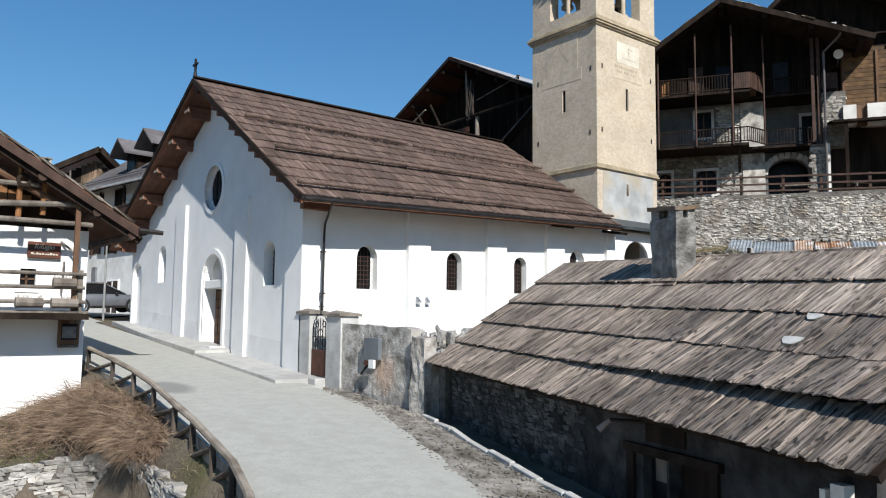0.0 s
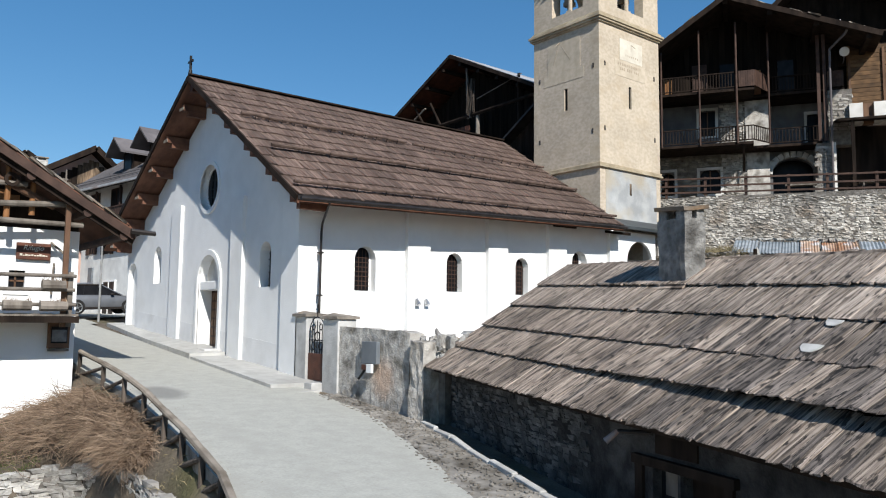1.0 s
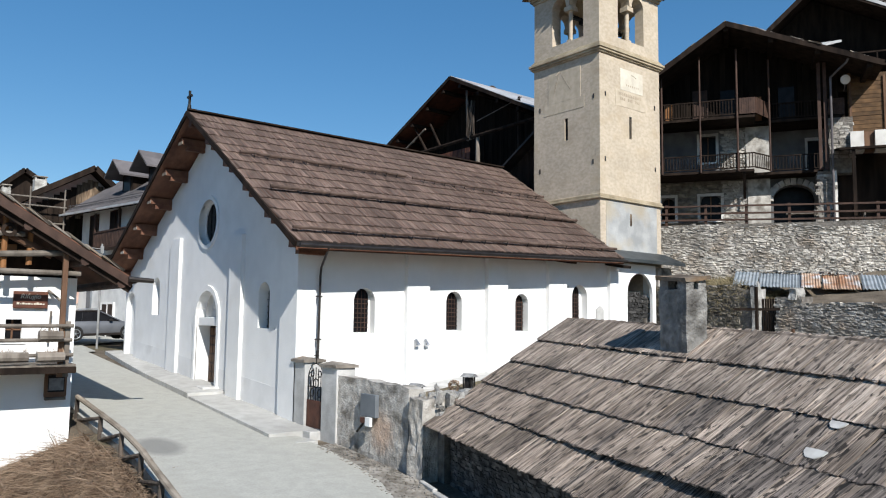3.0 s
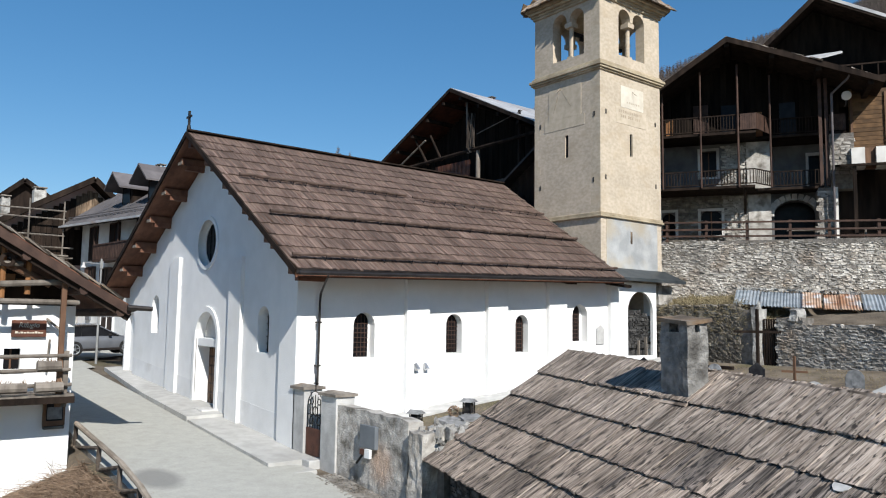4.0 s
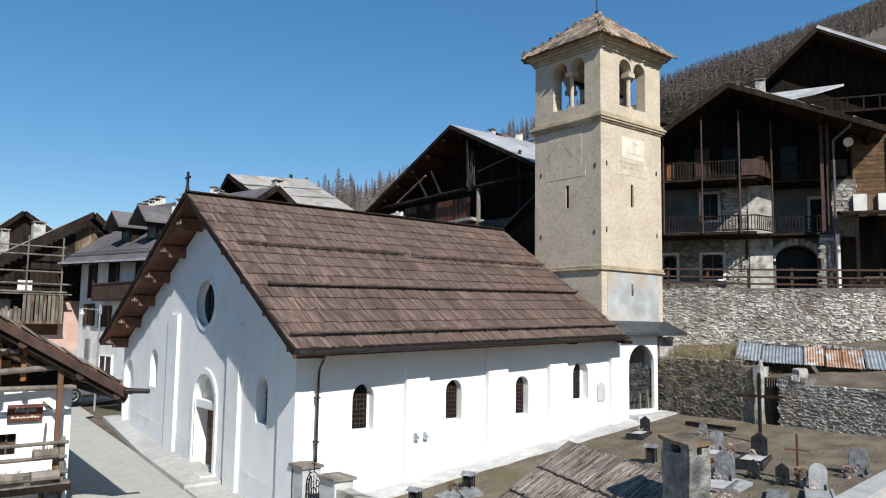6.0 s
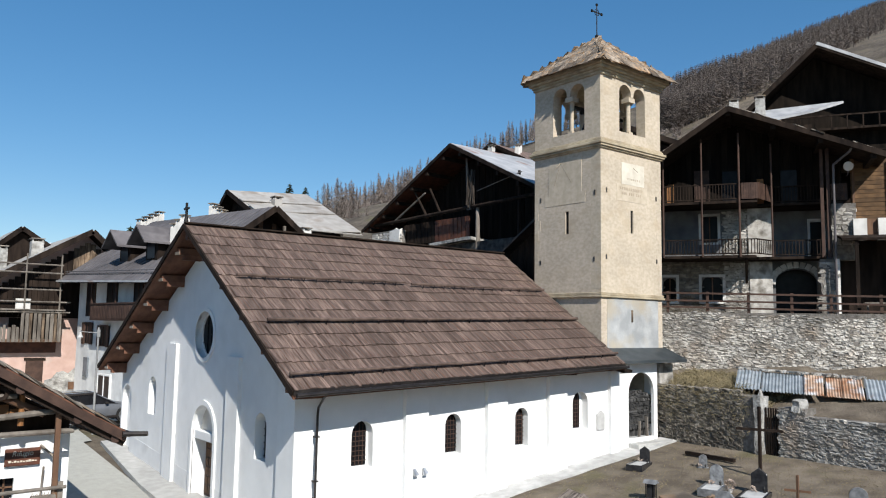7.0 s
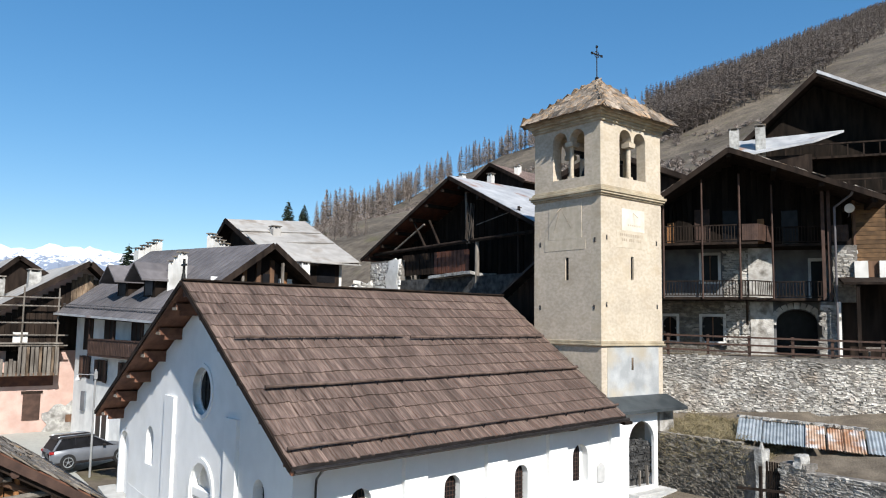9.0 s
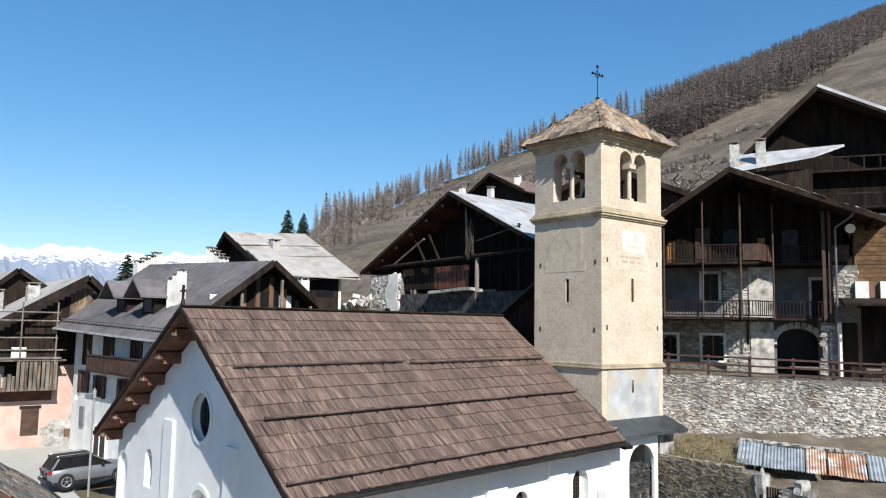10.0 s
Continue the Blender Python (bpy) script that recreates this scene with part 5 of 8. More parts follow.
for v in bm.verts:
    v.co += Vector((noise.noise(v.co * 6.3), noise.noise(v.co * 6.3 + Vector((9, 0, 0))), noise.noise(v.co * 5.0 + Vector((0, 5, 0))) * 0.8)) * 0.06
part("broken_pier", bm, WALL_CAST, ywall)
r = random.Random(3)
for i in range(70):
    y = -5.75 - r.uniform(0, 0.9)
    x = GX + 0.05 + r.uniform(0, 1.5)
    z = 1.32 - 0.25 * abs(x - GX - 0.5) + r.uniform(-0.4, 0.15)
    ob = link("rubble", stone_lib(PALE_STONE)[i % 7], None, ywall)
    ob.matrix_basis = pose(x, y, z, r.uniform(0, 90), r.uniform(0, 90), r.uniform(0, 180)) @ Matrix.Diagonal((r.uniform(0.1, 0.3), r.uniform(0.1, 0.24), r.uniform(0.06, 0.15), 1))
part("rubble_core", boxes((GX + 0.3, GX + 1.6, -6.5, -5.8, -0.5, 1.0)), MORTAR, ywall)
# dark core fills the gap where the pier's shadow falls
bm = boxes((GX + 0.25, GX + 0.4, -5.85, -5.5, -0.75, 1.25))
part("crack_shadow_core", bm, SHADE_STONE, ywall, "dark core in the wall gap, standing in for shadow")
mbox = thing("notice_cabinet", "small blue-grey metal cabinet with white leaflet on the wall", "cabinet", loc=(GX - 0.1, -4.1, 0.7))
part("body", soft_box(GX - 0.14, GX - 0.03, -4.5, -3.86, 0.72, 1.24, 0.015), BLUE_GREY, mbox)
part("leaflet", boxes((GX - 0.22, GX - 0.15, -4.4, -4.2, 0.52, 0.72)), WHITE_PAINT, mbox)
part("red_band", boxes((GX - 0.22, GX - 0.155, -4.2, -4.0, 0.58, 0.7)), RED_WOOD, mbox)
bm = tube([(GX - 0.12, -4.05, 0.62), (GX - 0.2, -3.85, 0.35)], 0.03)
part("bracket", bm, IRON, mbox)

# ---- churchyard: back wall, gate, graves ----
back = thing("churchyard_back_wall", "old dry stone wall of the churchyard, earthy and overgrown", "wall", loc=(14.4, -2.2, 2.3))
part("core_dark", boxes((14.37, 15.2, -4.47, 0.3, 1.6, 4.3)), MORTAR, back)
stones(back, frame_m((14.35, 0.3, 2.2), (0, -1, 0), (-1, 0, 0)), 4.2, 2.35, DARK_STONE, 200, seed=11, sw=(0.08, 0.26), sh=(0.05, 0.11), bulge=0.05)
SY, PY = -5.31, -4.6
back2 = thing("churchyard_side_wall", "grey dry stone wall with pale coping", "wall", loc=(14.4, -7.5, 2.0))
part("core", boxes((14.37, 15.2, -14.0, SY, 1.2, 3.75), (14.37, 15.2, SY - 0.95, SY, 3.75, 4.0)), MORTAR, back2)
stones(back2, frame_m((14.35, SY, 1.7), (0, -1, 0), (-1, 0, 0)), 9.0, 2.35, STONE, 300, seed=12, sw=(0.08, 0.26), sh=(0.04, 0.09), bulge=0.012, deep=0.16,
       top=lambda x: 2.35 if x < 0.95 else 2.1 + 0.04 * math.sin(3 * x))
bm = boxes((14.3, 14.9, SY - 0.8, SY - 0.5, 3.9, 4.3))
bmesh.ops.subdivide_edges(bm, edges=bm.edges[:], cuts=3, use_grid_fill=True)
for v in bm.verts:
    v.co += Vector((noise.noise(v.co * 3), noise.noise(v.co * 3 + Vector((9, 0, 0))), noise.noise(v.co * 3 + Vector((0, 5, 0))))) * 0.08
part("broken_cap", bm, ROUGHCAST, back2)
p = thing("gate_post", "weathered stone post of the old churchyard gate", "gate post", loc=(14.3, PY, 2.3))
bm = boxes((14.2, 14.75, PY - 0.14, PY + 0.14, 1.9, 4.35))
bmesh.ops.subdivide_edges(bm, edges=bm.edges[:], cuts=5, use_grid_fill=True)
for v in bm.verts:
    v.co += Vector((noise.noise(v.co * 2.4), noise.noise(v.co * 2.4 + Vector((9, 0, 0))), noise.noise(v.co * 2.9 + Vector((0, 5, 0))))) * 0.07
part("shaft", bm, ROUGHCAST, p)
bm = bmesh.new()
rod(bm, (14.45, PY, 4.3), (14.45, PY, 4.6), 0.13, 0.03, n=6)
part("finial", bm, ROUGHCAST, p)
og = thing("old_gate", "dark wooden slat gate in the churchyard wall", "gate", loc=(14.5, -4.8, 2.3))
GW = PY - 0.14 - SY
for i in range(6):
    part("slat", boxes((14.42, 14.46, SY + GW * i / 6 + 0.01, SY + GW * (i + 0.7) / 6, 2.2, 3.95)), DARK_WOOD, og)
part("rail", boxes((14.46, 14.5, SY, PY - 0.14, 3.5, 3.6)), DARK_WOOD, og)


def tall_cross(name, label, x, y, z, h, arm, w, material):
    c = thing(name, label, "cross", loc=(x, y, z))
    b = bmesh.new()
    beam(b, (x, y, z - 0.2), (x, y, z + h), w, w)
    part("post", b, material, c)
    b = bmesh.new()
    beam(b, (x - 0.35 * arm, y + arm * 0.9, z + h * 0.68), (x + 0.35 * arm, y - arm * 0.9, z + h * 0.68), w * 0.8, w)
    part("arm", b, material, c)


tall_cross("churchyard_cross", "tall dark wooden cross standing in the churchyard", 11.6, -6.1, 1.9, 2.35, 0.75, 0.085, DARK_WOOD)
tall_cross("grave_cross", "small dark wooden grave cross over dry flowers", 8.15, -9.05, 1.58, 1.3, 0.34, 0.06, BROWN_WOOD)


def grave(x, y, turn, kind, slab=True, label="", s=1.0):
    """A grave: headstone, kerbed slab, a lamp or flowers."""
    z = yard_z(x)
    g = thing("grave", label, "grave", "graves in the churchyard", loc=(x, y, z))
    m = pose(x, y, z, 0, 0, turn) @ Matrix.Scale(s, 4)
    stone = {"grey": MARBLE, "white": WHITE_MARBLE, "black": BLACK_MARBLE, "rough": PALE_STONE}[kind]
    b = bmesh.new()
    plate(b, arch(-0.28, 0.28, 0.0, 0.62, 8) if kind != "black" else [(-0.26, 0), (0.26, 0), (0.26, 0.66), (0, 0.86), (-0.26, 0.66)], [], lambda u, v, w: (u, w, v), -0.05, 0.05)
    bmesh.ops.bevel(b, geom=b.edges[:], offset=0.01, segments=1, affect="EDGES")
    h = part("headstone", b, stone, g, m=m)
    part("plaque", boxes((-0.1, 0.1, -0.062, -0.05, 0.38, 0.56)), stone, h, m=m)
    part("plinth", boxes((-0.36, 0.36, -0.12, 0.12, -0.15, 0.06)), stone, g, m=m)
    if slab:
        part("kerb", boxes((-0.42, -0.34, -1.6, -0.12, -0.15, 0.14), (0.34, 0.42, -1.6, -0.12, -0.15, 0.14), (-0.42, 0.42, -1.68, -1.6, -0.15, 0.14)), stone, g, m=m)
        part("slab", boxes((-0.34, 0.34, -1.6, -0.12, -0.15, 0.1)), CONCRETE if kind != "white" else WHITE_MARBLE, g, m=m)
    b = bmesh.new()
    rod(b, (0.2, -0.25, 0.08), (0.2, -0.25, 0.22), 0.05, 0.04)
    rod(b, (0.2, -0.25, 0.22), (0.2, -0.25, 0.3), 0.05, 0.01)
    part("grave_lamp", b, IRON, g, m=m)
    b = bmesh.new()
    q = random.Random(int(x * 31 + y * 7))
    for _ in range(16):
        bmesh.ops.create_icosphere(b, subdivisions=1, radius=q.uniform(0.02, 0.04), matrix=Matrix.Translation((-0.15 + q.uniform(-0.12, 0.12), -0.25 + q.uniform(-0.1, 0.1), 0.18 + q.uniform(-0.06, 0.1))))
    part("flowers", b, FLOWER if q.random() < 0.6 else GREEN_PLANT, g, m=m)


GRAVES = ((10.95, -2.05, -72, "black", True, 0.7), (9.95, -5.53, -70, "grey", True, 0.75), (7.1, -7.53, -72, "grey", True, 0.95), (10.0, -6.94, -72, "black", True, 0.9), (7.94, -7.9, -72, "black", False, 0.6),
          (7.82, -8.79, -74, "black", False, 0.66), (7.75, -9.77, -62, "white", True, 0.8), (9.71, -9.95, -66, "grey", False, 0.85), (11.6, -4.0, -70, "grey", False, 0.5))
GLABEL = {"grey": "grey granite headstone with kerbed grave and dry flowers", "white": "pale grey marble headstone on a white slab",
          "black": "small dark granite gabled headstone with grave lamp", "rough": "rough pale stone grave marker with dry flowers"}
for x, y, tn, kd, sl, sc in GRAVES:
    grave(x, y, tn, kd, sl, GLABEL[kd], sc)


def grave_lantern(x, y, h, label):
    """A roofed lantern box on a post and slab."""
    z = yard_z(x)
    g = thing("grave_lantern", label, "grave lantern", "grave lanterns", loc=(x, y, z))
    m = pose(x, y, z, 0, 0, 18)
    part("foot", soft_box(-0.16, 0.16, -0.16, 0.16, -0.15, 0.05, 0.01), MARBLE, g, m=m)
    for a, b in ((-1, -1), (1, -1), (1, 1), (-1, 1)):
        part("corner_bar", boxes((a * 0.12 - 0.015, a * 0.12 + 0.015, b * 0.12 - 0.015, b * 0.12 + 0.015, 0.05, h - 0.1)), IRON, g, m=m)
    part("glass_box", boxes((-0.1, 0.1, -0.1, 0.1, 0.08, h - 0.12)), BLACK_MARBLE, g, m=m)
    b = bmesh.new()
    vs = [b.verts.new((p * 0.2, q * 0.2, h - 0.1)) for p, q in ((-1, -1), (1, -1), (1, 1), (-1, 1))]
    ridge = [b.verts.new((0, q * 0.2, h)) for q in (-1, 1)]
    for f in ((vs[0], vs[1], ridge[0]), (vs[2], vs[3], ridge[1]), (vs[1], vs[2], ridge[1], ridge[0]), (vs[3], vs[0], ridge[0], ridge[1]), (vs[3], vs[2], vs[1], vs[0])):
        b.faces.new(f)
    part("roof", b, MARBLE, g, m=m)


grave_lantern(7.54, -4.79, 0.62, "dark grave lantern with grey stone roof on the grass")
grave_lantern(0.47, -2.2, 0.5, "small dark grave lantern near the church wall")
grave_lantern(2.4, -2.2, 0.5, "small dark grave lantern near the church wall")
for x, y, tn, wd in ((1.45, -2.45, 12, 0.34), (2.0, -2.75, -20, 0.3), (1.2, -3.1, 30, 0.28), (6.65, -9.26, 25, 0.4), (6.87, -8.0, 5, 0.45)):
    sb = thing("grave_slab", "old grey stone slab lying tilted in the grass", "stone slab", "loose grave slabs", loc=(x, y, yard_z(x)))
    part("slab", soft_box(-wd, wd, -0.26, 0.26, -0.05, 0.06, 0.012), MARBLE if x < 6.7 else WHITE_MARBLE, sb, m=pose(x, y, yard_z(x) + 0.05, 6, -5, tn))


def pot_plant(x, y, material, label, s_=1.0):
    z = yard_z(x)
    g = thing("pot_plant", label, "plant", "grave plants", loc=(x, y, z))
    b = bmesh.new()
    rod(b, (x, y, z - 0.02), (x, y, z + 0.16 * s_), 0.08 * s_, 0.11 * s_, n=10)
    part("pot", b, CONCRETE, g)
    q = random.Random(int(x * 17 - y * 5))
    vs, fs = [], []
    for _ in range(170):
        d = Vector((q.gauss(0, 1), q.gauss(0, 1), q.gauss(0.3, 1))).normalized() * 0.24 * s_ * q.uniform(0.6, 1)
        c = Vector((x, y, z + 0.34 * s_)) + d
        t = d.cross(Vector((q.random(), q.random(), q.random()))).normalized() * 0.05 * s_
        base = len(vs)
        vs += [c - t, c + d * 0.18, c + t, c - d * 0.12]
        fs.append((base, base + 1, base + 2, base + 3))
    raw("leaves", vs, fs, material, g)


pot_plant(7.35, -7.0, TWIG, "potted bush gone orange-brown beside a grave", 1.0)
pot_plant(7.2, -7.25, GREEN_PLANT, "low green potted plant beside a grave", 0.6)
pot_plant(8.0, -9.25, TWIG, "dry flower bunch under the wooden cross", 0.9)
pot_plant(9.3, -9.85, FLOWER, "bunch of pale flowers by a headstone", 0.6)
pot_plant(9.6, -6.2, FLOWER, "bunch of pale flowers by a headstone", 0.7)
pot_plant(1.75, -2.3, TWIG, "dry flower bunch on an old slab", 0.7)
pw = thing("parapet_wall", "smooth pale concrete parapet wall of the churchyard", "wall", loc=(6, -12, 1.5))
bm = bmesh.new()
beam(bm, (4.6, -10.75, 0.26), (14.3, -11.9, 2.16), 0.5, 1.98)
part("wall", bm, CONCRETE, pw)
bm = bmesh.new()
beam(bm, (4.6, -10.75, 1.29), (14.3, -11.9, 3.19), 0.6, 0.07)
part("coping", bm, PAVING, pw)
lt = thing("fallen_timber", "dark old timber lying on the churchyard grass", "timber", loc=(12.4, -3.6, 2.1))
bm = bmesh.new()
beam(bm, (12.7, -2.6, 2.2), (12.6, -4.6, 2.2), 0.14, 0.12)
part("beam", bm, DARK_WOOD, lt)

# ---- terraces: tin sheets, retaining wall, fence ----
C30 = math.cos(radians(30))
CH = frame_m((C30 * 17.9, 0.5 * 17.9, 0), (0.5, -C30, 0), (C30, 0.5, 0))
SHEETS = [(0.0, 1.0, BLUE_SHEET), (1.0, 1.95, BLUE_SHEET), (1.9, 2.75, BLUE_SHEET), (2.75, 3.5, RUST), (3.45, 4.2, RUST), (4.15, 4.95, RUST), (5.0, 6.0, BLUE_SHEET), (6.0, 7.2, RUST)]
shed = thing("tin_shed", "low lean-to of rusty and grey corrugated sheets", "shed", loc=(16, -4.5, 4.4))
r = random.Random(9)
for a, b, mt in SHEETS:
    bm = bmesh.new()
    k = 14
    lo_, hi_ = [], []
    dz, dy = r.uniform(-0.04, 0.04), r.uniform(-0.12, 0.12)
    for i in range(k + 1):
        u = a + (b - a) * i / k
        wv = 0.022 * (1 if i % 2 else -1)
        p0 = Vector((14.95, -3.3, 4.56)).lerp(Vector((16.9, -7.3, 4.33)), u / 5.0) + Vector((dy, 0, wv + dz - 0.02 * r.random()))
        p1 = p0 + Vector((1.55, 0.75, 0.62))
        lo_.append(bm.verts.new(p0))
        hi_.append(bm.verts.new(p1))
    for i in range(k):
        bm.faces.new((lo_[i], lo_[i + 1], hi_[i + 1], hi_[i]))
    ex = bmesh.ops.extrude_face_region(bm, geom=bm.faces[:])
    for g in ex["geom"]:
        if isinstance(g, bmesh.types.BMVert):
            g.co.z -= 0.012
    part("corrugated_sheet", bm, mt, shed)
bm = bmesh.new()
beam(bm, (16.3, -2.6, 4.85), (18.6, -6.9, 4.55), 0.1, 0.1)
for t in (0.05, 0.5, 0.95):
    p = Vector((15.5, -3.0, 4.5)).lerp(Vector((17.7, -7.3, 4.2)), t)
    beam(bm, p - Vector((0, 0, 0.9)), p, 0.09, 0.09)
part("frame", bm, GREY_WOOD, shed)

r = random.Random(19)
for i in range(26):
    p = Vector((16.55, -2.6, 5.22)).lerp(Vector((18.6, -6.7, 4.98)), i / 26 + r.uniform(-0.02, 0.02))
    ob = link("weight_stone", stone_lib(PALE_STONE)[i % 7], None, shed)
    ob.matrix_basis = pose(p.x, p.y, p.z, 0, 0, r.uniform(0, 180)) @ Matrix.Diagonal((r.uniform(0.15, 0.42), r.uniform(0.15, 0.28), r.uniform(0.06, 0.12), 1))

ret = thing("retaining_wall", "high retaining wall of pale grey dry stone", "wall", loc=(18, 0, 5))
part("core", boxes((4.5, 26, -1.78, -0.9, 4.0, 7.5)), MORTAR, ret, m=CH)
RWM = CH @ Matrix.Translation((4.5, -1.78, 4.5)) @ Matrix.Scale(-1, 4, (0, 1, 0))
stones(ret, RWM, 13.5, 3.2, STONE, 300, seed=31, sw=(0.08, 0.27), sh=(0.04, 0.095), deep=0.2, bulge=0.04, top=lambda x: 3.15 - 0.03 * x + 0.06 * math.sin(x * 1.7))
stones(ret, CH @ Matrix.Translation((6.4, -1.95, 2.6)) @ Matrix.Scale(-1, 4, (0, 1, 0)), 1.1, 2.6, PALE_STONE, 40, seed=33)

fence = thing("terrace_fence", "dark brown wooden rail fence on the terrace edge", "fence", loc=(19.5, -2, 7.5))
for u in (5.6, 7.47, 9.2, 10.93, 12.7, 14.25, 16.15, 18.0, 20.0):
    part("post", soft_box(u - 0.06, u + 0.06, -1.66, -1.54, 7.3, 8.5 - 0.02 * (u - 7), 0.012), DARK_BROWN, fence, m=CH)
for z in (7.78, 8.08, 8.42):
    bm = bmesh.new()
    for a, b in ((5.6, 9.2), (9.2, 12.7), (12.7, 16.15), (16.15, 20)):
        beam(bm, CH @ Vector((a, -1.69, z - 0.02 * (a - 7))), CH @ Vector((b, -1.69, z - 0.02 * (b - 7))), 0.05, 0.08)
    part("rail", bm, DARK_BROWN, fence)


# ---- chalet above the terrace ----
def chm(bm, name, material, parent, label=""):
    return part(name, bm, material, parent, label, m=CH)


chalet = thing("chalet", "tall dark timber and stone chalet with two balconies", "house", loc=(21, -1.5, 7.5))
on_f = lambda d: (lambda u, v, w: (u, d + w, v))
WU0, WU1 = 8.88, 9.63
rect = lambda a, b, c, d: [(a, c), (b, c), (b, d), (a, d)]
bm = bmesh.new()
plate(bm, rect(3.5, 11.0, 6.9, 10.08), [arch(8.85, 9.82, 8.1, 8.95, 6), arch(7.0, 7.65, 8.1, 8.95, 6)], on_f(1.2), 0, 0.4)
chm(bm, "stone_front", MORTAR, chalet)
stones(chalet, CH @ Matrix.Translation((5.5, 1.2, 7.2)) @ Matrix.Scale(-1, 4, (0, 1, 0)), 5.45, 2.85, DARK_STONE, 120, seed=51, deep=0.16,
       skip=lambda x, z: (3.25 < x < 4.45 and 0.8 < z < 2.2) or (1.4 < x < 2.3 and 0.8 < z < 2.2))
bm = bmesh.new()
plate(bm, rect(3.5, 11.0, 10.08, 12.62), [rect(WU0, WU1, 11.0, 12.3)], on_f(1.22), 0, 0.4)
chm(bm, "plaster_front", GREY_PLASTER, chalet)
for u0, u1, z0, z1, d in ((WU0, WU1, 11.0, 12.3, 1.22), (8.85, 9.82, 8.1, 9.3, 1.2), (7.0, 7.65, 8.1, 9.3, 1.2)):
    w = chm(boxes((u0 - 0.02, u1 + 0.02, d + 0.3, d + 0.33, z0 - 0.02, z1 + 0.05)), "window", GLASS_AND_SHADE, chalet)
    bm = bmesh.new()
    plate(bm, rect(u0 - 0.13, u1 + 0.13, z0 - 0.1, z1 + 0.13), [rect(u0, u1, z0, z1)], on_f(d), -0.05, 0.03)
    chm(bm, "window_frame", OLD_WHITE, w)
    chm(boxes(((u0 + u1) / 2 - 0.03, (u0 + u1) / 2 + 0.03, d + 0.26, d + 0.3, z0, z1)), "mullion", BROWN_WOOD, w)
chm(boxes((10.4, 12.05, 1.19, 2.6, 6.9, 12.62)), "corner_block", MORTAR, chalet)
chm(boxes((11.0, 12.07, 1.1, 1.189, 10.2, 12.6)), "corner_plaster", WALL_CAST, chalet)
chm(boxes((11.05, 12.06, 1.1, 1.189, 6.9, 10.0)), "corner_plaster", WALL_CAST, chalet)
stones(chalet, CH @ Matrix.Translation((9.9, 1.17, 10.2)) @ Matrix.Scale(-1, 4, (0, 1, 0)), 1.1, 2.4, STONE, 50, seed=52, deep=0.14, sw=(0.12, 0.3), sh=(0.06, 0.13))
stones(chalet, CH @ Matrix.Translation((9.95, 1.15, 7.1)) @ Matrix.Scale(-1, 4, (0, 1, 0)), 1.1, 2.9, STONE, 60, seed=57, deep=0.14, sw=(0.12, 0.3), sh=(0.06, 0.13))
bm = bmesh.new()
plate(bm, rect(12.06, 15.3, 6.9, 10.08), [[(12.2, 7.4), (14.0, 7.4)] + [(13.1 + 0.9 * math.cos(math.pi * i / 12), 9.05 + 0.62 * math.sin(math.pi * i / 12)) for i in range(13)]], on_f(1.5), 0, 0.4)
chm(bm, "recess_wall", GREY_PLASTER, chalet)
bm = bmesh.new()
plate(bm, rect(12.06, 15.3, 10.08, 12.62), [rect(13.85, 14.4, 10.2, 12.05)], on_f(2.6), 0, 0.3)
chm(bm, "recess_wall", GREY_PLASTER, chalet)
# dark sheet behind the arch stands in for its shaded inside
chm(boxes((12.0, 14.2, 2.4, 2.45, 7.0, 9.8)), "arch_dark", GLASS_AND_SHADE, chalet)
w = chm(boxes((13.85, 14.4, 2.8, 2.83, 10.2, 12.05)), "balcony_door", GLASS_AND_SHADE, chalet)
bm = bmesh.new()
plate(bm, rect(13.73, 14.52, 10.18, 12.2), [rect(13.85, 14.4, 10.19, 12.05)], on_f(2.6), -0.06, 0.02)
chm(bm, "door_frame", OLD_WHITE, w)
for i in range(13):
    a = math.pi * i / 12
    c = Vector((13.1 + 1.05 * math.cos(a), 1.4, 9.05 + 0.8 * math.sin(a)))
    bm = boxes((-0.14, 0.14, -0.16, 0.1, -0.11, 0.11))
    bm.transform(Matrix.Translation(c) @ Matrix.Rotation(-a, 4, "Y"))
    chm(bm, "arch_stone", PALE_STONE, chalet)
chm(soft_box(14.0, 14.62, -0.2, 1.5, 6.9, 10.0, 0.04), "stone_pier", MORTAR, chalet)
stones(chalet, CH @ Matrix.Translation((13.98, -0.2, 7.1)) @ Matrix.Scale(-1, 4, (0, 1, 0)), 0.66, 2.85, STONE, 40, seed=53, deep=0.12)
chm(boxes((14.62, 14.8, -0.15, 1.45, 7.2, 10.0)), "pier_plaster", OLD_WHITE, chalet)
# timber upper floor, with board joints
for d, u0, u1, z0, z1 in ((0.75, 3.5, 15.1, 12.62, 16.4),):
    u = u0
    rb = random.Random(61)
    while u < u1:
        wd = rb.uniform(0.18, 0.3)
        top = 16.75 - (0.675 * (10.24 - u) if u < 10.24 else 0.42 * (u - 10.24))
        chm(boxes((u, min(u1, u + wd) - 0.012, d + rb.uniform(-0.015, 0.015), d + 0.12, z0, top)), "wall_board", SHADE_WOOD, chalet)
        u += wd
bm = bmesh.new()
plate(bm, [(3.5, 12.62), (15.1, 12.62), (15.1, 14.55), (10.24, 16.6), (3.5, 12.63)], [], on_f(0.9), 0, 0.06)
chm(bm, "back_lining", SHADE_WOOD, chalet)
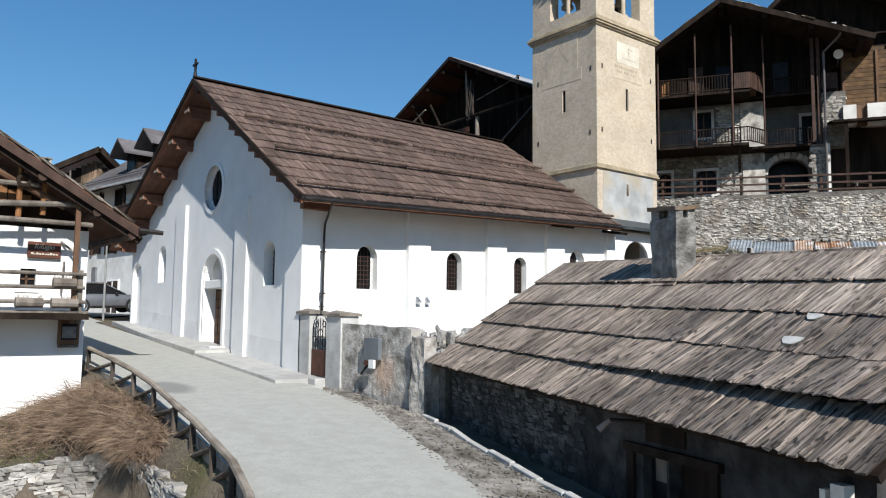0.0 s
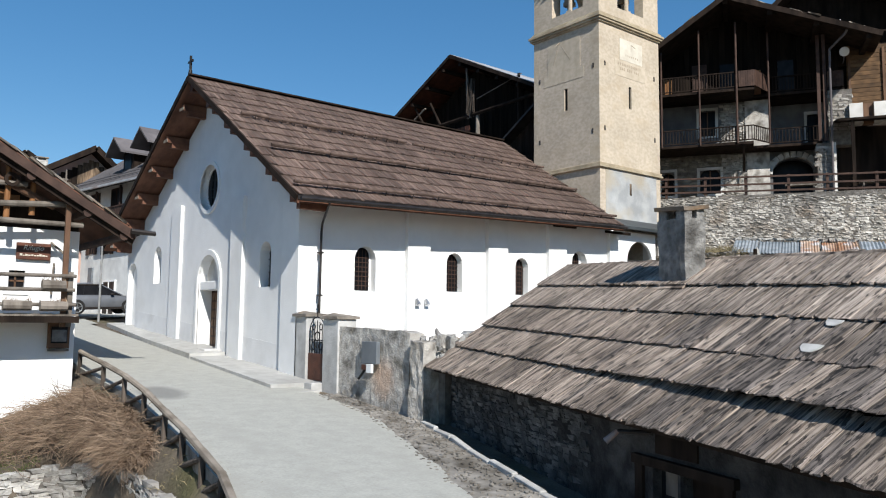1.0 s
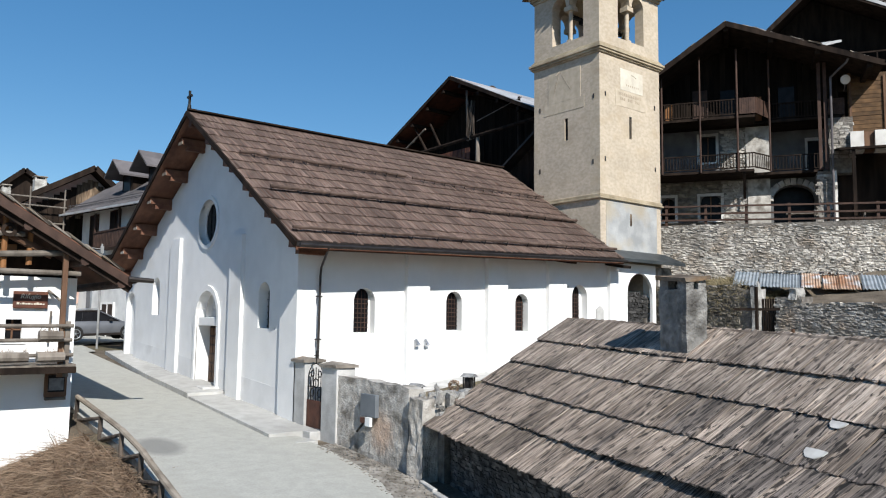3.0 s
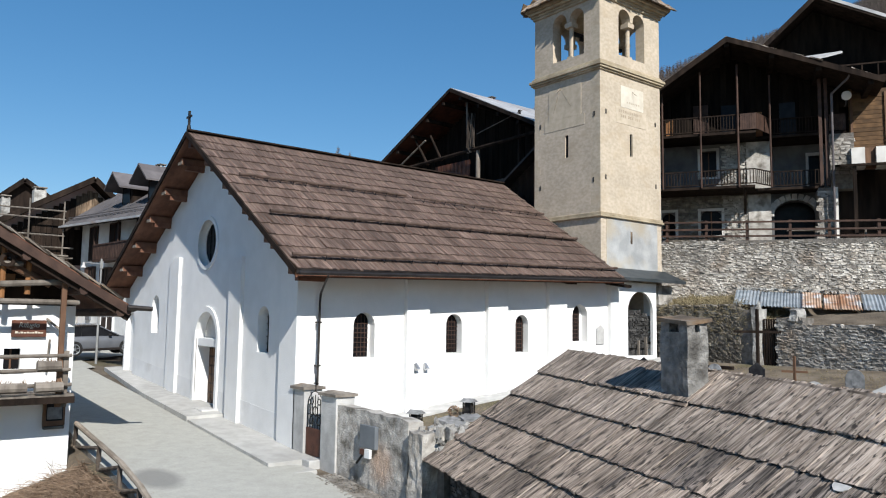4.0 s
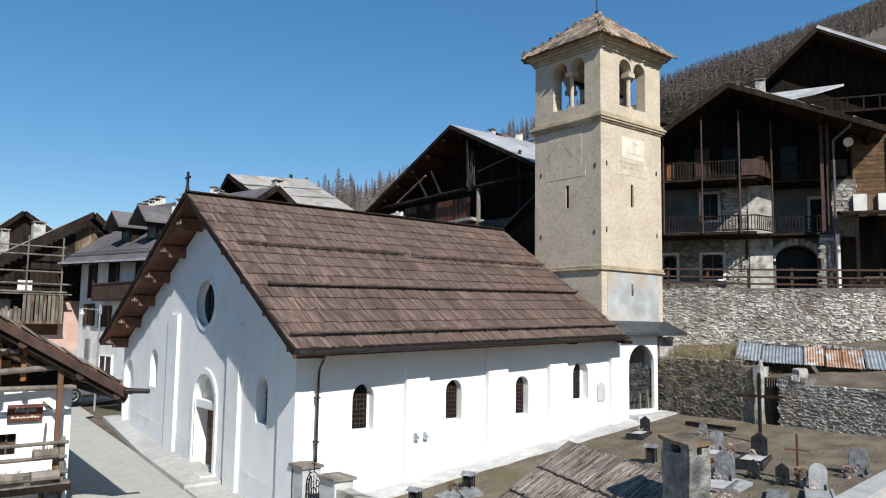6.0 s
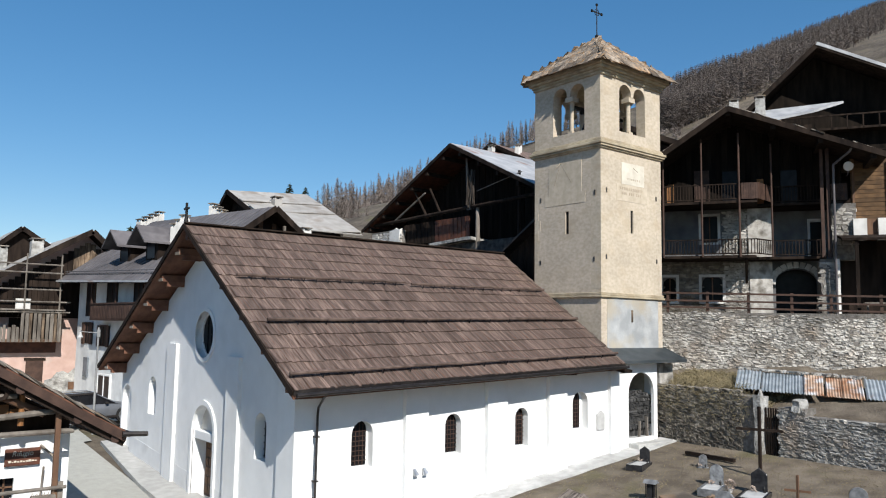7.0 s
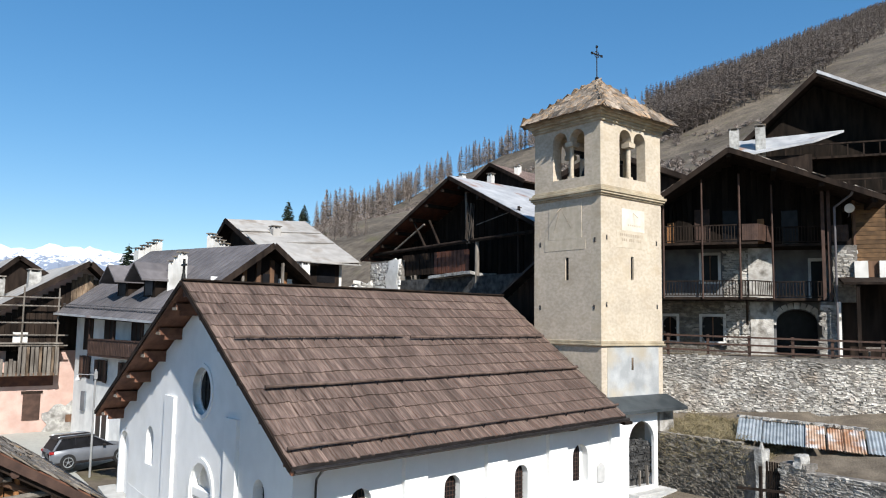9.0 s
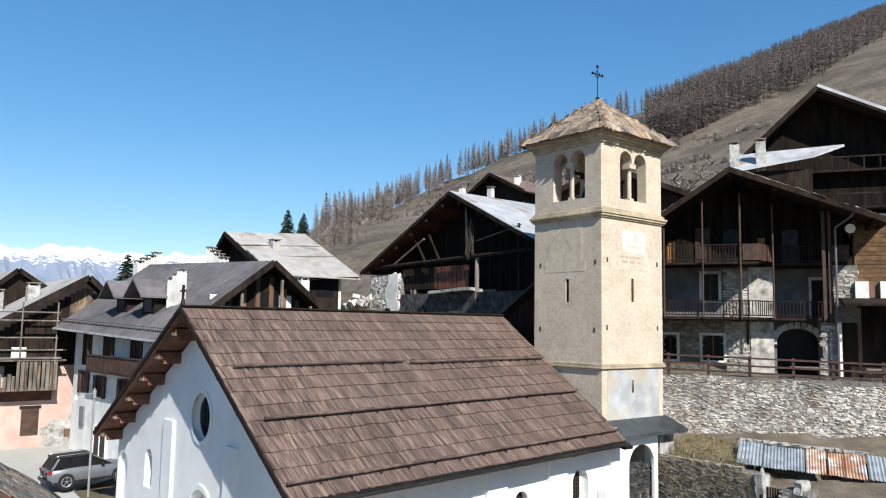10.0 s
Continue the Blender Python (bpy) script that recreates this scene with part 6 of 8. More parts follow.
for u0, u1, z0, z1, mt in ((7.3, 7.62, 12.8, 13.9, ORANGE_WOOD), (11.45, 11.75, 12.75, 13.95, ORANGE_WOOD), (8.6, 9.3, 12.75, 14.5, DARK_BROWN), (9.9, 10.6, 12.75, 14.4, GLASS_AND_SHADE), (12.5, 13.2, 12.75, 14.3, GLASS_AND_SHADE)):
    chm(boxes((u0, u1, 0.66, 0.73, z0, z1)), "panel", mt, chalet)


def balcony(parent, name, path, z, h, step, material, slab=0.12, rail=0.05):
    """Slab edge, rails and every baluster along a path of (u, d) corners."""
    b = thing_part = part(name, boxes(*[(min(p[0], q[0]), max(p[0], q[0]), max(p[1], q[1]), 2.6, z - slab, z) for p, q in zip(path, path[1:])]), material, parent, m=CH)
    for p, q in zip(path, path[1:]):
        p_, q_ = Vector((p[0], p[1], 0)), Vector((q[0], q[1], 0))
        for zz in (z + 0.08, z + h):
            bm_ = bmesh.new()
            beam(bm_, CH @ (p_ + Vector((0, 0, zz))), CH @ (q_ + Vector((0, 0, zz))), rail, rail)
            part("rail", bm_, material, b)
        n_ = max(1, int((q_ - p_).length / step))
        for i in range(n_):
            c_ = p_.lerp(q_, (i + 0.5) / n_)
            part("baluster", boxes((c_.x - 0.02, c_.x + 0.02, c_.y - 0.015, c_.y + 0.015, z + 0.08, z + h)), material, b, m=CH)
    return b


balcony(chalet, "lower_balcony", [(5.6, -0.8), (11.34, -0.8), (12.1, 0.3), (14.3, 0.3)], 10.18, 0.74, 0.14, DARK_WOOD)
balcony(chalet, "upper_balcony", [(5.6, -0.8), (11.42, -0.8), (12.08, 0.6), (15.3, 0.6)], 12.74, 0.78, 0.13, DARK_WOOD)
for a, b in (((10.75, -0.84), (11.46, -0.84)), ((11.46, -0.84), (12.1, 0.56)), ((14.6, 0.56), (15.3, 0.56))):
    n = 7
    for i in range(n):
        bm = bmesh.new()
        p, q = Vector((*a, 0)).lerp(Vector((*b, 0)), i / n), Vector((*a, 0)).lerp(Vector((*b, 0)), (i + 0.92) / n)
        beam(bm, CH @ (p + Vector((0, 0, 13.16))), CH @ (q + Vector((0, 0, 13.16))), 0.03, 0.76)
        part("parapet_board", bm, DARK_BROWN, chalet)
for u, z1, r_ in ((7.25, 15.0, 0.05), (9.0, 15.7, 0.045), (10.65, 15.9, 0.05), (12.05, 15.4, 0.045)):
    bm = bmesh.new()
    rod(bm, (u, -0.86 if u < 12 else -0.36, 10.1), (u, -0.86 if u < 12 else -0.36, z1), r_)
    chm(bm, "balcony_pole", DARK_BROWN, chalet)
for u in (14.15, 14.4):
    chm(boxes((u - 0.07, u + 0.07, -0.42, -0.28, 10.05, 15.0)), "timber_post", DARK_BROWN, chalet)
bm = bmesh.new()
beam(bm, (10.9, -0.7, 10.05), (10.9, 0.1, 8.95), 0.12, 0.12)
chm(bm, "brace", DARK_WOOD, chalet)
bm = tube([(15.25, -1.5, 14.72), (15.2, -1.4, 14.6), (14.62, -0.6, 14.2), (14.6, -0.55, 7.5)], 0.05)
chm(bm, "downpipe", GREY_SHEET, chalet)
# right wing: boarded wall, plaster piers, dark lean-to
z = 11.85
rw = random.Random(64)
while z < 15.15:
    u1 = min(19.9, 15.4 + (15.25 - z) / 0.42)
    chm(boxes((15.45, u1, 0.70 + rw.uniform(0, 0.02), 0.82, z, z + 0.185)), "wing_board", WING_WOOD, chalet)
    z += 0.2
chm(boxes((15.44, 19.8, 0.83, 0.86, 11.85, 13.4)), "wing_lining", DARK_WOOD, chalet)
for u in (15.5, 16.9, 17.85):
    chm(boxes((u, u + 0.1, 0.62, 0.70, 11.85, 15.1 - 0.42 * (u - 15.4))), "wing_post", BROWN_WOOD, chalet)
stones(chalet, CH @ Matrix.Translation((14.65, 0.5, 10.7)) @ Matrix.Scale(-1, 4, (0, 1, 0)), 0.9, 1.7, STONE, 20, seed=54)
chm(boxes((14.6, 15.6, 0.5, 1.4, 10.0, 12.6)), "wing_stone", MORTAR, chalet)
for a, b in ((15.45, 16.0), (16.45, 19.5)):
    chm(boxes((a, b, 0.3, 0.9, 10.9, 11.85)), "wing_pier", OLD_WHITE, chalet)
chm(boxes((16.0, 16.45, 0.5, 0.9, 10.9, 11.85)), "wing_post", BROWN_WOOD, chalet)
bm = bmesh.new()
beam(bm, (17.2, -1.3, 10.75), (17.2, 0.6, 11.1), 4.8, 0.1)
chm(bm, "lean_to_roof", DARK_WOOD, chalet)
chm(boxes((15.0, 19.6, 1.2, 1.3, 7.0, 10.9)), "lean_to_back", DARK_WOOD, chalet)
for u in (15.3, 17.3, 19.3):
    chm(boxes((u, u + 0.14, -1.2, -1.06, 7.0, 10.75)), "lean_to_post", DARK_WOOD, chalet)
# added dark backing sheet closes the unseen inside of the chalet
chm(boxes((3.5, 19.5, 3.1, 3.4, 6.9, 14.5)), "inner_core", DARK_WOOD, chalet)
# roof
AP = Vector((10.24, -1.7, 16.98))
bm = bmesh.new()
for e in (Vector((4.2, -1.7, 12.9)), Vector((16.6, -1.7, 14.4))):
    up = [bm.verts.new(v) for v in (AP, AP + Vector((0, 11, 0)), e + Vector((0, 11, 0)), e)]
    dn = [bm.verts.new(v.co - Vector((0, 0, 0.16))) for v in up]
    bm.faces.new(up)
    bm.faces.new(dn[::-1])
    for i in range(4):
        bm.faces.new((up[i], up[(i + 1) % 4], dn[(i + 1) % 4], dn[i]))
croof = chm(bm, "roof", DARK_WOOD, chalet, "stone slab roof over dark boards")
lib2 = [stone_mesh(400 + i, 0.12) for i in range(5)]
for me in lib2:
    me.materials.append(SLATE)
rr = random.Random(18)
sv, sf = [], []
for e in (Vector((4.2, -1.7, 12.9)), Vector((16.6, -1.7, 14.4))):
    dn = (e - AP)
    L = dn.length
    dn.normalize()
    nrm = dn.cross(Vector((0, 1, 0))).normalized()
    nrm = nrm if nrm.z > 0 else -nrm
    for j in range(int(L / 0.42)):
        for i in range(20):
            c = AP + dn * (0.25 + j * 0.42) + Vector((0, 0.36 + i * 0.55 + rr.uniform(-0.06, 0.06), 0)) + nrm * 0.035
            m_ = Matrix((Vector((0, 1, 0)), dn, nrm)).transposed().to_4x4()
            m_.translation = c
            m_ = CH @ m_ @ pose(0, 0, 0, rr.uniform(-4, -1.5), 0, rr.uniform(-6, 6)) @ Matrix.Diagonal((rr.uniform(0.5, 0.75), 0.58, 0.035, 1))
            me = lib2[rr.randrange(5)]
            base = len(sv)
            sv += [m_ @ v.co for v in me.vertices]
            sf += [[base + q for q in p.vertices] for p in me.polygons]
tagged(raw("slabbing", sv, sf, SLATE, croof), kind="stuff")
for e in (Vector((4.2, -1.7, 12.9)), Vector((16.6, -1.7, 14.4))):
    bm = bmesh.new()
    beam(bm, CH @ (AP + Vector((0, -0.02, -0.1))), CH @ (e + Vector((0, -0.02, -0.1))), 0.06, 0.24)
    part("verge_board", bm, DARK_WOOD, croof)
for f in (0.0, 0.3, 0.6, 0.92):
    p = AP.lerp(Vector((16.6, -1.7, 14.4)), f) + Vector((0, 0.1, -0.3))
    bm = bmesh.new()
    beam(bm, CH @ p, CH @ (p + Vector((0, 3, 0))), 0.22, 0.22)
    part("purlin", bm, DARK_WOOD, croof)
dish = thing("satellite_dish", "white satellite dish on the chalet corner", "satellite dish", loc=(23.2, -3.9, 14.1))
bm = bmesh.new()
bmesh.ops.create_uvsphere(bm, u_segments=16, v_segments=8, radius=0.3)
for v in list(bm.verts):
    if v.co.z > -0.14:
        bm.verts.remove(v)
bm.transform(CH @ Matrix.Translation((15.3, 0.1, 14.25)) @ Matrix.Rotation(radians(-70), 4, "X") @ Matrix.Scale(0.5, 4, (0, 0, 1)))
bmesh.ops.solidify(bm, geom=bm.faces[:], thickness=0.015)
part("reflector", bm, WHITE_PAINT, dish)
chm(tube([(15.3, 0.1, 14.1), (15.3, 0.35, 13.9), (15.3, 0.7, 13.9)], 0.025), "arm", GREY_SHEET, dish)
for u0, u1, lab in ((12.6, 13.9, "grey weathered wooden bench on the terrace"), (15.6, 17.6, "pale weathered wooden bench on the terrace")):
    bench = thing("bench", lab, "bench", "terrace benches", loc=CH @ Vector(((u0 + u1) / 2, -0.9, 7.5)))
    chm(boxes((u0, u1, -1.1, -0.7, 7.95, 8.02)), "seat", GREY_WOOD, bench)
    for u in (u0 + 0.1, u1 - 0.16):
        chm(boxes((u, u + 0.06, -1.08, -0.72, 7.5, 7.95)), "leg", GREY_WOOD, bench)


# ---- other houses ----
def house(name, label, m, wl, wr, length, z0, zr, sl, sr, roof_mat, wall_mat, over=0.8, rise=0.0, gable_mat=None, thick=0.2, loc=None, back=1.0):
    """Gabled house. Local x across the gable with the ridge at 0, y along the ridge, wl and wr to the wall lines."""
    h = thing(name, label, "house", loc=loc or m.translation)
    zl, zrr = zr - sl * wl - 0.3, zr - sr * wr - 0.3
    b = bmesh.new()
    plate(b, [(-wl, z0), (wr, z0), (wr, zrr), (0, zr - 0.3), (-wl, zl)], [], lambda u, v, w: (u, w, v), 0.0, 0.4)
    part("front_wall", b, gable_mat or wall_mat, h, m=m)
    b = bmesh.new()
    plate(b, [(-wl, z0), (wr, z0), (wr, zrr), (0, zr - 0.3), (-wl, zl)], [], lambda u, v, w: (u, w, v + rise * length), length - 0.4, length)
    part("back_wall", b, wall_mat, h, m=m)
    part("side_wall", boxes((-wl, -wl + 0.4, 0.4, length - 0.4, z0, zl)), wall_mat, h, m=m)
    part("side_wall", boxes((wr - 0.4, wr, 0.4, length - 0.4, z0, zrr)), wall_mat, h, m=m)
    b = bmesh.new()
    for s_, w_, sl_ in ((-1, wl + over, sl), (1, wr + over, sr)):
        a0, a1 = Vector((0, -over, zr - rise * over)), Vector((0, length + over * back, zr + rise * (length + over)))
        e1, e0 = a1 + Vector((s_ * w_, 0, -sl_ * w_)), a0 + Vector((s_ * w_, 0, -sl_ * w_))
        up = [b.verts.new(v) for v in (a0, a1, e1, e0)]
        dn = [b.verts.new(v.co - Vector((0, 0, 0.06))) for v in up]
        b.faces.new(up)
        b.faces.new(dn[::-1])
        for i in range(4):
            b.faces.new((up[i], up[(i + 1) % 4], dn[(i + 1) % 4], dn[i]))
    rf = part("roof", b, roof_mat, h, m=m)
    b = bmesh.new()
    for s_, w_, sl_ in ((-1, wl + over - 0.04, sl), (1, wr + over - 0.04, sr)):
        a0, a1 = Vector((0, -over + 0.03, zr - rise * over - 0.063)), Vector((0, length + over * back - 0.03, zr + rise * (length + over) - 0.063))
        e1, e0 = a1 + Vector((s_ * w_, 0, -sl_ * w_)), a0 + Vector((s_ * w_, 0, -sl_ * w_))
        up = [b.verts.new(v) for v in (a0, a1, e1, e0)]
        dn = [b.verts.new(v.co - Vector((0, 0, thick - 0.06))) for v in up]
        b.faces.new(up)
        b.faces.new(dn[::-1])
        for i in range(4):
            b.faces.new((up[i], up[(i + 1) % 4], dn[(i + 1) % 4], dn[i]))
    part("soffit", b, DARK_WOOD, rf, m=m)
    for s_, w_, sl_ in ((-1, wl + over, sl), (1, wr + over, sr)):
        b = bmesh.new()
        beam(b, (0, -over - 0.03, zr - 0.1 - rise * over), (s_ * w_, -over - 0.03, zr - 0.1 - sl_ * w_ - rise * over), 0.05, thick + 0.1)
        part("verge_board", b, DARK_WOOD, rf, m=m)
    return h, rf


def seams(rf, m, side, w, slope, zr, y0, y1, step, material, rise=0.0):
    """Standing seams of a sheet roof."""
    b = bmesh.new()
    y = y0
    while y < y1:
        z = zr + rise * y
        beam(b, (side * 0.05, y, z + 0.01 - 0.05 * slope), (side * w, y, z + 0.01 - slope * w), 0.028, 0.05)
        y += step
    part("seam", b, material, rf, m=m)


def chimney(name, label, x, y, z0, z1, w, d, pots=1, turn=0, material=None):
    """A plastered chimney with a slab cap on small blocks, stepped where it has several flues."""
    c = thing(name, label, "chimney", "village chimneys", loc=(x, y, z0))
    m = pose(x, y, 0, 0, 0, turn)
    for i in range(pots):
        dz = -0.22 * i
        x0 = -w / 2 * pots + i * w
        part("shaft", boxes((x0 + 0.004, x0 + w - 0.004, -d / 2, d / 2, z0, z1 + dz)), material or OLD_WHITE, c, m=m)
        for q in ((x0 + 0.03, -d / 2 + 0.03), (x0 + w - 0.11, -d / 2 + 0.03), (x0 + 0.03, d / 2 - 0.11), (x0 + w - 0.11, d / 2 - 0.11)):
            part("cap_block", boxes((q[0], q[0] + 0.08, q[1], q[1] + 0.08, z1 + dz, z1 + dz + 0.14)), material or OLD_WHITE, c, m=m)
        part("cap", boxes((x0 - 0.04, x0 + w + 0.04, -d / 2 - 0.05, d / 2 + 0.05, z1 + dz + 0.14, z1 + dz + 0.2)), SLATE, c, m=m)


# barn behind the church
barn = thing("barn", "large dark timber barn with bright sheet roof and open gable", "barn", loc=(16, 14.5, 9))
BA, BLq, BRq = Vector((15.2, 14.53, 17.35)), Vector((15.2, 23.7, 13.05)), Vector((15.2, 5.0, 12.7))
bm = bmesh.new()
up = [bm.verts.new(v) for v in (BA, BA + Vector((11, 0, 0)), BRq + Vector((11, 0, 0)), BRq)]
dn = [bm.verts.new(v.co - Vector((0, 0, 0.12))) for v in up]
bm.faces.new(up)
bm.faces.new(dn[::-1])
for i in range(4):
    bm.faces.new((up[i], up[(i + 1) % 4], dn[(i + 1) % 4], dn[i]))
broof = part("south_roof", bm, BRIGHT_SHEET, barn, "bright worn zinc sheet roof")
bm = bmesh.new()
up = [bm.verts.new(v) for v in (BA, BA + Vector((11, 0, 0)), BLq + Vector((11, 0, 0)), BLq)]
dn = [bm.verts.new(v.co - Vector((0, 0, 0.18))) for v in up]
bm.faces.new(up)
bm.faces.new(dn[::-1])
for i in range(4):
    bm.faces.new((up[i], up[(i + 1) % 4], dn[(i + 1) % 4], dn[i]))
part("north_roof", bm, RED_WOOD, barn)
for e in (BLq, BRq):
    bm = bmesh.new()
    beam(bm, BA + Vector((-0.03, 0, -0.14)), e + Vector((-0.03, 0, -0.14)), 0.07, 0.2)
    part("verge_board", bm, DARK_WOOD, barn)
for i in range(6):
    for e in (BLq, BRq):
        p = BA.lerp(e, (i + 0.5) / 6) + Vector((0.05, 0, -0.42))
        bm = bmesh.new()
        beam(bm, p, p + Vector((2.2, 0, 0)), 0.2, 0.2)
        part("purlin", bm, DARK_WOOD, barn)
u = 6.0
rb = random.Random(71)
while u < 22.8:
    wd = rb.uniform(0.22, 0.36)
    top = (17.0 - 0.469 * abs(u - 14.53) if u > 14.53 else 17.0 - 0.488 * abs(u - 14.53)) - 0.25
    part("wall_board", boxes((17.2 + rb.uniform(-0.03, 0.03), 17.35, u, u + wd - 0.02, 9.5, top)), SHADE_WOOD, barn)
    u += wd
# added dark sheet behind the boards as the barn's shaded inside
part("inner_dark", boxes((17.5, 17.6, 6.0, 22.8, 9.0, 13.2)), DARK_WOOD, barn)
for a, b, r_ in (((15.6, 22.8, 13.25), (15.6, 6.0, 13.6), 0.11), ((15.7, 17.2, 13.2), (15.7, 18.6, 15.1), 0.08), ((15.7, 15.9, 13.3), (15.7, 17.0, 15.0), 0.08), ((15.7, 21.0, 13.2), (15.7, 17.5, 14.8), 0.07),
                 ((15.6, 12.6, 14.3), (15.6, 9.0, 14.9), 0.03), ((15.7, 12.6, 10.8), (15.7, 12.6, 13.5), 0.14), ((15.7, 9.3, 10.2), (15.7, 9.3, 15.0), 0.09), ((15.6, 13.35, 13.3), (15.6, 13.5, 16.3), 0.07), ((15.55, 13.1, 13.3), (15.6, 13.05, 15.6), 0.06)):
    bm = bmesh.new()
    rod(bm, a, b, r_, r_ * 0.85)
    part("timber", bm, GREY_WOOD if r_ < 0.075 or r_ == 0.14 else DARK_WOOD, barn)
for i in range(18):
    y = 13.6 + i * 0.36
    part("rail_board", boxes((15.95, 16.0, y, y + 0.3, 11.75, 13.05)), RED_WOOD if i < 9 else DARK_WOOD, barn)
bm = bmesh.new()
r = random.Random(74)
for i in range(16):
    y, z0 = 13.05 + r.uniform(-0.3, 0.3), 13.5 + r.uniform(-0.3, 0.4)
    rod(bm, (15.5 + r.uniform(-0.1, 0.1), y, z0), (15.5 + r.uniform(-0.1, 0.1), y + r.uniform(-0.25, 0.25), z0 + r.uniform(0.7, 2.0)), r.uniform(0.025, 0.05), 0.02, n=5)
part("hanging_bundle", bm, OLD_PLANK, barn)
bm = boxes((15.2, 17.2, 12.6, 16.4, 11.45, 11.62))
bmesh.ops.subdivide_edges(bm, edges=bm.edges[:], cuts=5)
for v in bm.verts:
    v.co.z += 0.16 * noise.noise(v.co * 0.7) - 0.05 * (v.co.y - 16) * 0.3
part("ledge", bm, ROUGHCAST, barn)
part("stone_base", boxes((15.6, 17.2, 6.0, 19.8, 8.0, 11.45)), WALL_DARK, barn)
part("stone_corner", boxes((15.5, 17.4, 19.8, 23.0, 8.0, 12.75)), MORTAR, barn)
bm = boxes((15.46, 15.6, 19.7, 21.0, 9.5, 12.7))
bmesh.ops.subdivide_edges(bm, edges=bm.edges[:], cuts=4, use_grid_fill=True)
for v in bm.verts:
    v.co += Vector((0, noise.noise(v.co * 1.7) * 0.5, noise.noise(v.co * 1.9) * 0.3))
part("plaster_remnant", bm, OLD_WHITE, barn)
stones(barn, frame_m((15.5, 23.0, 9.6), (0, -1, 0), (-1, 0, 0)), 3.2, 3.1, PALE_STONE, 90, seed=72, deep=0.15, sw=(0.14, 0.4), sh=(0.08, 0.18))
r = random.Random(73)
vs, fs = [], []
for i in range(240):
    f = r.random() ** 0.7
    y, x = 22.6 + 4.2 * f + r.uniform(-0.3, 0.3), 15.4 + r.uniform(-0.9, 1.4)
    me = stone_lib(PALE_STONE)[i % 7]
    m_ = pose(x, y, 11.6 - 2.3 * f * r.uniform(0.8, 1.1) + r.uniform(-0.5, 0.1), r.uniform(-40, 40), r.uniform(-40, 40), r.uniform(0, 180)) @ Matrix.Diagonal((r.uniform(0.25, 0.7), r.uniform(0.2, 0.5), r.uniform(0.15, 0.4), 1))
    base = len(vs)
    vs += [m_ @ v.co for v in me.vertices]
    fs += [[base + q for q in p.vertices] for p in me.polygons]
tagged(raw("rubble", vs, fs, PALE_STONE, barn), kind="stuff")
part("broken_wall", boxes((15.5, 16.6, 23.0, 25.2, 8.0, 10.6)), ROUGHCAST, barn)
for y in (20.6, 17.2):
    part("small_window", boxes((15.44, 15.6, y, y + 0.5, 10.0, 10.6)), GLASS_AND_SHADE, barn)

# small dark gable leaning to the tower
lean = thing("timber_annex", "dark boarded annex gable beside the bell tower", "annex", loc=(12.4, 6, 8))
for i in range(14):
    y = 3.95 + i * 0.2
    part("board", boxes((12.3, 12.38, y, y + 0.185, 6.0, 11.55 - 0.62 * (y - 3.95))), DARK_WOOD, lean)
bm = bmesh.new()
beam(bm, (12.2, 3.9, 11.75), (12.2, 6.9, 9.9), 0.9, 0.1)
part("roof", bm, DARK_METAL, lean)

# grey sheet roofed house along the street
GM = frame_m((5.13, 17.5, 0), (0.995, 0.1, 0))
gh, grf = house("street_house", "white house with grey sheet roof, dormers and brown balcony", GM, 4.5, 4.5, 13.0, 1.0, 12.75, 0.73, 0.73, GREY_SHEET, LIMEWASH, 1.1, 0.03, DARK_WOOD, loc=(5, 24, 2), back=0.55)
seams(grf, GM, -1, 5.6, 0.73, 12.75, -1.0, 13.5, 0.55, SHEET_SEAM, 0.03)
for i in range(9):
    part("gable_board", boxes((-3.6 + i * 0.8, -3.35 + i * 0.8, -0.12, -0.02, 9.4, 12.3 - 0.73 * abs(-3.5 + i * 0.8))), BROWN_WOOD if i % 3 else ORANGE_WOOD, gh, m=GM)
part("gable_rail", boxes((-4.4, 4.4, -0.9, -0.84, 9.6, 10.3)), BROWN_WOOD, gh, m=GM)
for x in (-1.7, 0.6, 2.4):
    part("gable_post", boxes((x, x + 0.12, -0.95, -0.83, 9.6, 12.2 - 0.73 * abs(x))), GREY_WOOD, gh, m=GM)
part("gable_window", boxes((-2.9, -2.1, -0.06, 0.0, 9.9, 10.9)), WHITE_PAINT, gh, m=GM)
part("gable_window", boxes((1.0, 1.8, -0.06, 0.0, 9.9, 11.0)), WHITE_PAINT, gh, m=GM)
part("gable_opening", boxes((0.0, 0.9, -0.08, -0.03, 9.9, 11.2)), GLASS_AND_SHADE, gh, m=GM)
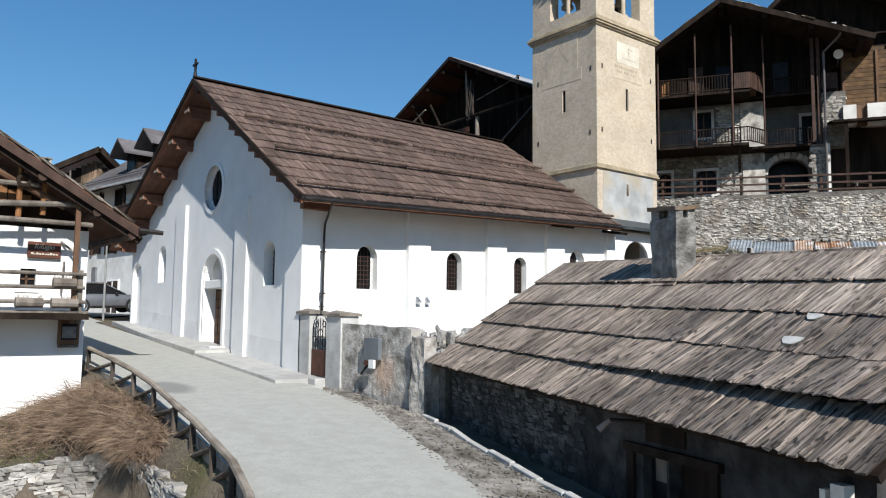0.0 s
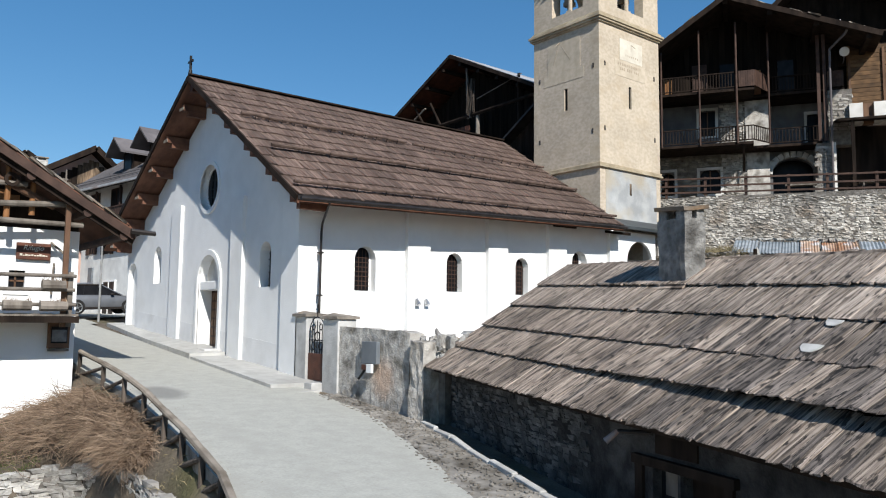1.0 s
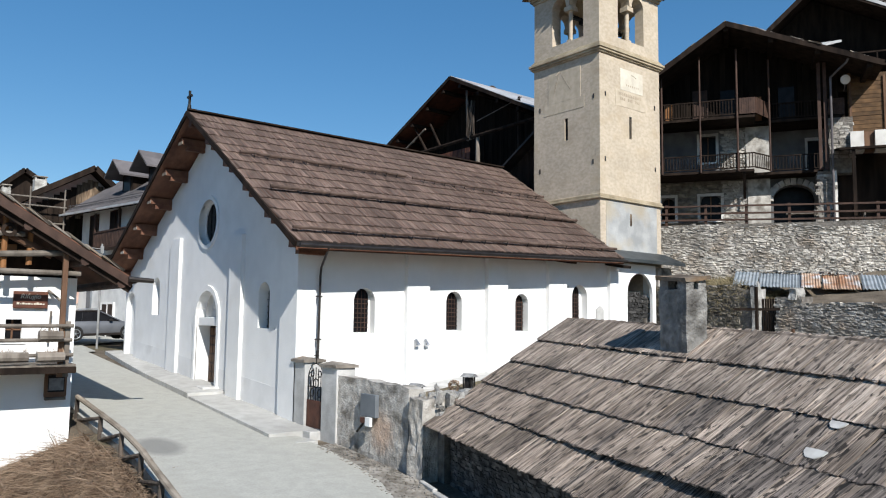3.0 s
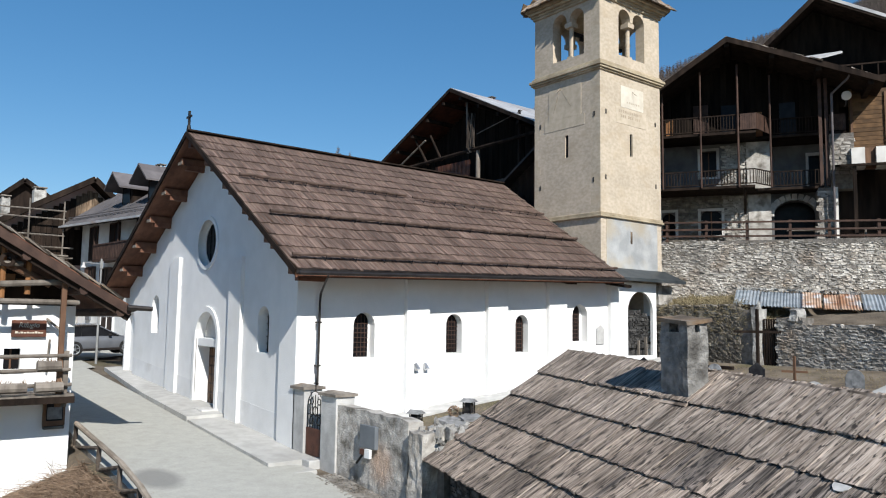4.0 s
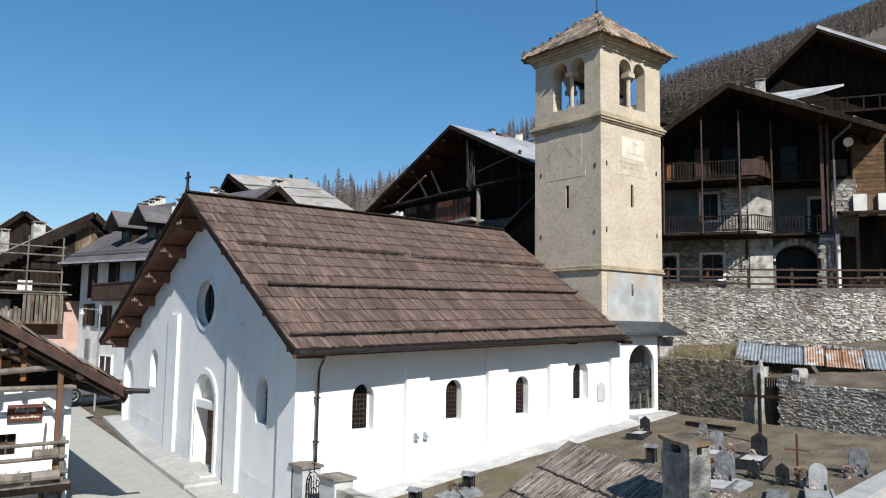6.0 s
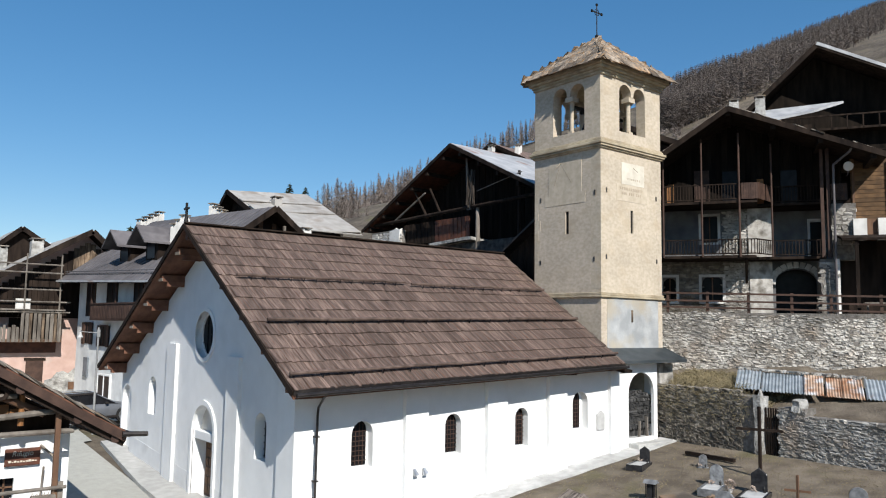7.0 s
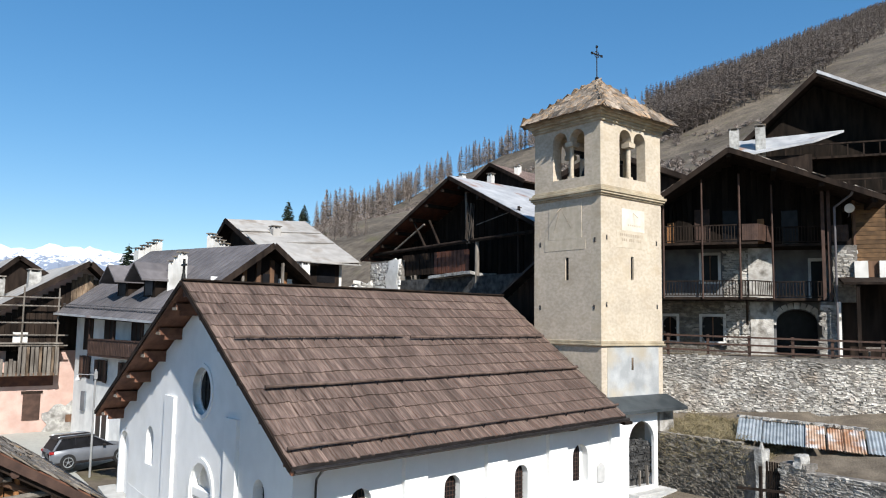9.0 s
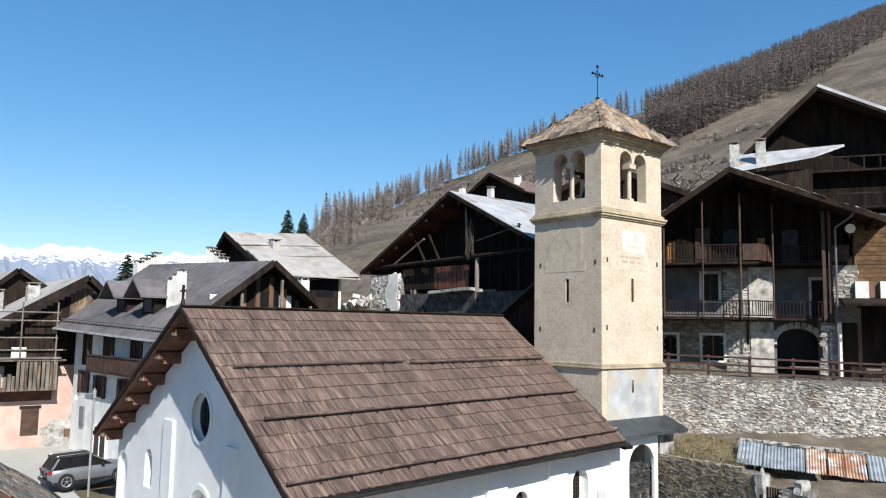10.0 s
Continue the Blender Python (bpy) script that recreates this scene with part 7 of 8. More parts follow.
for y0, y1, a, b in ((10.45, 11.6, 6.95, 8.85), (7.3, 8.6, 6.95, 8.85), (4.0, 5.0, 6.95, 8.85), (10.9, 11.6, 5.4, 6.55), (8.5, 9.3, 5.3, 6.4), (5.2, 6.0, 5.3, 6.4), (2.2, 3.0, 5.3, 6.4)):
    w = part("window", boxes((-4.54, -4.46, y0, y1, a, b)), GLASS_AND_SHADE, gh, m=GM)
    part("window_frame", boxes((-4.57, -4.5, y0 - 0.06, y0, a, b), (-4.57, -4.5, y1, y1 + 0.06, a, b), (-4.57, -4.5, y0 - 0.06, y1 + 0.06, b, b + 0.07), (-4.56, -4.535, (y0 + y1) / 2 - 0.03, (y0 + y1) / 2 + 0.03, a, b)), DARK_BROWN, w, m=GM)
    for yy in (y0 - 0.44, y1 + 0.08):
        if a < 6:
            part("shutter", boxes((-4.60, -4.54, yy, yy + 0.36, a - 0.05, b + 0.05)), DARK_BROWN, w, m=GM)
part("street_door", boxes((-4.56, -4.5, 7.6, 9.2, 1.6, 3.7)), GLASS_AND_SHADE, gh, m=GM)
part("street_door_frame", boxes((-4.59, -4.5, 7.5, 7.6, 1.6, 3.8), (-4.59, -4.5, 9.2, 9.3, 1.6, 3.8), (-4.59, -4.5, 7.6, 9.2, 3.7, 3.8), (-4.59, -4.56, 8.36, 8.44, 1.6, 3.7)), WHITE_PAINT, gh, m=GM)
part("low_shutter", boxes((-4.60, -4.5, 10.9, 11.5, 3.5, 4.6)), BLUE_GREY, gh, m=GM)
bal = part("balcony", boxes((-5.3, -4.5, 2.0, 9.0, 6.72, 6.84)), DARK_BROWN, gh, m=GM)
for i in range(33):
    y = 2.05 + i * 0.211
    part("baluster", boxes((-5.3, -5.26, y, y + 0.18, 6.78, 7.6)), DARK_BROWN, bal, m=GM)
part("baluster", boxes((-5.24, -4.5, 8.96, 9.0, 6.78, 7.6)), DARK_BROWN, bal, m=GM)
part("handrail", boxes((-5.34, -5.22, 2.0, 9.0, 7.6, 7.67)), DARK_BROWN, bal, m=GM)
for y in (2.05, 5.6, 8.9):
    part("post", boxes((-5.29, -5.2, y, y + 0.1, 7.67, 8.75)), DARK_BROWN, bal, m=GM)
bm = bmesh.new()
beam(bm, (-5.64, -1.0, 8.57), (-5.64, 13.55, 9.01), 0.12, 0.11)
part("gutter", bm, BRIGHT_SHEET, gh, m=GM)
bm = bmesh.new()
for z in (0.12, 0.24):
    rod(bm, (-5.2, -1.0, 8.95 + z - 0.03), (-5.2, 13.5, 9.38 + z - 0.03), 0.022, n=5)
for i in range(15):
    y = -0.8 + i
    rod(bm, (-5.2, y, 8.9 + 0.03 * y), (-5.2, y, 9.24 + 0.03 * y), 0.018, n=4)
part("snow_fence", bm, SHEET_SEAM, grf, m=GM)
for yy in (4.2, 7.6):
    d = part("dormer", boxes((-4.1, -1.5, yy - 0.7, yy + 0.7, 9.75, 10.95)), DARK_WOOD, gh, m=GM)
    part("dormer_window", boxes((-4.14, -4.08, yy - 0.45, yy + 0.45, 10.0, 10.85)), GLASS_AND_SHADE, d, m=GM)
    bm = bmesh.new()
    for s_ in (-1, 1):
        vs = [bm.verts.new(v) for v in ((-5.0, yy, 11.7), (-1.2, yy, 11.7), (-1.2, yy + s_ * 1.08, 10.8), (-5.0, yy + s_ * 1.08, 10.8))]
        dn = [bm.verts.new(v.co - Vector((0, 0, 0.1))) for v in vs]
        bm.faces.new(vs)
        bm.faces.new(dn[::-1])
        for i in range(4):
            bm.faces.new((vs[i], vs[(i + 1) % 4], dn[(i + 1) % 4], dn[i]))
    bm2 = bm
    part("dormer_roof", bm2, GREY_SHEET, d, m=GM)
    bm = bmesh.new()
    plate(bm, [(yy - 0.75, 10.9), (yy + 0.75, 10.9), (yy, 11.55)], [], lambda u, v, w: (-4.1 + w, u, v), 0, 0.1)
    part("dormer_gable", bm, DARK_WOOD, d, m=GM)

# pale roofed house behind it
SM = frame_m((8.5, 28.6, 0), (0, -1, 0))
sh, srf = house("pale_roof_house", "tall dark house with pale patched sheet roof", SM, 4.0, 6.4, 4.3, 3.0, 15.5, 0.75, 0.455, PALE_SHEET, OLD_WHITE, 0.8, 0.07, DARK_WOOD, loc=(10, 26, 6))
part("eave_sheet", boxes((3.6, 8.0, -0.82, 5.2, 0, 0.05)), PALE_SHEET, srf, m=SM @ pose(0, 0, 15.62, -0.0, 24.5, 0))
for f in (2.2, 4.0):
    bm = bmesh.new()
    beam(bm, (f, -0.8, 15.6 - 0.455 * f - 0.056), (f, 5.0, 15.96 - 0.455 * f - 0.056), 0.5, 0.05, (0.41, 0, 0.91))
    part("sheet_lap", bm, PALE_SHEET, srf, m=SM)
for y in (0.9, 2.5):
    part("opening", boxes((6.36, 6.44, y, y + 1.3, 11.2, 12.3)), GLASS_AND_SHADE, sh, m=SM)
part("dark_band", boxes((6.35, 6.42, 0.2, 4.1, 10.2, 12.5)), DARK_WOOD, sh, m=SM)

# pink house with scaffolded balcony
LM = pose(-12.62, -19.45, 7.8) @ Matrix.Scale(1.09, 4) @ pose(12.62, 19.45, -7.8) @ frame_m((-1.1, 27.0, 0), (1, 0, 0))
lh, lrf = house("pink_house", "pink plastered house with timber gable and old balcony", LM, 8.0, 1.6, 9.0, 0.5, 11.85, 0.606, 0.9, PALE_SHEET, PINK, 1.0, 0.0, PINK, loc=(-4, 27, 2.5))
# dark panel stands in for the street eave's shadow on this gable
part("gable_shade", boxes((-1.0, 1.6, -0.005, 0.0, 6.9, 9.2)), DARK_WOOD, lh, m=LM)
part("scaffold_deck", boxes((-9.0, -1.2, -1.15, -0.1, 7.28, 7.36)), GREY_WOOD, lh, m=LM)
for i in range(34):
    x = -8.4 + i * 0.285
    part("gable_board", boxes((x, x + 0.265, -0.1, -0.01, 6.9 if x < -0.9 else 8.9 + 0.2 * (i % 3), 11.25 - (0.606 * -x if x < 0 else 0.9 * x))), DARK_WOOD if x < -0.9 else GABLE_BOARD, lh, m=LM)
bm = boxes((-1.7, 1.6, -0.06, -0.01, 0.5, 4.1))
bmesh.ops.subdivide_edges(bm, edges=bm.edges[:], cuts=11, use_grid_fill=True)
for v in bm.verts:
    if v.co.z > 2.5:
        v.co.z += 0.9 * noise.noise((v.co.x * 1.3, 2.0, 4.0)) + 0.5 * (v.co.x + 0.4)
    if v.co.x < -1.0:
        v.co.x += 0.5 * noise.noise((v.co.z * 1.9, 3.0, 1.0))
part("patched_render", bm, ROUGHCAST, lh, m=LM)
# dark sheet behind the tall slats imitates the balcony's shade
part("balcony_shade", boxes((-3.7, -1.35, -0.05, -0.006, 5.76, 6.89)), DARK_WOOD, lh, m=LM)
part("beam_band", boxes((-9.0, -1.35, -0.12, -0.02, 5.02, 5.58)), RED_WOOD, lh, m=LM)
lb = part("balcony", boxes((-9.0, -1.3, -1.0, 0, 5.6, 5.75)), BROWN_WOOD, lh, m=LM)
for i in range(38):
    x = -8.9 + i * 0.2
    part("slat", boxes((x, x + 0.13 + 0.02 * (i % 3), -1.02 - 0.02 * (i % 2), -0.97, 5.62, 6.45 + 0.07 * math.sin(i * 2.7) + (0.85 if x > -3.4 else 0))), GREY_WOOD if i % 3 or x < -3.4 else GABLE_BOARD, lb, m=LM)
part("door", boxes((-2.75, -1.9, -0.05, 0.0, 3.2, 4.6)), DARK_BROWN, lh, m=LM)
part("door_arch", boxes((-2.85, -1.8, -0.06, -0.01, 4.6, 4.75)), DARK_WOOD, lh, m=LM)
part("window", boxes((-6.2, -5.4, -0.05, 0.0, 3.3, 4.3)), GLASS_AND_SHADE, lh, m=LM)
part("low_window", boxes((-1.2 + 0.6, 0.1 + 0.6, -0.09, -0.05, 3.0, 3.4)), BROWN_WOOD, lh, m=LM)
part("shutter", boxes((0.55, 0.95, -0.1, -0.06, 5.4, 6.8)), DARK_WOOD, lh, m=LM)
part("shutter", boxes((0.3, 0.7, -0.1, -0.06, 3.6, 4.8)), BLUE_GREY, lh, m=LM)
for z in (7.2, 7.75, 8.4, 9.3, 9.75):
    bm = bmesh.new()
    rod(bm, (-8.9, -1.05, z), (-0.95 if z < 8 else -1.4, -1.05, z), 0.045, n=6)
    part("scaffold_pole", bm, GREY_WOOD, lh, m=LM)
for x in (-8.0, -5.4, -3.2, -1.5):
    bm = bmesh.new()
    rod(bm, (x, -1.05, 5.7), (x, -1.05, 10.3), 0.045, n=6)
    part("scaffold_pole", bm, GREY_WOOD, lh, m=LM)
part("washing_panel", boxes((-3.6, -2.9, -1.0, -0.9, 7.3, 7.9)), OLD_WHITE, lh, m=LM)
fm = frame_m((-2.6, 38.0, 0), (1, 0, 0))
house("far_house", "small dark timber house with pale roof edge", fm, 3.0, 2.5, 6, 3, 12.85, 0.9, 0.65, PALE_SHEET, DARK_WOOD, 0.5, loc=(-2.6, 38, 3))
chimney("chimney", "pale rendered chimney with slab cap", -2.35, 34.0, 8.5, 11.6, 0.7, 0.65, 1, material=ROUGHCAST)
chimney("chimney", "pale rendered chimney with slab cap", -3.88, 36.1, 8.5, 11.18, 0.5, 0.5, 1, material=ROUGHCAST)
chimney("chimney", "white stepped triple chimney with slab caps", 1.6, 20.0, 9.6, 12.05, 0.3, 0.42, 3, 116)
chimney("chimney", "white stepped triple chimney with slab caps", 4.3, 33.2, 11.0, 14.0, 0.42, 0.6, 4, 190)
chimney("chimney", "white chimney with slab cap", 6.7, 27.2, 11.5, 14.1, 0.36, 0.5, 4, -64)
chimney("chimney", "white chimney with slab cap", 8.45, 19.2, 9.0, 11.95, 0.55, 0.5, 1, 5)
chimney("chimney", "pale rendered chimney on the sheet roof", 10.0, 26.0, 12.5, 14.75, 0.55, 0.6, 1, 0, PALE_SHEET)

for x, y, z in ((22.36, 21.81, 19.3), (21.9, 18.3, 18.75)):
    chimney("chimney", "small white chimney behind the barn ridge", x, y, z - 6.5, z, 0.36, 0.36, 1, 10)

# houses up the slope
TM = CH @ Matrix.Translation((15.74, 19.1, 0))
tb, trf = house("upper_barn", "big dark timber barn high on the slope", TM, 4.5, 7.0, 9, 12, 26.0, 0.95, 0.5, BRIGHT_SHEET, SHADE_WOOD, 2.2, 0.02, SHADE_WOOD, loc=(40, 5, 13))
bm = bmesh.new()
beam(bm, (0, -2.28, 25.97), (9.2, -2.28, 21.37), 0.04, 0.2)
part("verge_flashing", bm, BRIGHT_SHEET, trf, m=TM)
for z, y in ((20.3, -0.9), (17.8, -0.9)):
    part("balcony", boxes((-4.0, 7.0, y, 0, z, z + 0.15)), DARK_WOOD, tb, m=TM)
    for i in range(12):
        part("balcony_post", boxes((-3.9 + i * 0.95, -3.82 + i * 0.95, y, y + 0.08, z, z + 1.0)), DARK_WOOD, tb, m=TM)
    part("balcony_rail", boxes((-4.0, 7.0, y - 0.02, y + 0.06, z + 0.95, z + 1.05)), DARK_WOOD, tb, m=TM)
part("plaster_base", boxes((-1.0, 7.0, -0.05, 0.0, 12.0, 17.5)), OLD_WHITE, tb, m=TM)
UM = CH @ Matrix.Translation((0, 0, 0))
uh = thing("upper_house", "house with bright sheet lean-to roof and two chimneys", "house", loc=(34, 6, 14))
bm = bmesh.new()
vs = [bm.verts.new(v) for v in ((9.8, 14.0, 19.85), (15.2, 14.0, 20.65), (17.2, 16.6, 21.8), (10.4, 17.0, 21.6))]
dn = [bm.verts.new(v.co - Vector((0, 0, 0.15))) for v in vs]
bm.faces.new(vs)
bm.faces.new(dn[::-1])
for i in range(4):
    bm.faces.new((vs[i], vs[(i + 1) % 4], dn[(i + 1) % 4], dn[i]))
part("roof", bm, BRIGHT_SHEET, uh, m=UM)
part("wall", boxes((9.9, 15.1, 14.6, 16.6, 10, 19.9)), DARK_WOOD, uh, m=UM)
for u, z1 in ((10.5, 21.8), (12.1, 21.9)):
    c = CH @ Vector((u, 15.0, 0))
    chimney("chimney", "grey rendered chimney with slab cap", c.x, c.y, 19.8, z1, 0.62, 0.62, 1, -60, ROUGHCAST)
c = CH @ Vector((13.6, 6.5, 0))
vent = thing("roof_vent", "white louvred chimney pot on the slab roof", "chimney", loc=(c.x, c.y, 15.6))
for i in range(4):
    part("louvre", soft_box(13.4, 13.85, 6.3, 6.75, 16.0 + i * 0.17, 16.1 + i * 0.17, 0.02), WHITE_PAINT, vent, m=CH)
part("pot", boxes((13.5, 13.75, 6.4, 6.65, 14.8, 16.7)), WHITE_PAINT, vent, m=CH)
NM = CH @ Matrix.Translation((3.0, 9.0, 0))
house("slab_roof_house", "old house with grey stone slab roof", NM, 3.5, 4.6, 7, 8, 19.6, 0.5, 0.4, SLATE, DARK_WOOD, 0.8, loc=(28, 8, 9))
FM = frame_m((35.6, 32.68, 0), (0.1, -0.995, 0))
fh, frf = house("hill_house", "brown roofed house on the hillside", FM, 3.0, 3.4, 9, 14, 23.8, 0.6, 0.5, SHINGLE, DARK_WOOD, 0.8, 0, DARK_WOOD, loc=(36, 30, 18))
for x, y, z in ((37.6, 31.6, 23.75), (36.2, 30.4, 23.2)):
    chimney("chimney", "small white chimney with slab cap", x, y, z - 3.0, z, 0.4, 0.4, 1, 20)


# ---- house by the road with the open timber gable ----
nh = thing("gable_house", "white house with open timber gable, plank balcony and slab roof", "house", loc=(-9.5, 2.2, -0.5))
bm = bmesh.new()
plate(bm, [(-16, -2.2), (-7.42, -2.2), (-7.42, 3.95), (-16, 3.95)], [rect(-9.02, -8.62, 2.36, 2.9), rect(-12.2, -11.4, 2.2, 3.0)], on_y(2.0), 0, 0.4)
part("front_wall", bm, WHITE, nh)
part("side_wall", boxes((-7.82, -7.42, 2.4, 9.0, -1.2, 3.9)), OLD_WHITE, nh)
part("back_wall", boxes((-16, -7.82, 8.6, 9.0, -1.2, 3.9)), OLD_WHITE, nh)
w = part("window", boxes((-9.02, -8.62, 2.2, 2.23, 2.36, 2.9)), GLASS_AND_SHADE, nh)
bm = bmesh.new()
plate(bm, rect(-9.1, -8.54, 2.28, 2.98), [rect(-9.0, -8.64, 2.38, 2.88)], on_y(2.0), -0.03, 0.02)
part("frame", bm, WHITE_PAINT, w)
part("bar", boxes((-8.84, -8.8, 2.17, 2.2, 2.36, 2.9), (-9.02, -8.62, 2.17, 2.2, 2.61, 2.65)), BROWN_WOOD, w)
part("window", boxes((-12.2, -11.4, 2.2, 2.23, 2.2, 3.0)), GLASS_AND_SHADE, nh)
# roof
E0 = Vector((-6.42, 0.75, 3.98))
R0 = Vector((-14.5, 0.75, 8.75))
bm = bmesh.new()
for a, b in ((R0, E0), (R0, Vector((-22.5, 0.75, 4.0)))):
    up = [bm.verts.new(v) for v in (a, a + Vector((0, 9, 0)), b + Vector((0, 9, 0)), b)]
    dn = [bm.verts.new(v.co - Vector((0, 0, 0.12))) for v in up]
    bm.faces.new(up)
    bm.faces.new(dn[::-1])
    for i in range(4):
        bm.faces.new((up[i], up[(i + 1) % 4], dn[(i + 1) % 4], dn[i]))
nrf = part("roof", bm, SOFFIT, nh, "weathered grey slab roof on brown boards")
rr = random.Random(28)
dn = (E0 - R0)
L = dn.length
dn.normalize()
nrm = Vector((0, 1, 0)).cross(dn)
nrm = nrm if nrm.z > 0 else -nrm
for j in range(int(L / 0.5)):
    y = 0.0
    while y < 3.6:
        ln = rr.uniform(0.35, 0.6)
        m_ = Matrix((Vector((0, 1, 0)), dn, nrm)).transposed().to_4x4()
        m_.translation = R0 + dn * (0.3 + 0.5 * j) + Vector((0, y + ln / 2 - 0.03, 0)) + nrm * 0.04
        ob = link("slab", lib2[rr.randrange(5)], None, nrf)
        ob.matrix_basis = m_ @ pose(0, 0, 0, rr.uniform(-5, -2), 0, rr.uniform(-4, 4)) @ Matrix.Diagonal((ln * 1.02, 0.66, 0.05, 1))
        y += ln
fv, ff = [], []
for j in range(int(L / 0.5)):
    y = 3.6
    while y < 9.0:
        ln = rr.uniform(0.35, 0.6)
        m_ = Matrix((Vector((0, 1, 0)), dn, nrm)).transposed().to_4x4()
        m_.translation = R0 + dn * (0.3 + 0.5 * j) + Vector((0, y + ln / 2 - 0.03, 0)) + nrm * 0.04
        m_ = m_ @ pose(0, 0, 0, rr.uniform(-5, -2), 0, rr.uniform(-4, 4)) @ Matrix.Diagonal((ln * 1.02, 0.66, 0.05, 1))
        me = lib2[rr.randrange(5)]
        base = len(fv)
        fv += [m_ @ v.co for v in me.vertices]
        ff += [[base + q_ for q_ in p.vertices] for p in me.polygons]
        y += ln
tagged(raw("slabbing", fv, ff, SLATE, nrf), kind="stuff")
for k, mt in ((0.02, DARK_BROWN), (0.16, DARK_WOOD)):
    bm = bmesh.new()
    beam(bm, R0 + Vector((0, -0.04 + k, -0.14 - k)), E0 + Vector((0, -0.04 + k, -0.14 - k)), 0.07, 0.2)
    part("verge_board", bm, mt, nrf)
for f in (0.3, 0.5, 0.7, 0.86, 0.97):
    p = R0.lerp(E0, f) + Vector((0, 0.02, -0.32))
    bm = bmesh.new()
    rod(bm, p, p + Vector((0, 5, 0)), 0.11)
    part("purlin", bm, DARK_BROWN, nrf)
bm = bmesh.new()
rod(bm, (-6.55, 0.6, 3.93), (-5.95, 0.55, 3.9), 0.07, 0.06)
part("gutter_spout", bm, DARK_METAL, nh)
bm = bmesh.new()
rod(bm, (-6.36, 0.7, 3.9), (-6.36, 9.6, 3.9), 0.08)
part("gutter", bm, DARK_METAL, nh)
# gable timbers
bm = bmesh.new()
plate(bm, [(-16, 3.95), (-7.4, 3.95), (-7.4, 4.15), (-14.5, 8.4), (-16, 7.6)], [], on_y(2.2), 0, 0.1)
part("gable_lining", bm, DARK_WOOD, nh)
for a, b, r_, mt in (((-12, 1.15, 4.86), (-8.85, 1.15, 4.92), 0.07, GREY_WOOD), ((-12, 1.15, 4.22), (-7.6, 1.15, 4.55), 0.08, GREY_WOOD), ((-12, 1.15, 4.02), (-7.55, 1.15, 4.03), 0.07, GREY_WOOD),
                     ((-12, 1.3, 5.65), (-9.6, 1.3, 5.6), 0.09, BROWN_WOOD), ((-9.25, 1.25, 4.1), (-9.25, 1.25, 5.4), 0.07, ORANGE_WOOD), ((-8.7, 1.3, 4.2), (-8.7, 1.3, 5.0), 0.07, ORANGE_WOOD),
                     ((-10.6, 1.3, 5.6), (-8.2, 1.3, 4.45), 0.1, BROWN_WOOD)):
    bm = bmesh.new()
    rod(bm, a, b, r_, r_ * 0.9)
    part("gable_timber", bm, mt, nh)
for i in range(8):
    part("gable_board", boxes((-10.8 + i * 0.27, -10.56 + i * 0.27, 1.5, 1.54, 4.45, 5.35 - 0.11 * i)), ORANGE_WOOD, nh)
bm = bmesh.new()
plate(bm, ring(-9.2, 5.0, 0.17, 12), [ring(-9.2, 5.0, 0.09, 12)], on_y(1.05), 0, 0.08)
part("wooden_wheel", bm, DARK_WOOD, nh)
# balcony
for i in range(5):
    part("deck_plank", boxes((-14, -7.62, 0.85 + 0.23 * i, 1.06 + 0.23 * i, 1.76, 1.82)), GREY_WOOD, nh)
part("deck_beam", boxes((-14, -7.6, 0.86, 1.0, 1.6, 1.755)), DARK_WOOD, nh)
for z, x1 in ((2.04, -7.68), (2.4, -7.72), (2.74, -7.7)):
    bm = bmesh.new()
    rod(bm, (-14, 0.92, z - 0.05), (x1, 0.92, z), 0.05, 0.045)
    part("balcony_rail", bm, GREY_WOOD, nh)
for x, z1 in ((-7.93, 4.55), (-7.8, 2.85), (-10.4, 2.8)):
    part("balcony_post", soft_box(x - 0.06, x + 0.06, 1.0, 1.12, 1.5, z1, 0.012), BROWN_WOOD if z1 > 4 else GREY_WOOD, nh)
for i, (x, s) in enumerate(((-8.98, 0.3), (-8.2, 0.3), (-8.22, 0.26))):
    pl_ = thing("log_planter", "rough hollow log planter on the balcony", "planter", "balcony planters", loc=(x, 1.2, 1.82))
    z = 2.0 if i < 2 else 2.5
    bm = bmesh.new()
    rod(bm, (x - s, 0.8, z), (x + s, 0.8, z), 0.13, 0.12, n=10)
    part("log", bm, GREY_WOOD, pl_)
    bm = bmesh.new()
    for _ in range(24):
        a = Vector((x + random.uniform(-s, s), 0.8 + random.uniform(-0.06, 0.06), z + 0.1))
        rod(bm, a, a + Vector((random.uniform(-0.06, 0.06), random.uniform(-0.08, 0.04), random.uniform(0.03, 0.12))), 0.008, 0.003, n=3)
    part("dry_plants", bm, TWIG, pl_)
sign = thing("wooden_sign", "reddish wooden house sign with white script", "sign", loc=(-8.5, 1.9, 3.4))
part("board", soft_box(-8.88, -8.1, 1.9, 1.95, 3.16, 3.58, 0.02), RED_WOOD, sign)
text = bpy.data.curves.new("lettering", "FONT")
text.body, text.size, text.extrude, text.align_x, text.shear = "Rifugio", 0.17, 0.004, "CENTER", 0.25
holder = bpy.data.objects.new("lettering", text)
me = bpy.data.meshes.new_from_object(holder)
me.materials.clear()
bpy.data.objects.remove(holder)
me.transform(pose(-8.5, 1.893, 3.40, 90))
link("lettering", me, DIAL, sign)
rs = random.Random(2)
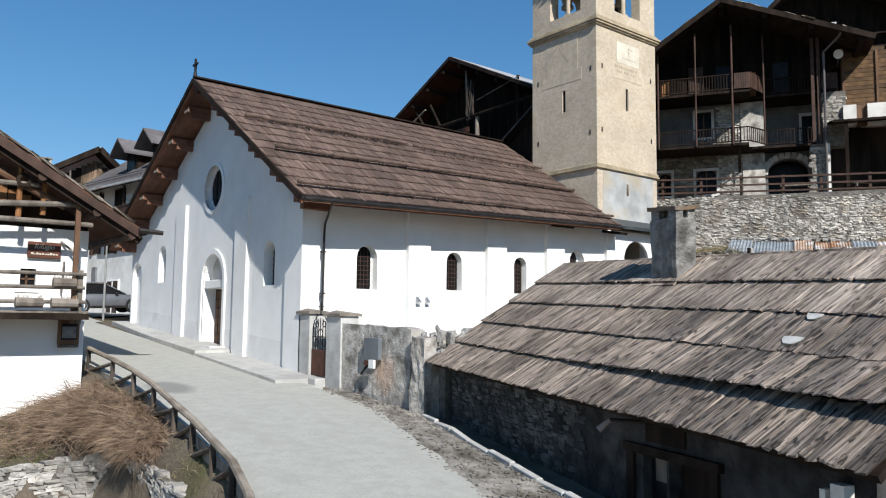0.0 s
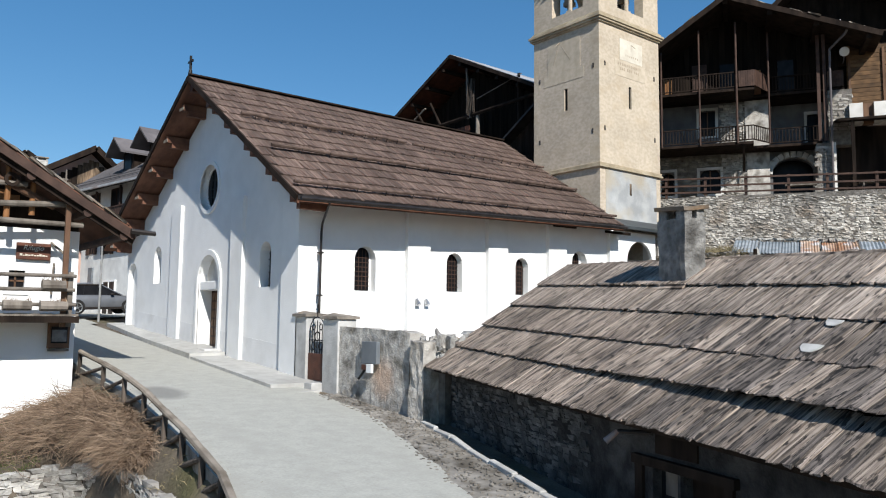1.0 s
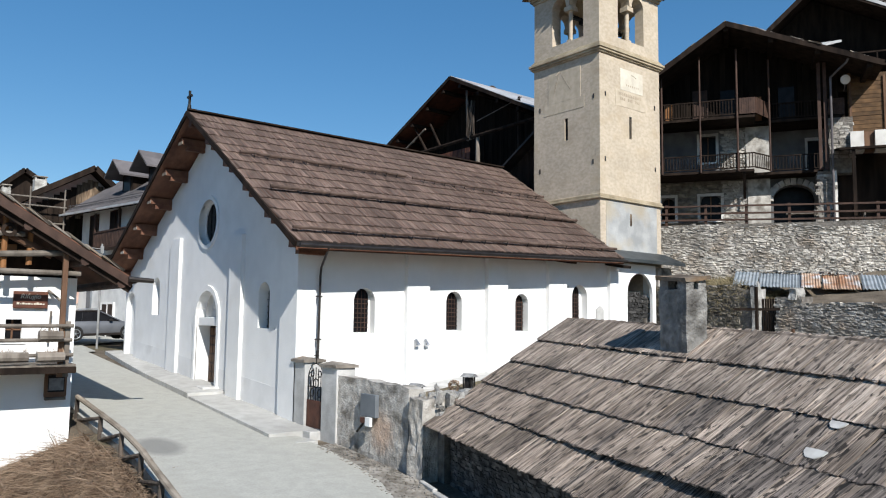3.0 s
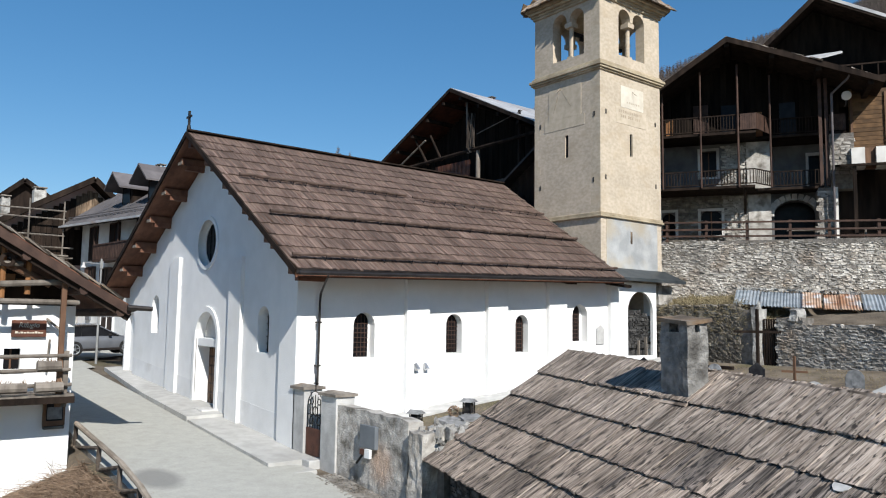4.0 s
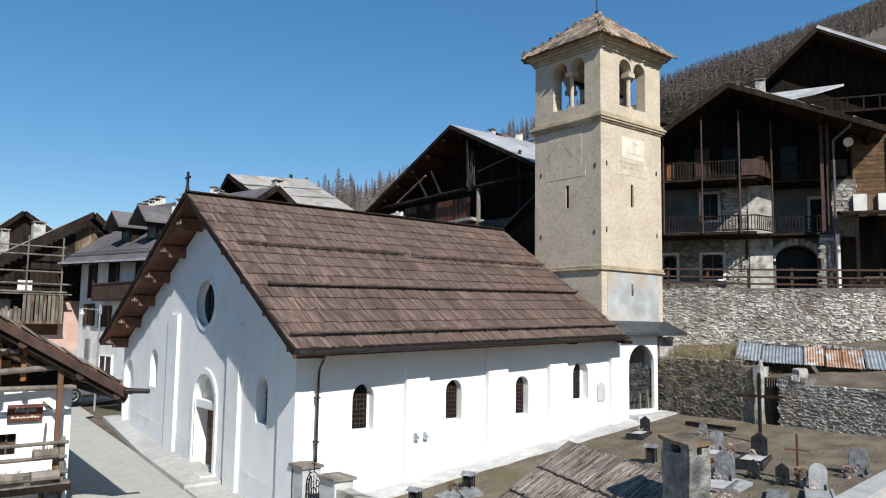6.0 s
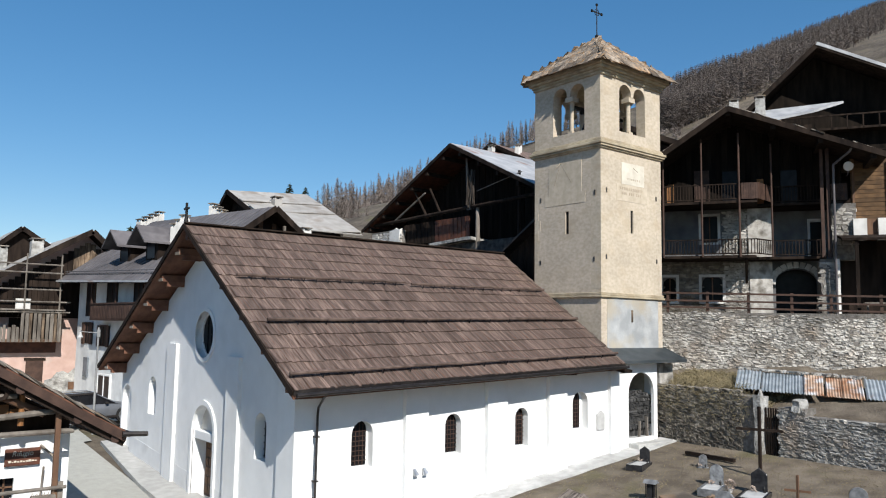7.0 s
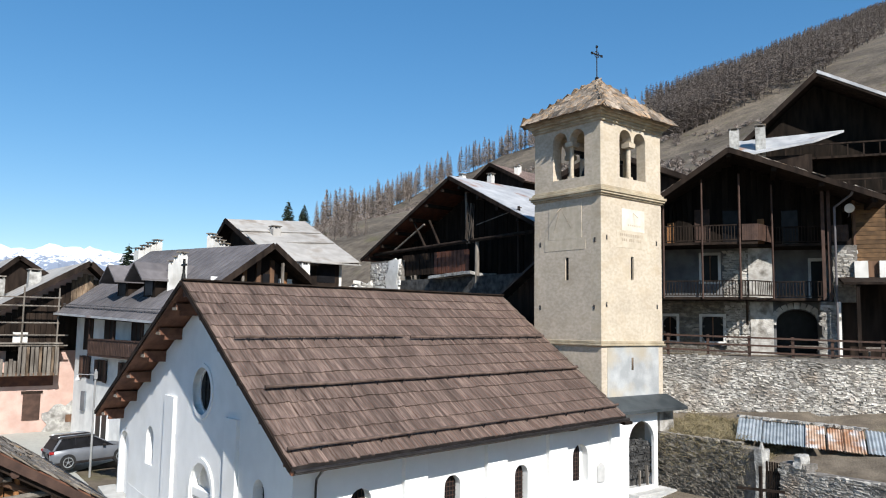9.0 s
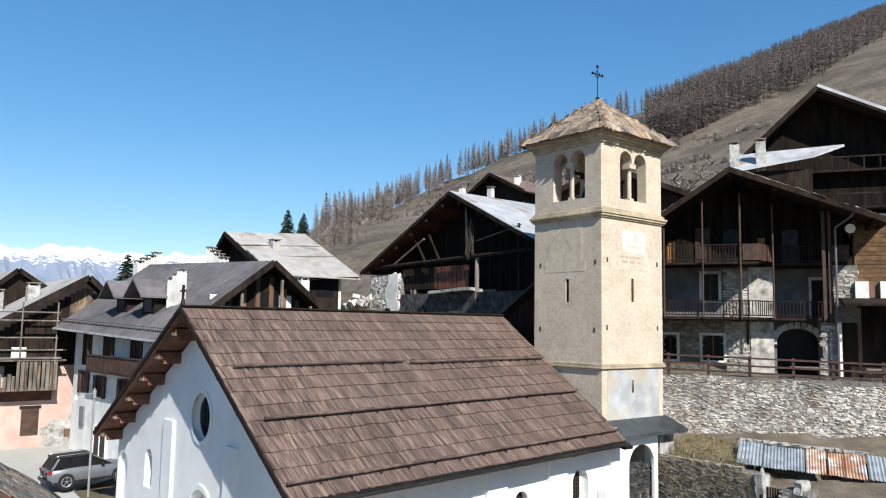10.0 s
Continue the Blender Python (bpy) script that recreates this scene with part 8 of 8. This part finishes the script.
for z, x0, x1 in ((3.27, -8.8, -8.2),):
    x = x0
    while x < x1:
        wd = rs.uniform(0.03, 0.06)
        part("letter_bar", boxes((x, x + wd, 1.888, 1.897, z - 0.02, z + rs.uniform(0.0, 0.035))), DIAL, sign)
        x += wd + 0.015
nb = thing("notice_box", "dark wooden notice box with glazed front", "notice box", loc=(-7.8, 1.9, 1.2))
part("case", soft_box(-8.06, -7.56, 1.85, 1.99, 0.95, 1.62, 0.015), BROWN_WOOD, nb)
part("glass", boxes((-8.0, -7.62, 1.835, 1.847, 1.08, 1.5)), GLASS_AND_SHADE, nb)
part("paper", boxes((-7.98, -7.64, 1.826, 1.832, 1.12, 1.42)), MARBLE, nb)
part("hood", boxes((-8.12, -7.5, 1.75, 1.99, 1.62, 1.67)), DARK_WOOD, nb)
part("tray", boxes((-8.04, -7.58, 1.8, 1.99, 0.88, 0.94)), GREY_WOOD, nb)
bm = bmesh.new()
rod(bm, (-8.1, 1.95, 3.62), (-7.78, 1.7, 3.3), 0.03)
rod(bm, (-8.05, 1.9, 2.3), (-8.02, 1.85, 3.1), 0.025)
tagged(part("bent_branch", bm, GREY_WOOD), "bent grey branch leaning on the house wall", "branch")

# ---- road fence ----
rfence = thing("roadside_fence", "rustic grey-brown log fence with diagonal braces", "fence", loc=(-6.8, -2, -0.6))
FP = [(-6.94, 3.26, 0.78), (-7.04, 0.6, 0.59), (-7.06, -1.18, 0.41), (-7.19, -2.99, 0.22), (-7.41, -4.9, -0.01), (-7.57, -6.26, -0.15), (-7.82, -7.78, -0.31), (-8.02, -9.01, -0.44), (-8.45, -10.49, -0.58), (-9.1, -12.2, -0.76)]
for i, (x, y, zt) in enumerate(FP):
    bm = bmesh.new()
    rod(bm, (x, y, zt - 1.15), (x, y, zt), 0.065, 0.055)
    part("post", bm, OLD_PLANK, rfence)
    if i:
        px, py, pz = FP[i - 1]
        bm = bmesh.new()
        rod(bm, (px, py, pz + 0.02), (x, y, zt + 0.02), 0.068, 0.06)
        part("rail", bm, RAIL_WOOD, rfence)
        bm = bmesh.new()
        rod(bm, (px, py, pz - 0.62), (x, y, zt - 0.08), 0.05, 0.045)
        part("brace", bm, OLD_PLANK, rfence)


# ---- brushwood bank ----
def twigs(name, label, n, place, length, r0, material, seed, lean=(0, 0), rise=(0.05, 0.75)):
    q = random.Random(seed)
    vs, fs = [], []
    for _ in range(n):
        a = Vector(place(q))
        d = Vector((q.gauss(lean[0], 0.6), q.gauss(lean[1], 0.6), q.uniform(*rise))).normalized()
        bend = Vector((q.gauss(0, 0.25), q.gauss(0, 0.25), q.uniform(-0.45, 0.1)))
        ln = q.uniform(*length)
        b, c = a + d * ln * 0.55, a + (d + bend).normalized() * ln
        s = d.cross(Vector((0, 0, 1)))
        s = (s.normalized() if s.length > 1e-3 else Vector((1, 0, 0)))
        t = d.cross(s)
        base = len(vs)
        for p, rr_ in ((a, r0), (b, r0 * 0.7)):
            vs += [p + s * rr_, p - s * rr_ * 0.5 + t * rr_ * 0.87, p - s * rr_ * 0.5 - t * rr_ * 0.87]
        vs.append(c)
        for k in range(3):
            k2 = (k + 1) % 3
            fs += [(base + k, base + k2, base + 3 + k2, base + 3 + k), (base + 3 + k, base + 3 + k2, base + 6)]
    ob = raw(name, vs, fs, material)
    tagged(ob, label, name.replace("_", " "), kind="stuff")


def bank(q):
    y = q.uniform(-4.6, 1.6)
    e = lerp_table(y, VERGE)
    x = e - 0.22 - abs(q.gauss(0, 0.75)) * (1.0 if y < -1.5 else 1.3)
    x = max(x, -9.5 if y > -1.9 else lerp_table(y, BRINK) + 0.12)
    return (x, y, max(ground_z(x, y), -1.6) + (0.05 + 0.5 * q.random()) * max(0, 1 - abs(x - e + 1.2) / 1.3) * min(1, max(0.25, (1.4 - y) / 2)))


twigs("brushwood", "matted heap of dry brown brushwood on the bank", 9500, bank, (0.4, 1.15), 0.0075, TWIG, 5, (-0.55, -0.9), (-0.2, 0.3))


def lawn(q):
    x, y = q.uniform(-14, -7.2), q.uniform(-12, 1.5)
    return (x, y, ground_z(x, y) - 0.01)


twigs("turf", "short green turf at the foot of the bank", 6000, lambda q: (lambda x, y: (x, y, ground_z(x, y) - 0.01))(q.uniform(-13.0, -8.9), q.uniform(-4.5, 1.6)), (0.04, 0.13), 0.009, MOSS, 16)
twigs("dry_grass", "short dry grass on the bank below the road", 6000, lawn, (0.05, 0.16), 0.006, DRY_GRASS, 6)


def terrace_grass(q):
    t, s = q.random(), q.random()
    x, y = 14.6 + 3.4 * s * (1 - 0.2 * t), 0.6 - 5.0 * t
    return (x, y, ground_z(x, y) - 0.02)


twigs("tall_dry_grass", "tufts of tall straw-coloured grass on the wall top", 5000, terrace_grass, (0.15, 0.5), 0.009, DRY_GRASS, 7)


def wall_growth(q):
    y = q.uniform(-4.3, 0.3)
    z = 2.3 + 2.2 * q.random() ** 0.35
    return (14.3 + q.uniform(-0.05, 0.1), y, z)


twigs("wall_growth", "dry brown creepers and grass hanging over the old wall", 1100, wall_growth, (0.08, 0.32), 0.006, DRY_GRASS, 17, (-0.6, 0), (-0.9, 0.3))


def yard_grass(q):
    x, y = q.uniform(1, 14), q.uniform(-10, -1.2)
    return (x, y, yard_z(x) - 0.01)


twigs("yard_grass", "thin dry grass of the churchyard", 9000, yard_grass, (0.04, 0.12), 0.006, DRY_GRASS, 8)


def wall_foot(q):
    t = q.random()
    x, y = -2.5 - 0.6 * q.random() - 0.3 * t, -2.7 - 5.0 * t
    return (x - 0.28 * max(0, -y - 6), y, road_z(y) + 0.02)


twigs("wall_foot_weeds", "dry weeds and litter along the wall foot", 450, wall_foot, (0.04, 0.12), 0.005, TWIG, 9)

# low pale stone wall under the bank, bending towards the road
lw = thing("bank_wall", "low pale dry stone wall at the foot of the bank", "wall", loc=(-9, -3, -2))
LW = [(-11.6, -3.15, -1.42), (-9.8, -2.45, -1.4), (-8.75, -2.08, -1.36), (-8.1, -2.25, -1.3), (-7.85, -3.0, -1.2), (-7.9, -5.0, -1.12), (-8.15, -7.2, -1.18), (-8.8, -9.5, -1.36)]
for k, (a, b) in enumerate(zip(LW, LW[1:])):
    a, b = Vector(a), Vector(b)
    d = Vector((b.x - a.x, b.y - a.y, 0))
    out = Vector((d.y, -d.x, 0)).normalized()
    bm = bmesh.new()
    beam(bm, a - out * 0.22 - Vector((0, 0, 0.72)), b - out * 0.22 - Vector((0, 0, 0.72)), 0.4, 1.4)
    part("core", bm, MORTAR, lw)
    stones(lw, frame_m((a.x, a.y, min(a.z, b.z) - 1.3), d, out), d.length, 1.42, PALE_STONE, 38, seed=81 + k, deep=0.2, sw=(0.12, 0.4), sh=(0.06, 0.14))
r = random.Random(14)
for i in range(150):
    x, y = r.uniform(-11.2, -8.2), r.uniform(-7.0, -2.8)
    ob = link("rubble", stone_lib(STONE)[i % 7], None, lw)
    ob.matrix_basis = pose(x, y, ground_z(x, y), r.uniform(-8, 8), r.uniform(-8, 8), r.uniform(0, 180)) @ Matrix.Diagonal((r.uniform(0.14, 0.42), r.uniform(0.12, 0.3), r.uniform(0.05, 0.11), 1))

# trodden strip between road and kerb
vs, fs = [], []
vy = list(np.arange(-18.4, -2.6, 0.2))
for j, y in enumerate(vy):
    x0 = lerp_table(y, ((-18.4, -8.0), (-13, -5.9), (-9.3, -4.5), (-7.5, -3.8), (-5.1, -3.05), (-2.7, -2.85))) - 0.35
    x1 = lerp_table(y, ((-18.4, -6.55), (-13, -4.55), (-9.7, -3.55), (-6.4, -2.5), (-2.7, -2.3)))
    for k in range(7):
        x = x0 + (x1 - x0) * k / 6
        vs.append((x, y, road_z(y) + 0.058 + 0.02 * noise.noise((x * 2.3, y * 2.3, 5)) + (0.0 if k else -0.05)))
    if j:
        fs += [((j - 1) * 7 + k, (j - 1) * 7 + k + 1, j * 7 + k + 1, j * 7 + k) for k in range(6)]
verge = raw("verge", vs, fs, DIRT)
verge.data.shade_smooth()
tagged(verge, "bare trodden earth strip between road and hut", "verge", kind="structure")
# loose grit on it
r = random.Random(44)
vs, fs = [], []
for i in range(1100):
    y = r.uniform(-13, -2.7)
    x0 = lerp_table(y, ((-13, -5.9), (-9.3, -4.5), (-7.5, -3.8), (-5.1, -3.05), (-2.7, -2.85)))
    x1 = lerp_table(y, ((-13, -4.5), (-9.7, -3.5), (-6.4, -2.5), (-2.7, -2.4)))
    x = x0 - 0.15 + (x1 - x0 + 0.15) * r.random() ** 0.8
    me = stone_lib(DIRT)[i % 7]
    m_ = pose(x, y, road_z(y) + 0.075, 0, 0, r.uniform(0, 180)) @ Matrix.Diagonal((r.uniform(0.02, 0.07), r.uniform(0.02, 0.06), r.uniform(0.01, 0.025), 1))
    base = len(vs)
    vs += [m_ @ v.co for v in me.vertices]
    fs += [[base + q for q in p.vertices] for p in me.polygons]
tagged(raw("grit", vs, fs, DIRT), "loose grit and small stones on the road verge", "grit", kind="stuff")


# ---- parked car, lamp pole ----
def car(m):
    """Estate car: rounded body lofted from sections along its length, glass band, roof rails, wheels with rims."""
    c = thing("car", "silver-grey estate car with dark roof parked beyond the church", "car", loc=m.translation)
    # x, underside, waist height, half width at the waist
    SEC = ((0.0, 0.42, 0.86, 0.70), (0.06, 0.34, 0.98, 0.80), (0.3, 0.26, 1.04, 0.88), (1.0, 0.24, 1.05, 0.92), (2.2, 0.24, 1.03, 0.93), (3.1, 0.24, 1.0, 0.92), (3.7, 0.24, 0.95, 0.90), (4.2, 0.27, 0.85, 0.85), (4.5, 0.34, 0.72, 0.72), (4.56, 0.42, 0.6, 0.6))
    vs, fs = [], []
    for x, lo_, top, w in SEC:
        ring_ = [(-w * 0.93, lo_), (-w, lo_ + 0.16), (-w * 1.0, (lo_ + top) / 2), (-w * 0.97, top - 0.08), (-w * 0.86, top), (0, top + 0.03), (w * 0.86, top), (w * 0.97, top - 0.08), (w, (lo_ + top) / 2), (w, lo_ + 0.16), (w * 0.93, lo_)]
        vs += [(x, y, z) for y, z in ring_]
    n = 11
    for k in range(len(SEC) - 1):
        fs += [(k * n + q, k * n + (q + 1) % n, (k + 1) * n + (q + 1) % n, (k + 1) * n + q) for q in range(n)]
    fs += [tuple(range(n)), tuple(range((len(SEC) - 1) * n, len(SEC) * n))[::-1]]
    body = raw("body", [m @ Vector(v) for v in vs], fs, CAR_PAINT, c)
    body.data.shade_smooth()
    # cabin: glass up to the roof line, then the roof
    b = bmesh.new()
    lo4 = [b.verts.new(v) for v in ((0.1, -0.84, 1.0), (3.3, -0.82, 0.97), (3.3, 0.82, 0.97), (0.1, 0.84, 1.0))]
    up4 = [b.verts.new(v) for v in ((0.42, -0.66, 1.54), (2.25, -0.65, 1.54), (2.25, 0.65, 1.54), (0.42, 0.66, 1.54))]
    for q in range(4):
        b.faces.new((lo4[q], lo4[(q + 1) % 4], up4[(q + 1) % 4], up4[q]))
    b.faces.new(up4)
    bmesh.ops.bevel(b, geom=b.edges[:], offset=0.03, segments=2, affect="EDGES")
    part("glass", b, GLASS_AND_SHADE, c, m=m)
    b = soft_box(0.34, 2.34, -0.68, 0.68, 1.53, 1.62, 0.035)
    part("roof", b, DARK_METAL, c, m=m)
    for s_ in (-1, 1):
        for x0, x1, x2, x3 in ((0.1, 0.5, 0.22, 0.62), (1.22, 1.30, 1.22, 1.30), (2.12, 2.2, 2.12, 2.2), (3.22, 2.2, 3.34, 2.3)):
            b = bmesh.new()
            q = [b.verts.new(v) for v in ((x0, s_ * 0.86, 1.0), (x2, s_ * 0.86, 1.0), (x3, s_ * 0.675, 1.55), (x1, s_ * 0.675, 1.55))]
            b.faces.new(q)
            ex_ = bmesh.ops.extrude_face_region(b, geom=b.faces[:])
            for g in ex_["geom"]:
                if isinstance(g, bmesh.types.BMVert):
                    g.co.y -= s_ * 0.04
            part("pillar", b, CAR_PAINT, c, m=m)
        part("roof_rail", tube([(0.45, s_ * 0.6, 1.63), (0.55, s_ * 0.6, 1.68), (2.1, s_ * 0.6, 1.68), (2.2, s_ * 0.6, 1.63)], 0.022), CHROME, c, m=m)
        part("tail_lamp", soft_box(-0.01, 0.2, s_ * 0.74 - 0.1, s_ * 0.74 + 0.1, 0.82, 0.96, 0.02), RED_LAMP, c, m=m)
        part("sill", soft_box(0.2, 4.3, s_ * 0.9 - 0.03, s_ * 0.9 + 0.03, 0.22, 0.36, 0.02), DARK_METAL, c, m=m)
        part("mirror", soft_box(2.62, 2.78, s_ * 0.98 - 0.09, s_ * 0.98 + 0.09, 1.0, 1.12, 0.03), DARK_METAL, c, m=m)
        for x in (0.88, 3.62):
            b = bmesh.new()
            rod(b, (x, s_ * 0.6, 0.36), (x, s_ * 0.925, 0.36), 0.41, n=24)
            part("wheel_arch", b, RUBBER, c, m=m)
            b = bmesh.new()
            rod(b, (x, s_ * 0.72, 0.34), (x, s_ * 0.945, 0.34), 0.345, n=24)
            wheel = part("wheel", b, RUBBER, c, m=m)
            b = bmesh.new()
            rod(b, (x, s_ * 0.93, 0.34), (x, s_ * 0.95, 0.34), 0.07, n=12)
            for q in range(5):
                a = 2 * math.pi * q / 5 + 0.3
                beam(b, (x, s_ * 0.95, 0.34), (x + 0.24 * math.cos(a), s_ * 0.95, 0.34 + 0.24 * math.sin(a)), 0.02, 0.09, (0, 1, 0))
            for q in range(20):
                a, e = 2 * math.pi * q / 20, 2 * math.pi * (q + 1) / 20
                rod(b, (x + 0.25 * math.cos(a), s_ * 0.95, 0.34 + 0.25 * math.sin(a)), (x + 0.25 * math.cos(e), s_ * 0.95, 0.34 + 0.25 * math.sin(e)), 0.025, n=5)
            part("rim", b, CHROME, wheel, m=m)
    part("bumper", soft_box(-0.08, 0.2, -0.82, 0.82, 0.32, 0.52, 0.04), DARK_METAL, c, m=m)


car(pose(-4.1, 19.8, 1.86, 0, -2, 3) @ Matrix.Scale(0.86, 4))
pole = thing("lamp_pole", "slim grey lamp pole at the roadside", "lamp pole", loc=(-2.5, 18.5, 1.5))
bm = bmesh.new()
rod(bm, (-2.5, 18.5, 1.2), (-2.5, 18.5, 6.4), 0.055, 0.04, n=8)
part("pole", bm, POLE_GREY, pole)
bm = tube([(-2.5, 18.5, 6.15), (-3.35, 18.4, 6.2)], 0.02)
part("arm", bm, POLE_GREY, pole)
bm = bmesh.new()
rod(bm, (-3.3, 18.4, 6.18), (-3.3, 18.4, 6.06), 0.04, 0.06, n=12)
rod(bm, (-3.3, 18.4, 6.06), (-3.3, 18.4, 5.94), 0.07, 0.13, n=12)
part("shade", bm, CONCRETE, pole, "pale enamel bell shade")
part("sleeve", boxes((-2.57, -2.43, 18.43, 18.57, 5.95, 6.3)), POLE_GREY, pole)


# ---- trees ----
def tree_mesh(seed, h, width, whorls, per, droop, thin, up=0.0, twig=4):
    """Bare conifer: tapered trunk with whorls of drooping boughs, each with side twigs."""
    q = random.Random(seed)
    vs, fs = [], []

    def stick(a, b, r0, r1):
        d = (b - a)
        s = d.cross(Vector((0.3, 0.2, 1)))
        s = s.normalized()
        t = d.normalized().cross(s)
        i0 = len(vs)
        for p, rr_ in ((a, r0), (b, r1)):
            vs.extend([p + s * rr_, p - s * rr_ * 0.5 + t * rr_ * 0.87, p - s * rr_ * 0.5 - t * rr_ * 0.87])
        for k in range(3):
            fs.append((i0 + k, i0 + (k + 1) % 3, i0 + 3 + (k + 1) % 3, i0 + 3 + k))

    stick(Vector((0, 0, -0.5)), Vector((0, 0, h)), h * 0.014, 0.01)
    for i in range(whorls):
        f = 0.12 + 0.86 * i / whorls
        L = width * (1 - f) ** 0.8 * q.uniform(0.75, 1.15) + 0.1
        for k in range(per):
            a = 2 * math.pi * (k + q.random()) / per
            d = Vector((math.cos(a), math.sin(a), 0))
            o = Vector((0, 0, h * f + q.uniform(-0.1, 0.1)))
            e = o + d * L + Vector((0, 0, L * (up - droop)))
            stick(o, e, thin * 1.6, thin * 0.5)
            for w_ in range(twig):
                g = q.uniform(0.25, 0.95)
                o2 = o.lerp(e, g)
                d2 = Vector((d.y, -d.x, 0)) * q.choice((-1, 1)) * q.uniform(0.4, 0.9) + d * 0.5 + Vector((0, 0, q.uniform(-0.3, 0.25)))
                stick(o2, o2 + d2 * L * 0.42, thin, thin * 0.4)
    return vs, fs


def wood(name, label, variants, spots, material):
    vs, fs = [], []
    q = random.Random(90)
    for x, y, s in spots:
        tv, tf = variants[q.randrange(len(variants))]
        a = q.uniform(0, 6.28)
        ca, sa = math.cos(a) * s, math.sin(a) * s
        z = land_z(x, y)
        b = len(vs)
        vs += [(x + v.x * ca - v.y * sa, y + v.x * sa + v.y * ca, z + v.z * s * 1.0) for v in tv]
        fs += [tuple(b + i for i in f) for f in tf]
    ob = raw(name, vs, fs, material)
    tagged(ob, label, "woodland", kind="stuff")


larch_v = [tree_mesh(200 + i, 12, 2.0, 24, 5, 0.0, 0.058, 0.12, 2) for i in range(4)]
q = random.Random(33)
spots = []
for i in range(250):
    x = q.uniform(112, 262)
    yc = lerp_table(x, CREST)
    spots.append((x, yc - abs(q.gauss(0, 14)) + 3, q.uniform(0.65, 1.2)))
wood("crest_larches", "bare brown larches along the hill crest", larch_v, spots, LARCH)
tall_v = [tree_mesh(300 + i, 16, 2.9, 13, 3, 0.0, 0.13, 0.2, 1) for i in range(4)]
spots = []
while len(spots) < 3600:
    x = 190 + 760 * q.random() ** 1.5
    top = min(lerp_table(x, CREST) + 6, 0.73 * (x + 12.7) - 19.4)
    low = lerp_table(x, ((189, 118), (235, 92), (420, 140), (900, 290)))
    y = low + (top - low) * q.random()
    if y < top + 1 and noise.noise((x * 0.02, y * 0.02, 2)) > -0.32:
        spots.append((x, y, q.uniform(0.45, 0.78)))
wood("hill_forest", "dense bare larch forest on the mountainside", tall_v, spots, FOREST)
near_v = [tree_mesh(400 + i, 8, 1.5, 30, 5, 0.0, 0.026, 0.35) for i in range(3)]
spots = []
for x, y, top in ((27.67, 52, 21.0), (28.7, 52.5, 22.0), (29.75, 51.5, 22.6), (30.65, 52, 21.7), (31.6, 52, 22.3), (32.4, 51.4, 20.4), (33.0, 50.6, 18.6), (29.1, 50.5, 20.4), (31.2, 50.8, 20.6), (30.2, 49.6, 18.8), (28.4, 50.2, 19.0)):
    spots.append((x, y, max(0.3, (top - ground_z(x, y)) / 8)))
wood("slope_larches", "bare larches at the foot of the slope", near_v, spots, LARCH)
spruce_v = [tree_mesh(500 + i, 9, 2.3, 30, 8, 0.3, 0.06, 0.0, 6) for i in range(2)]
for x, y, top in ((24.9, 54, 19.8), (25.7, 54.6, 21.9), (26.6, 53.4, 20.6), (27.3, 54, 21.6), (11.0, 60, 16.5)):
    s = max(0.3, (top - ground_z(x, y)) / 9)
    tv, tf = spruce_v[int(x) % 2]
    z = ground_z(x, y)
    t_ = thing("spruce", "dark green spruce at the edge of the village", "tree", "spruces", loc=(x, y, z))
    raw("crown", [(x + v.x * s, y + v.y * s, z + v.z * s) for v in tv], tf, SPRUCE, t_)
    bm = bmesh.new()
    rod(bm, (x, y, z - 0.5), (x, y, z + 8 * s), 0.16, 0.03)
    part("trunk", bm, DARK_WOOD, t_)
# low scrub on the hillside
scrub_v = [tree_mesh(600 + i, 1.3, 1.1, 4, 5, 0.0, 0.06, 0.5, 1) for i in range(3)]
spots = []
while len(spots) < 900:
    x, y = q.uniform(45, 190), q.uniform(15, 235)
    if y < lerp_table(x, CREST) - 2 and noise.noise((x * 0.05, y * 0.05, 7)) > 0.05:
        spots.append((x, y, q.uniform(0.5, 1.4)))
wood("hillside_scrub", "low brown scrub scattered on the hillside", scrub_v, spots, LARCH)
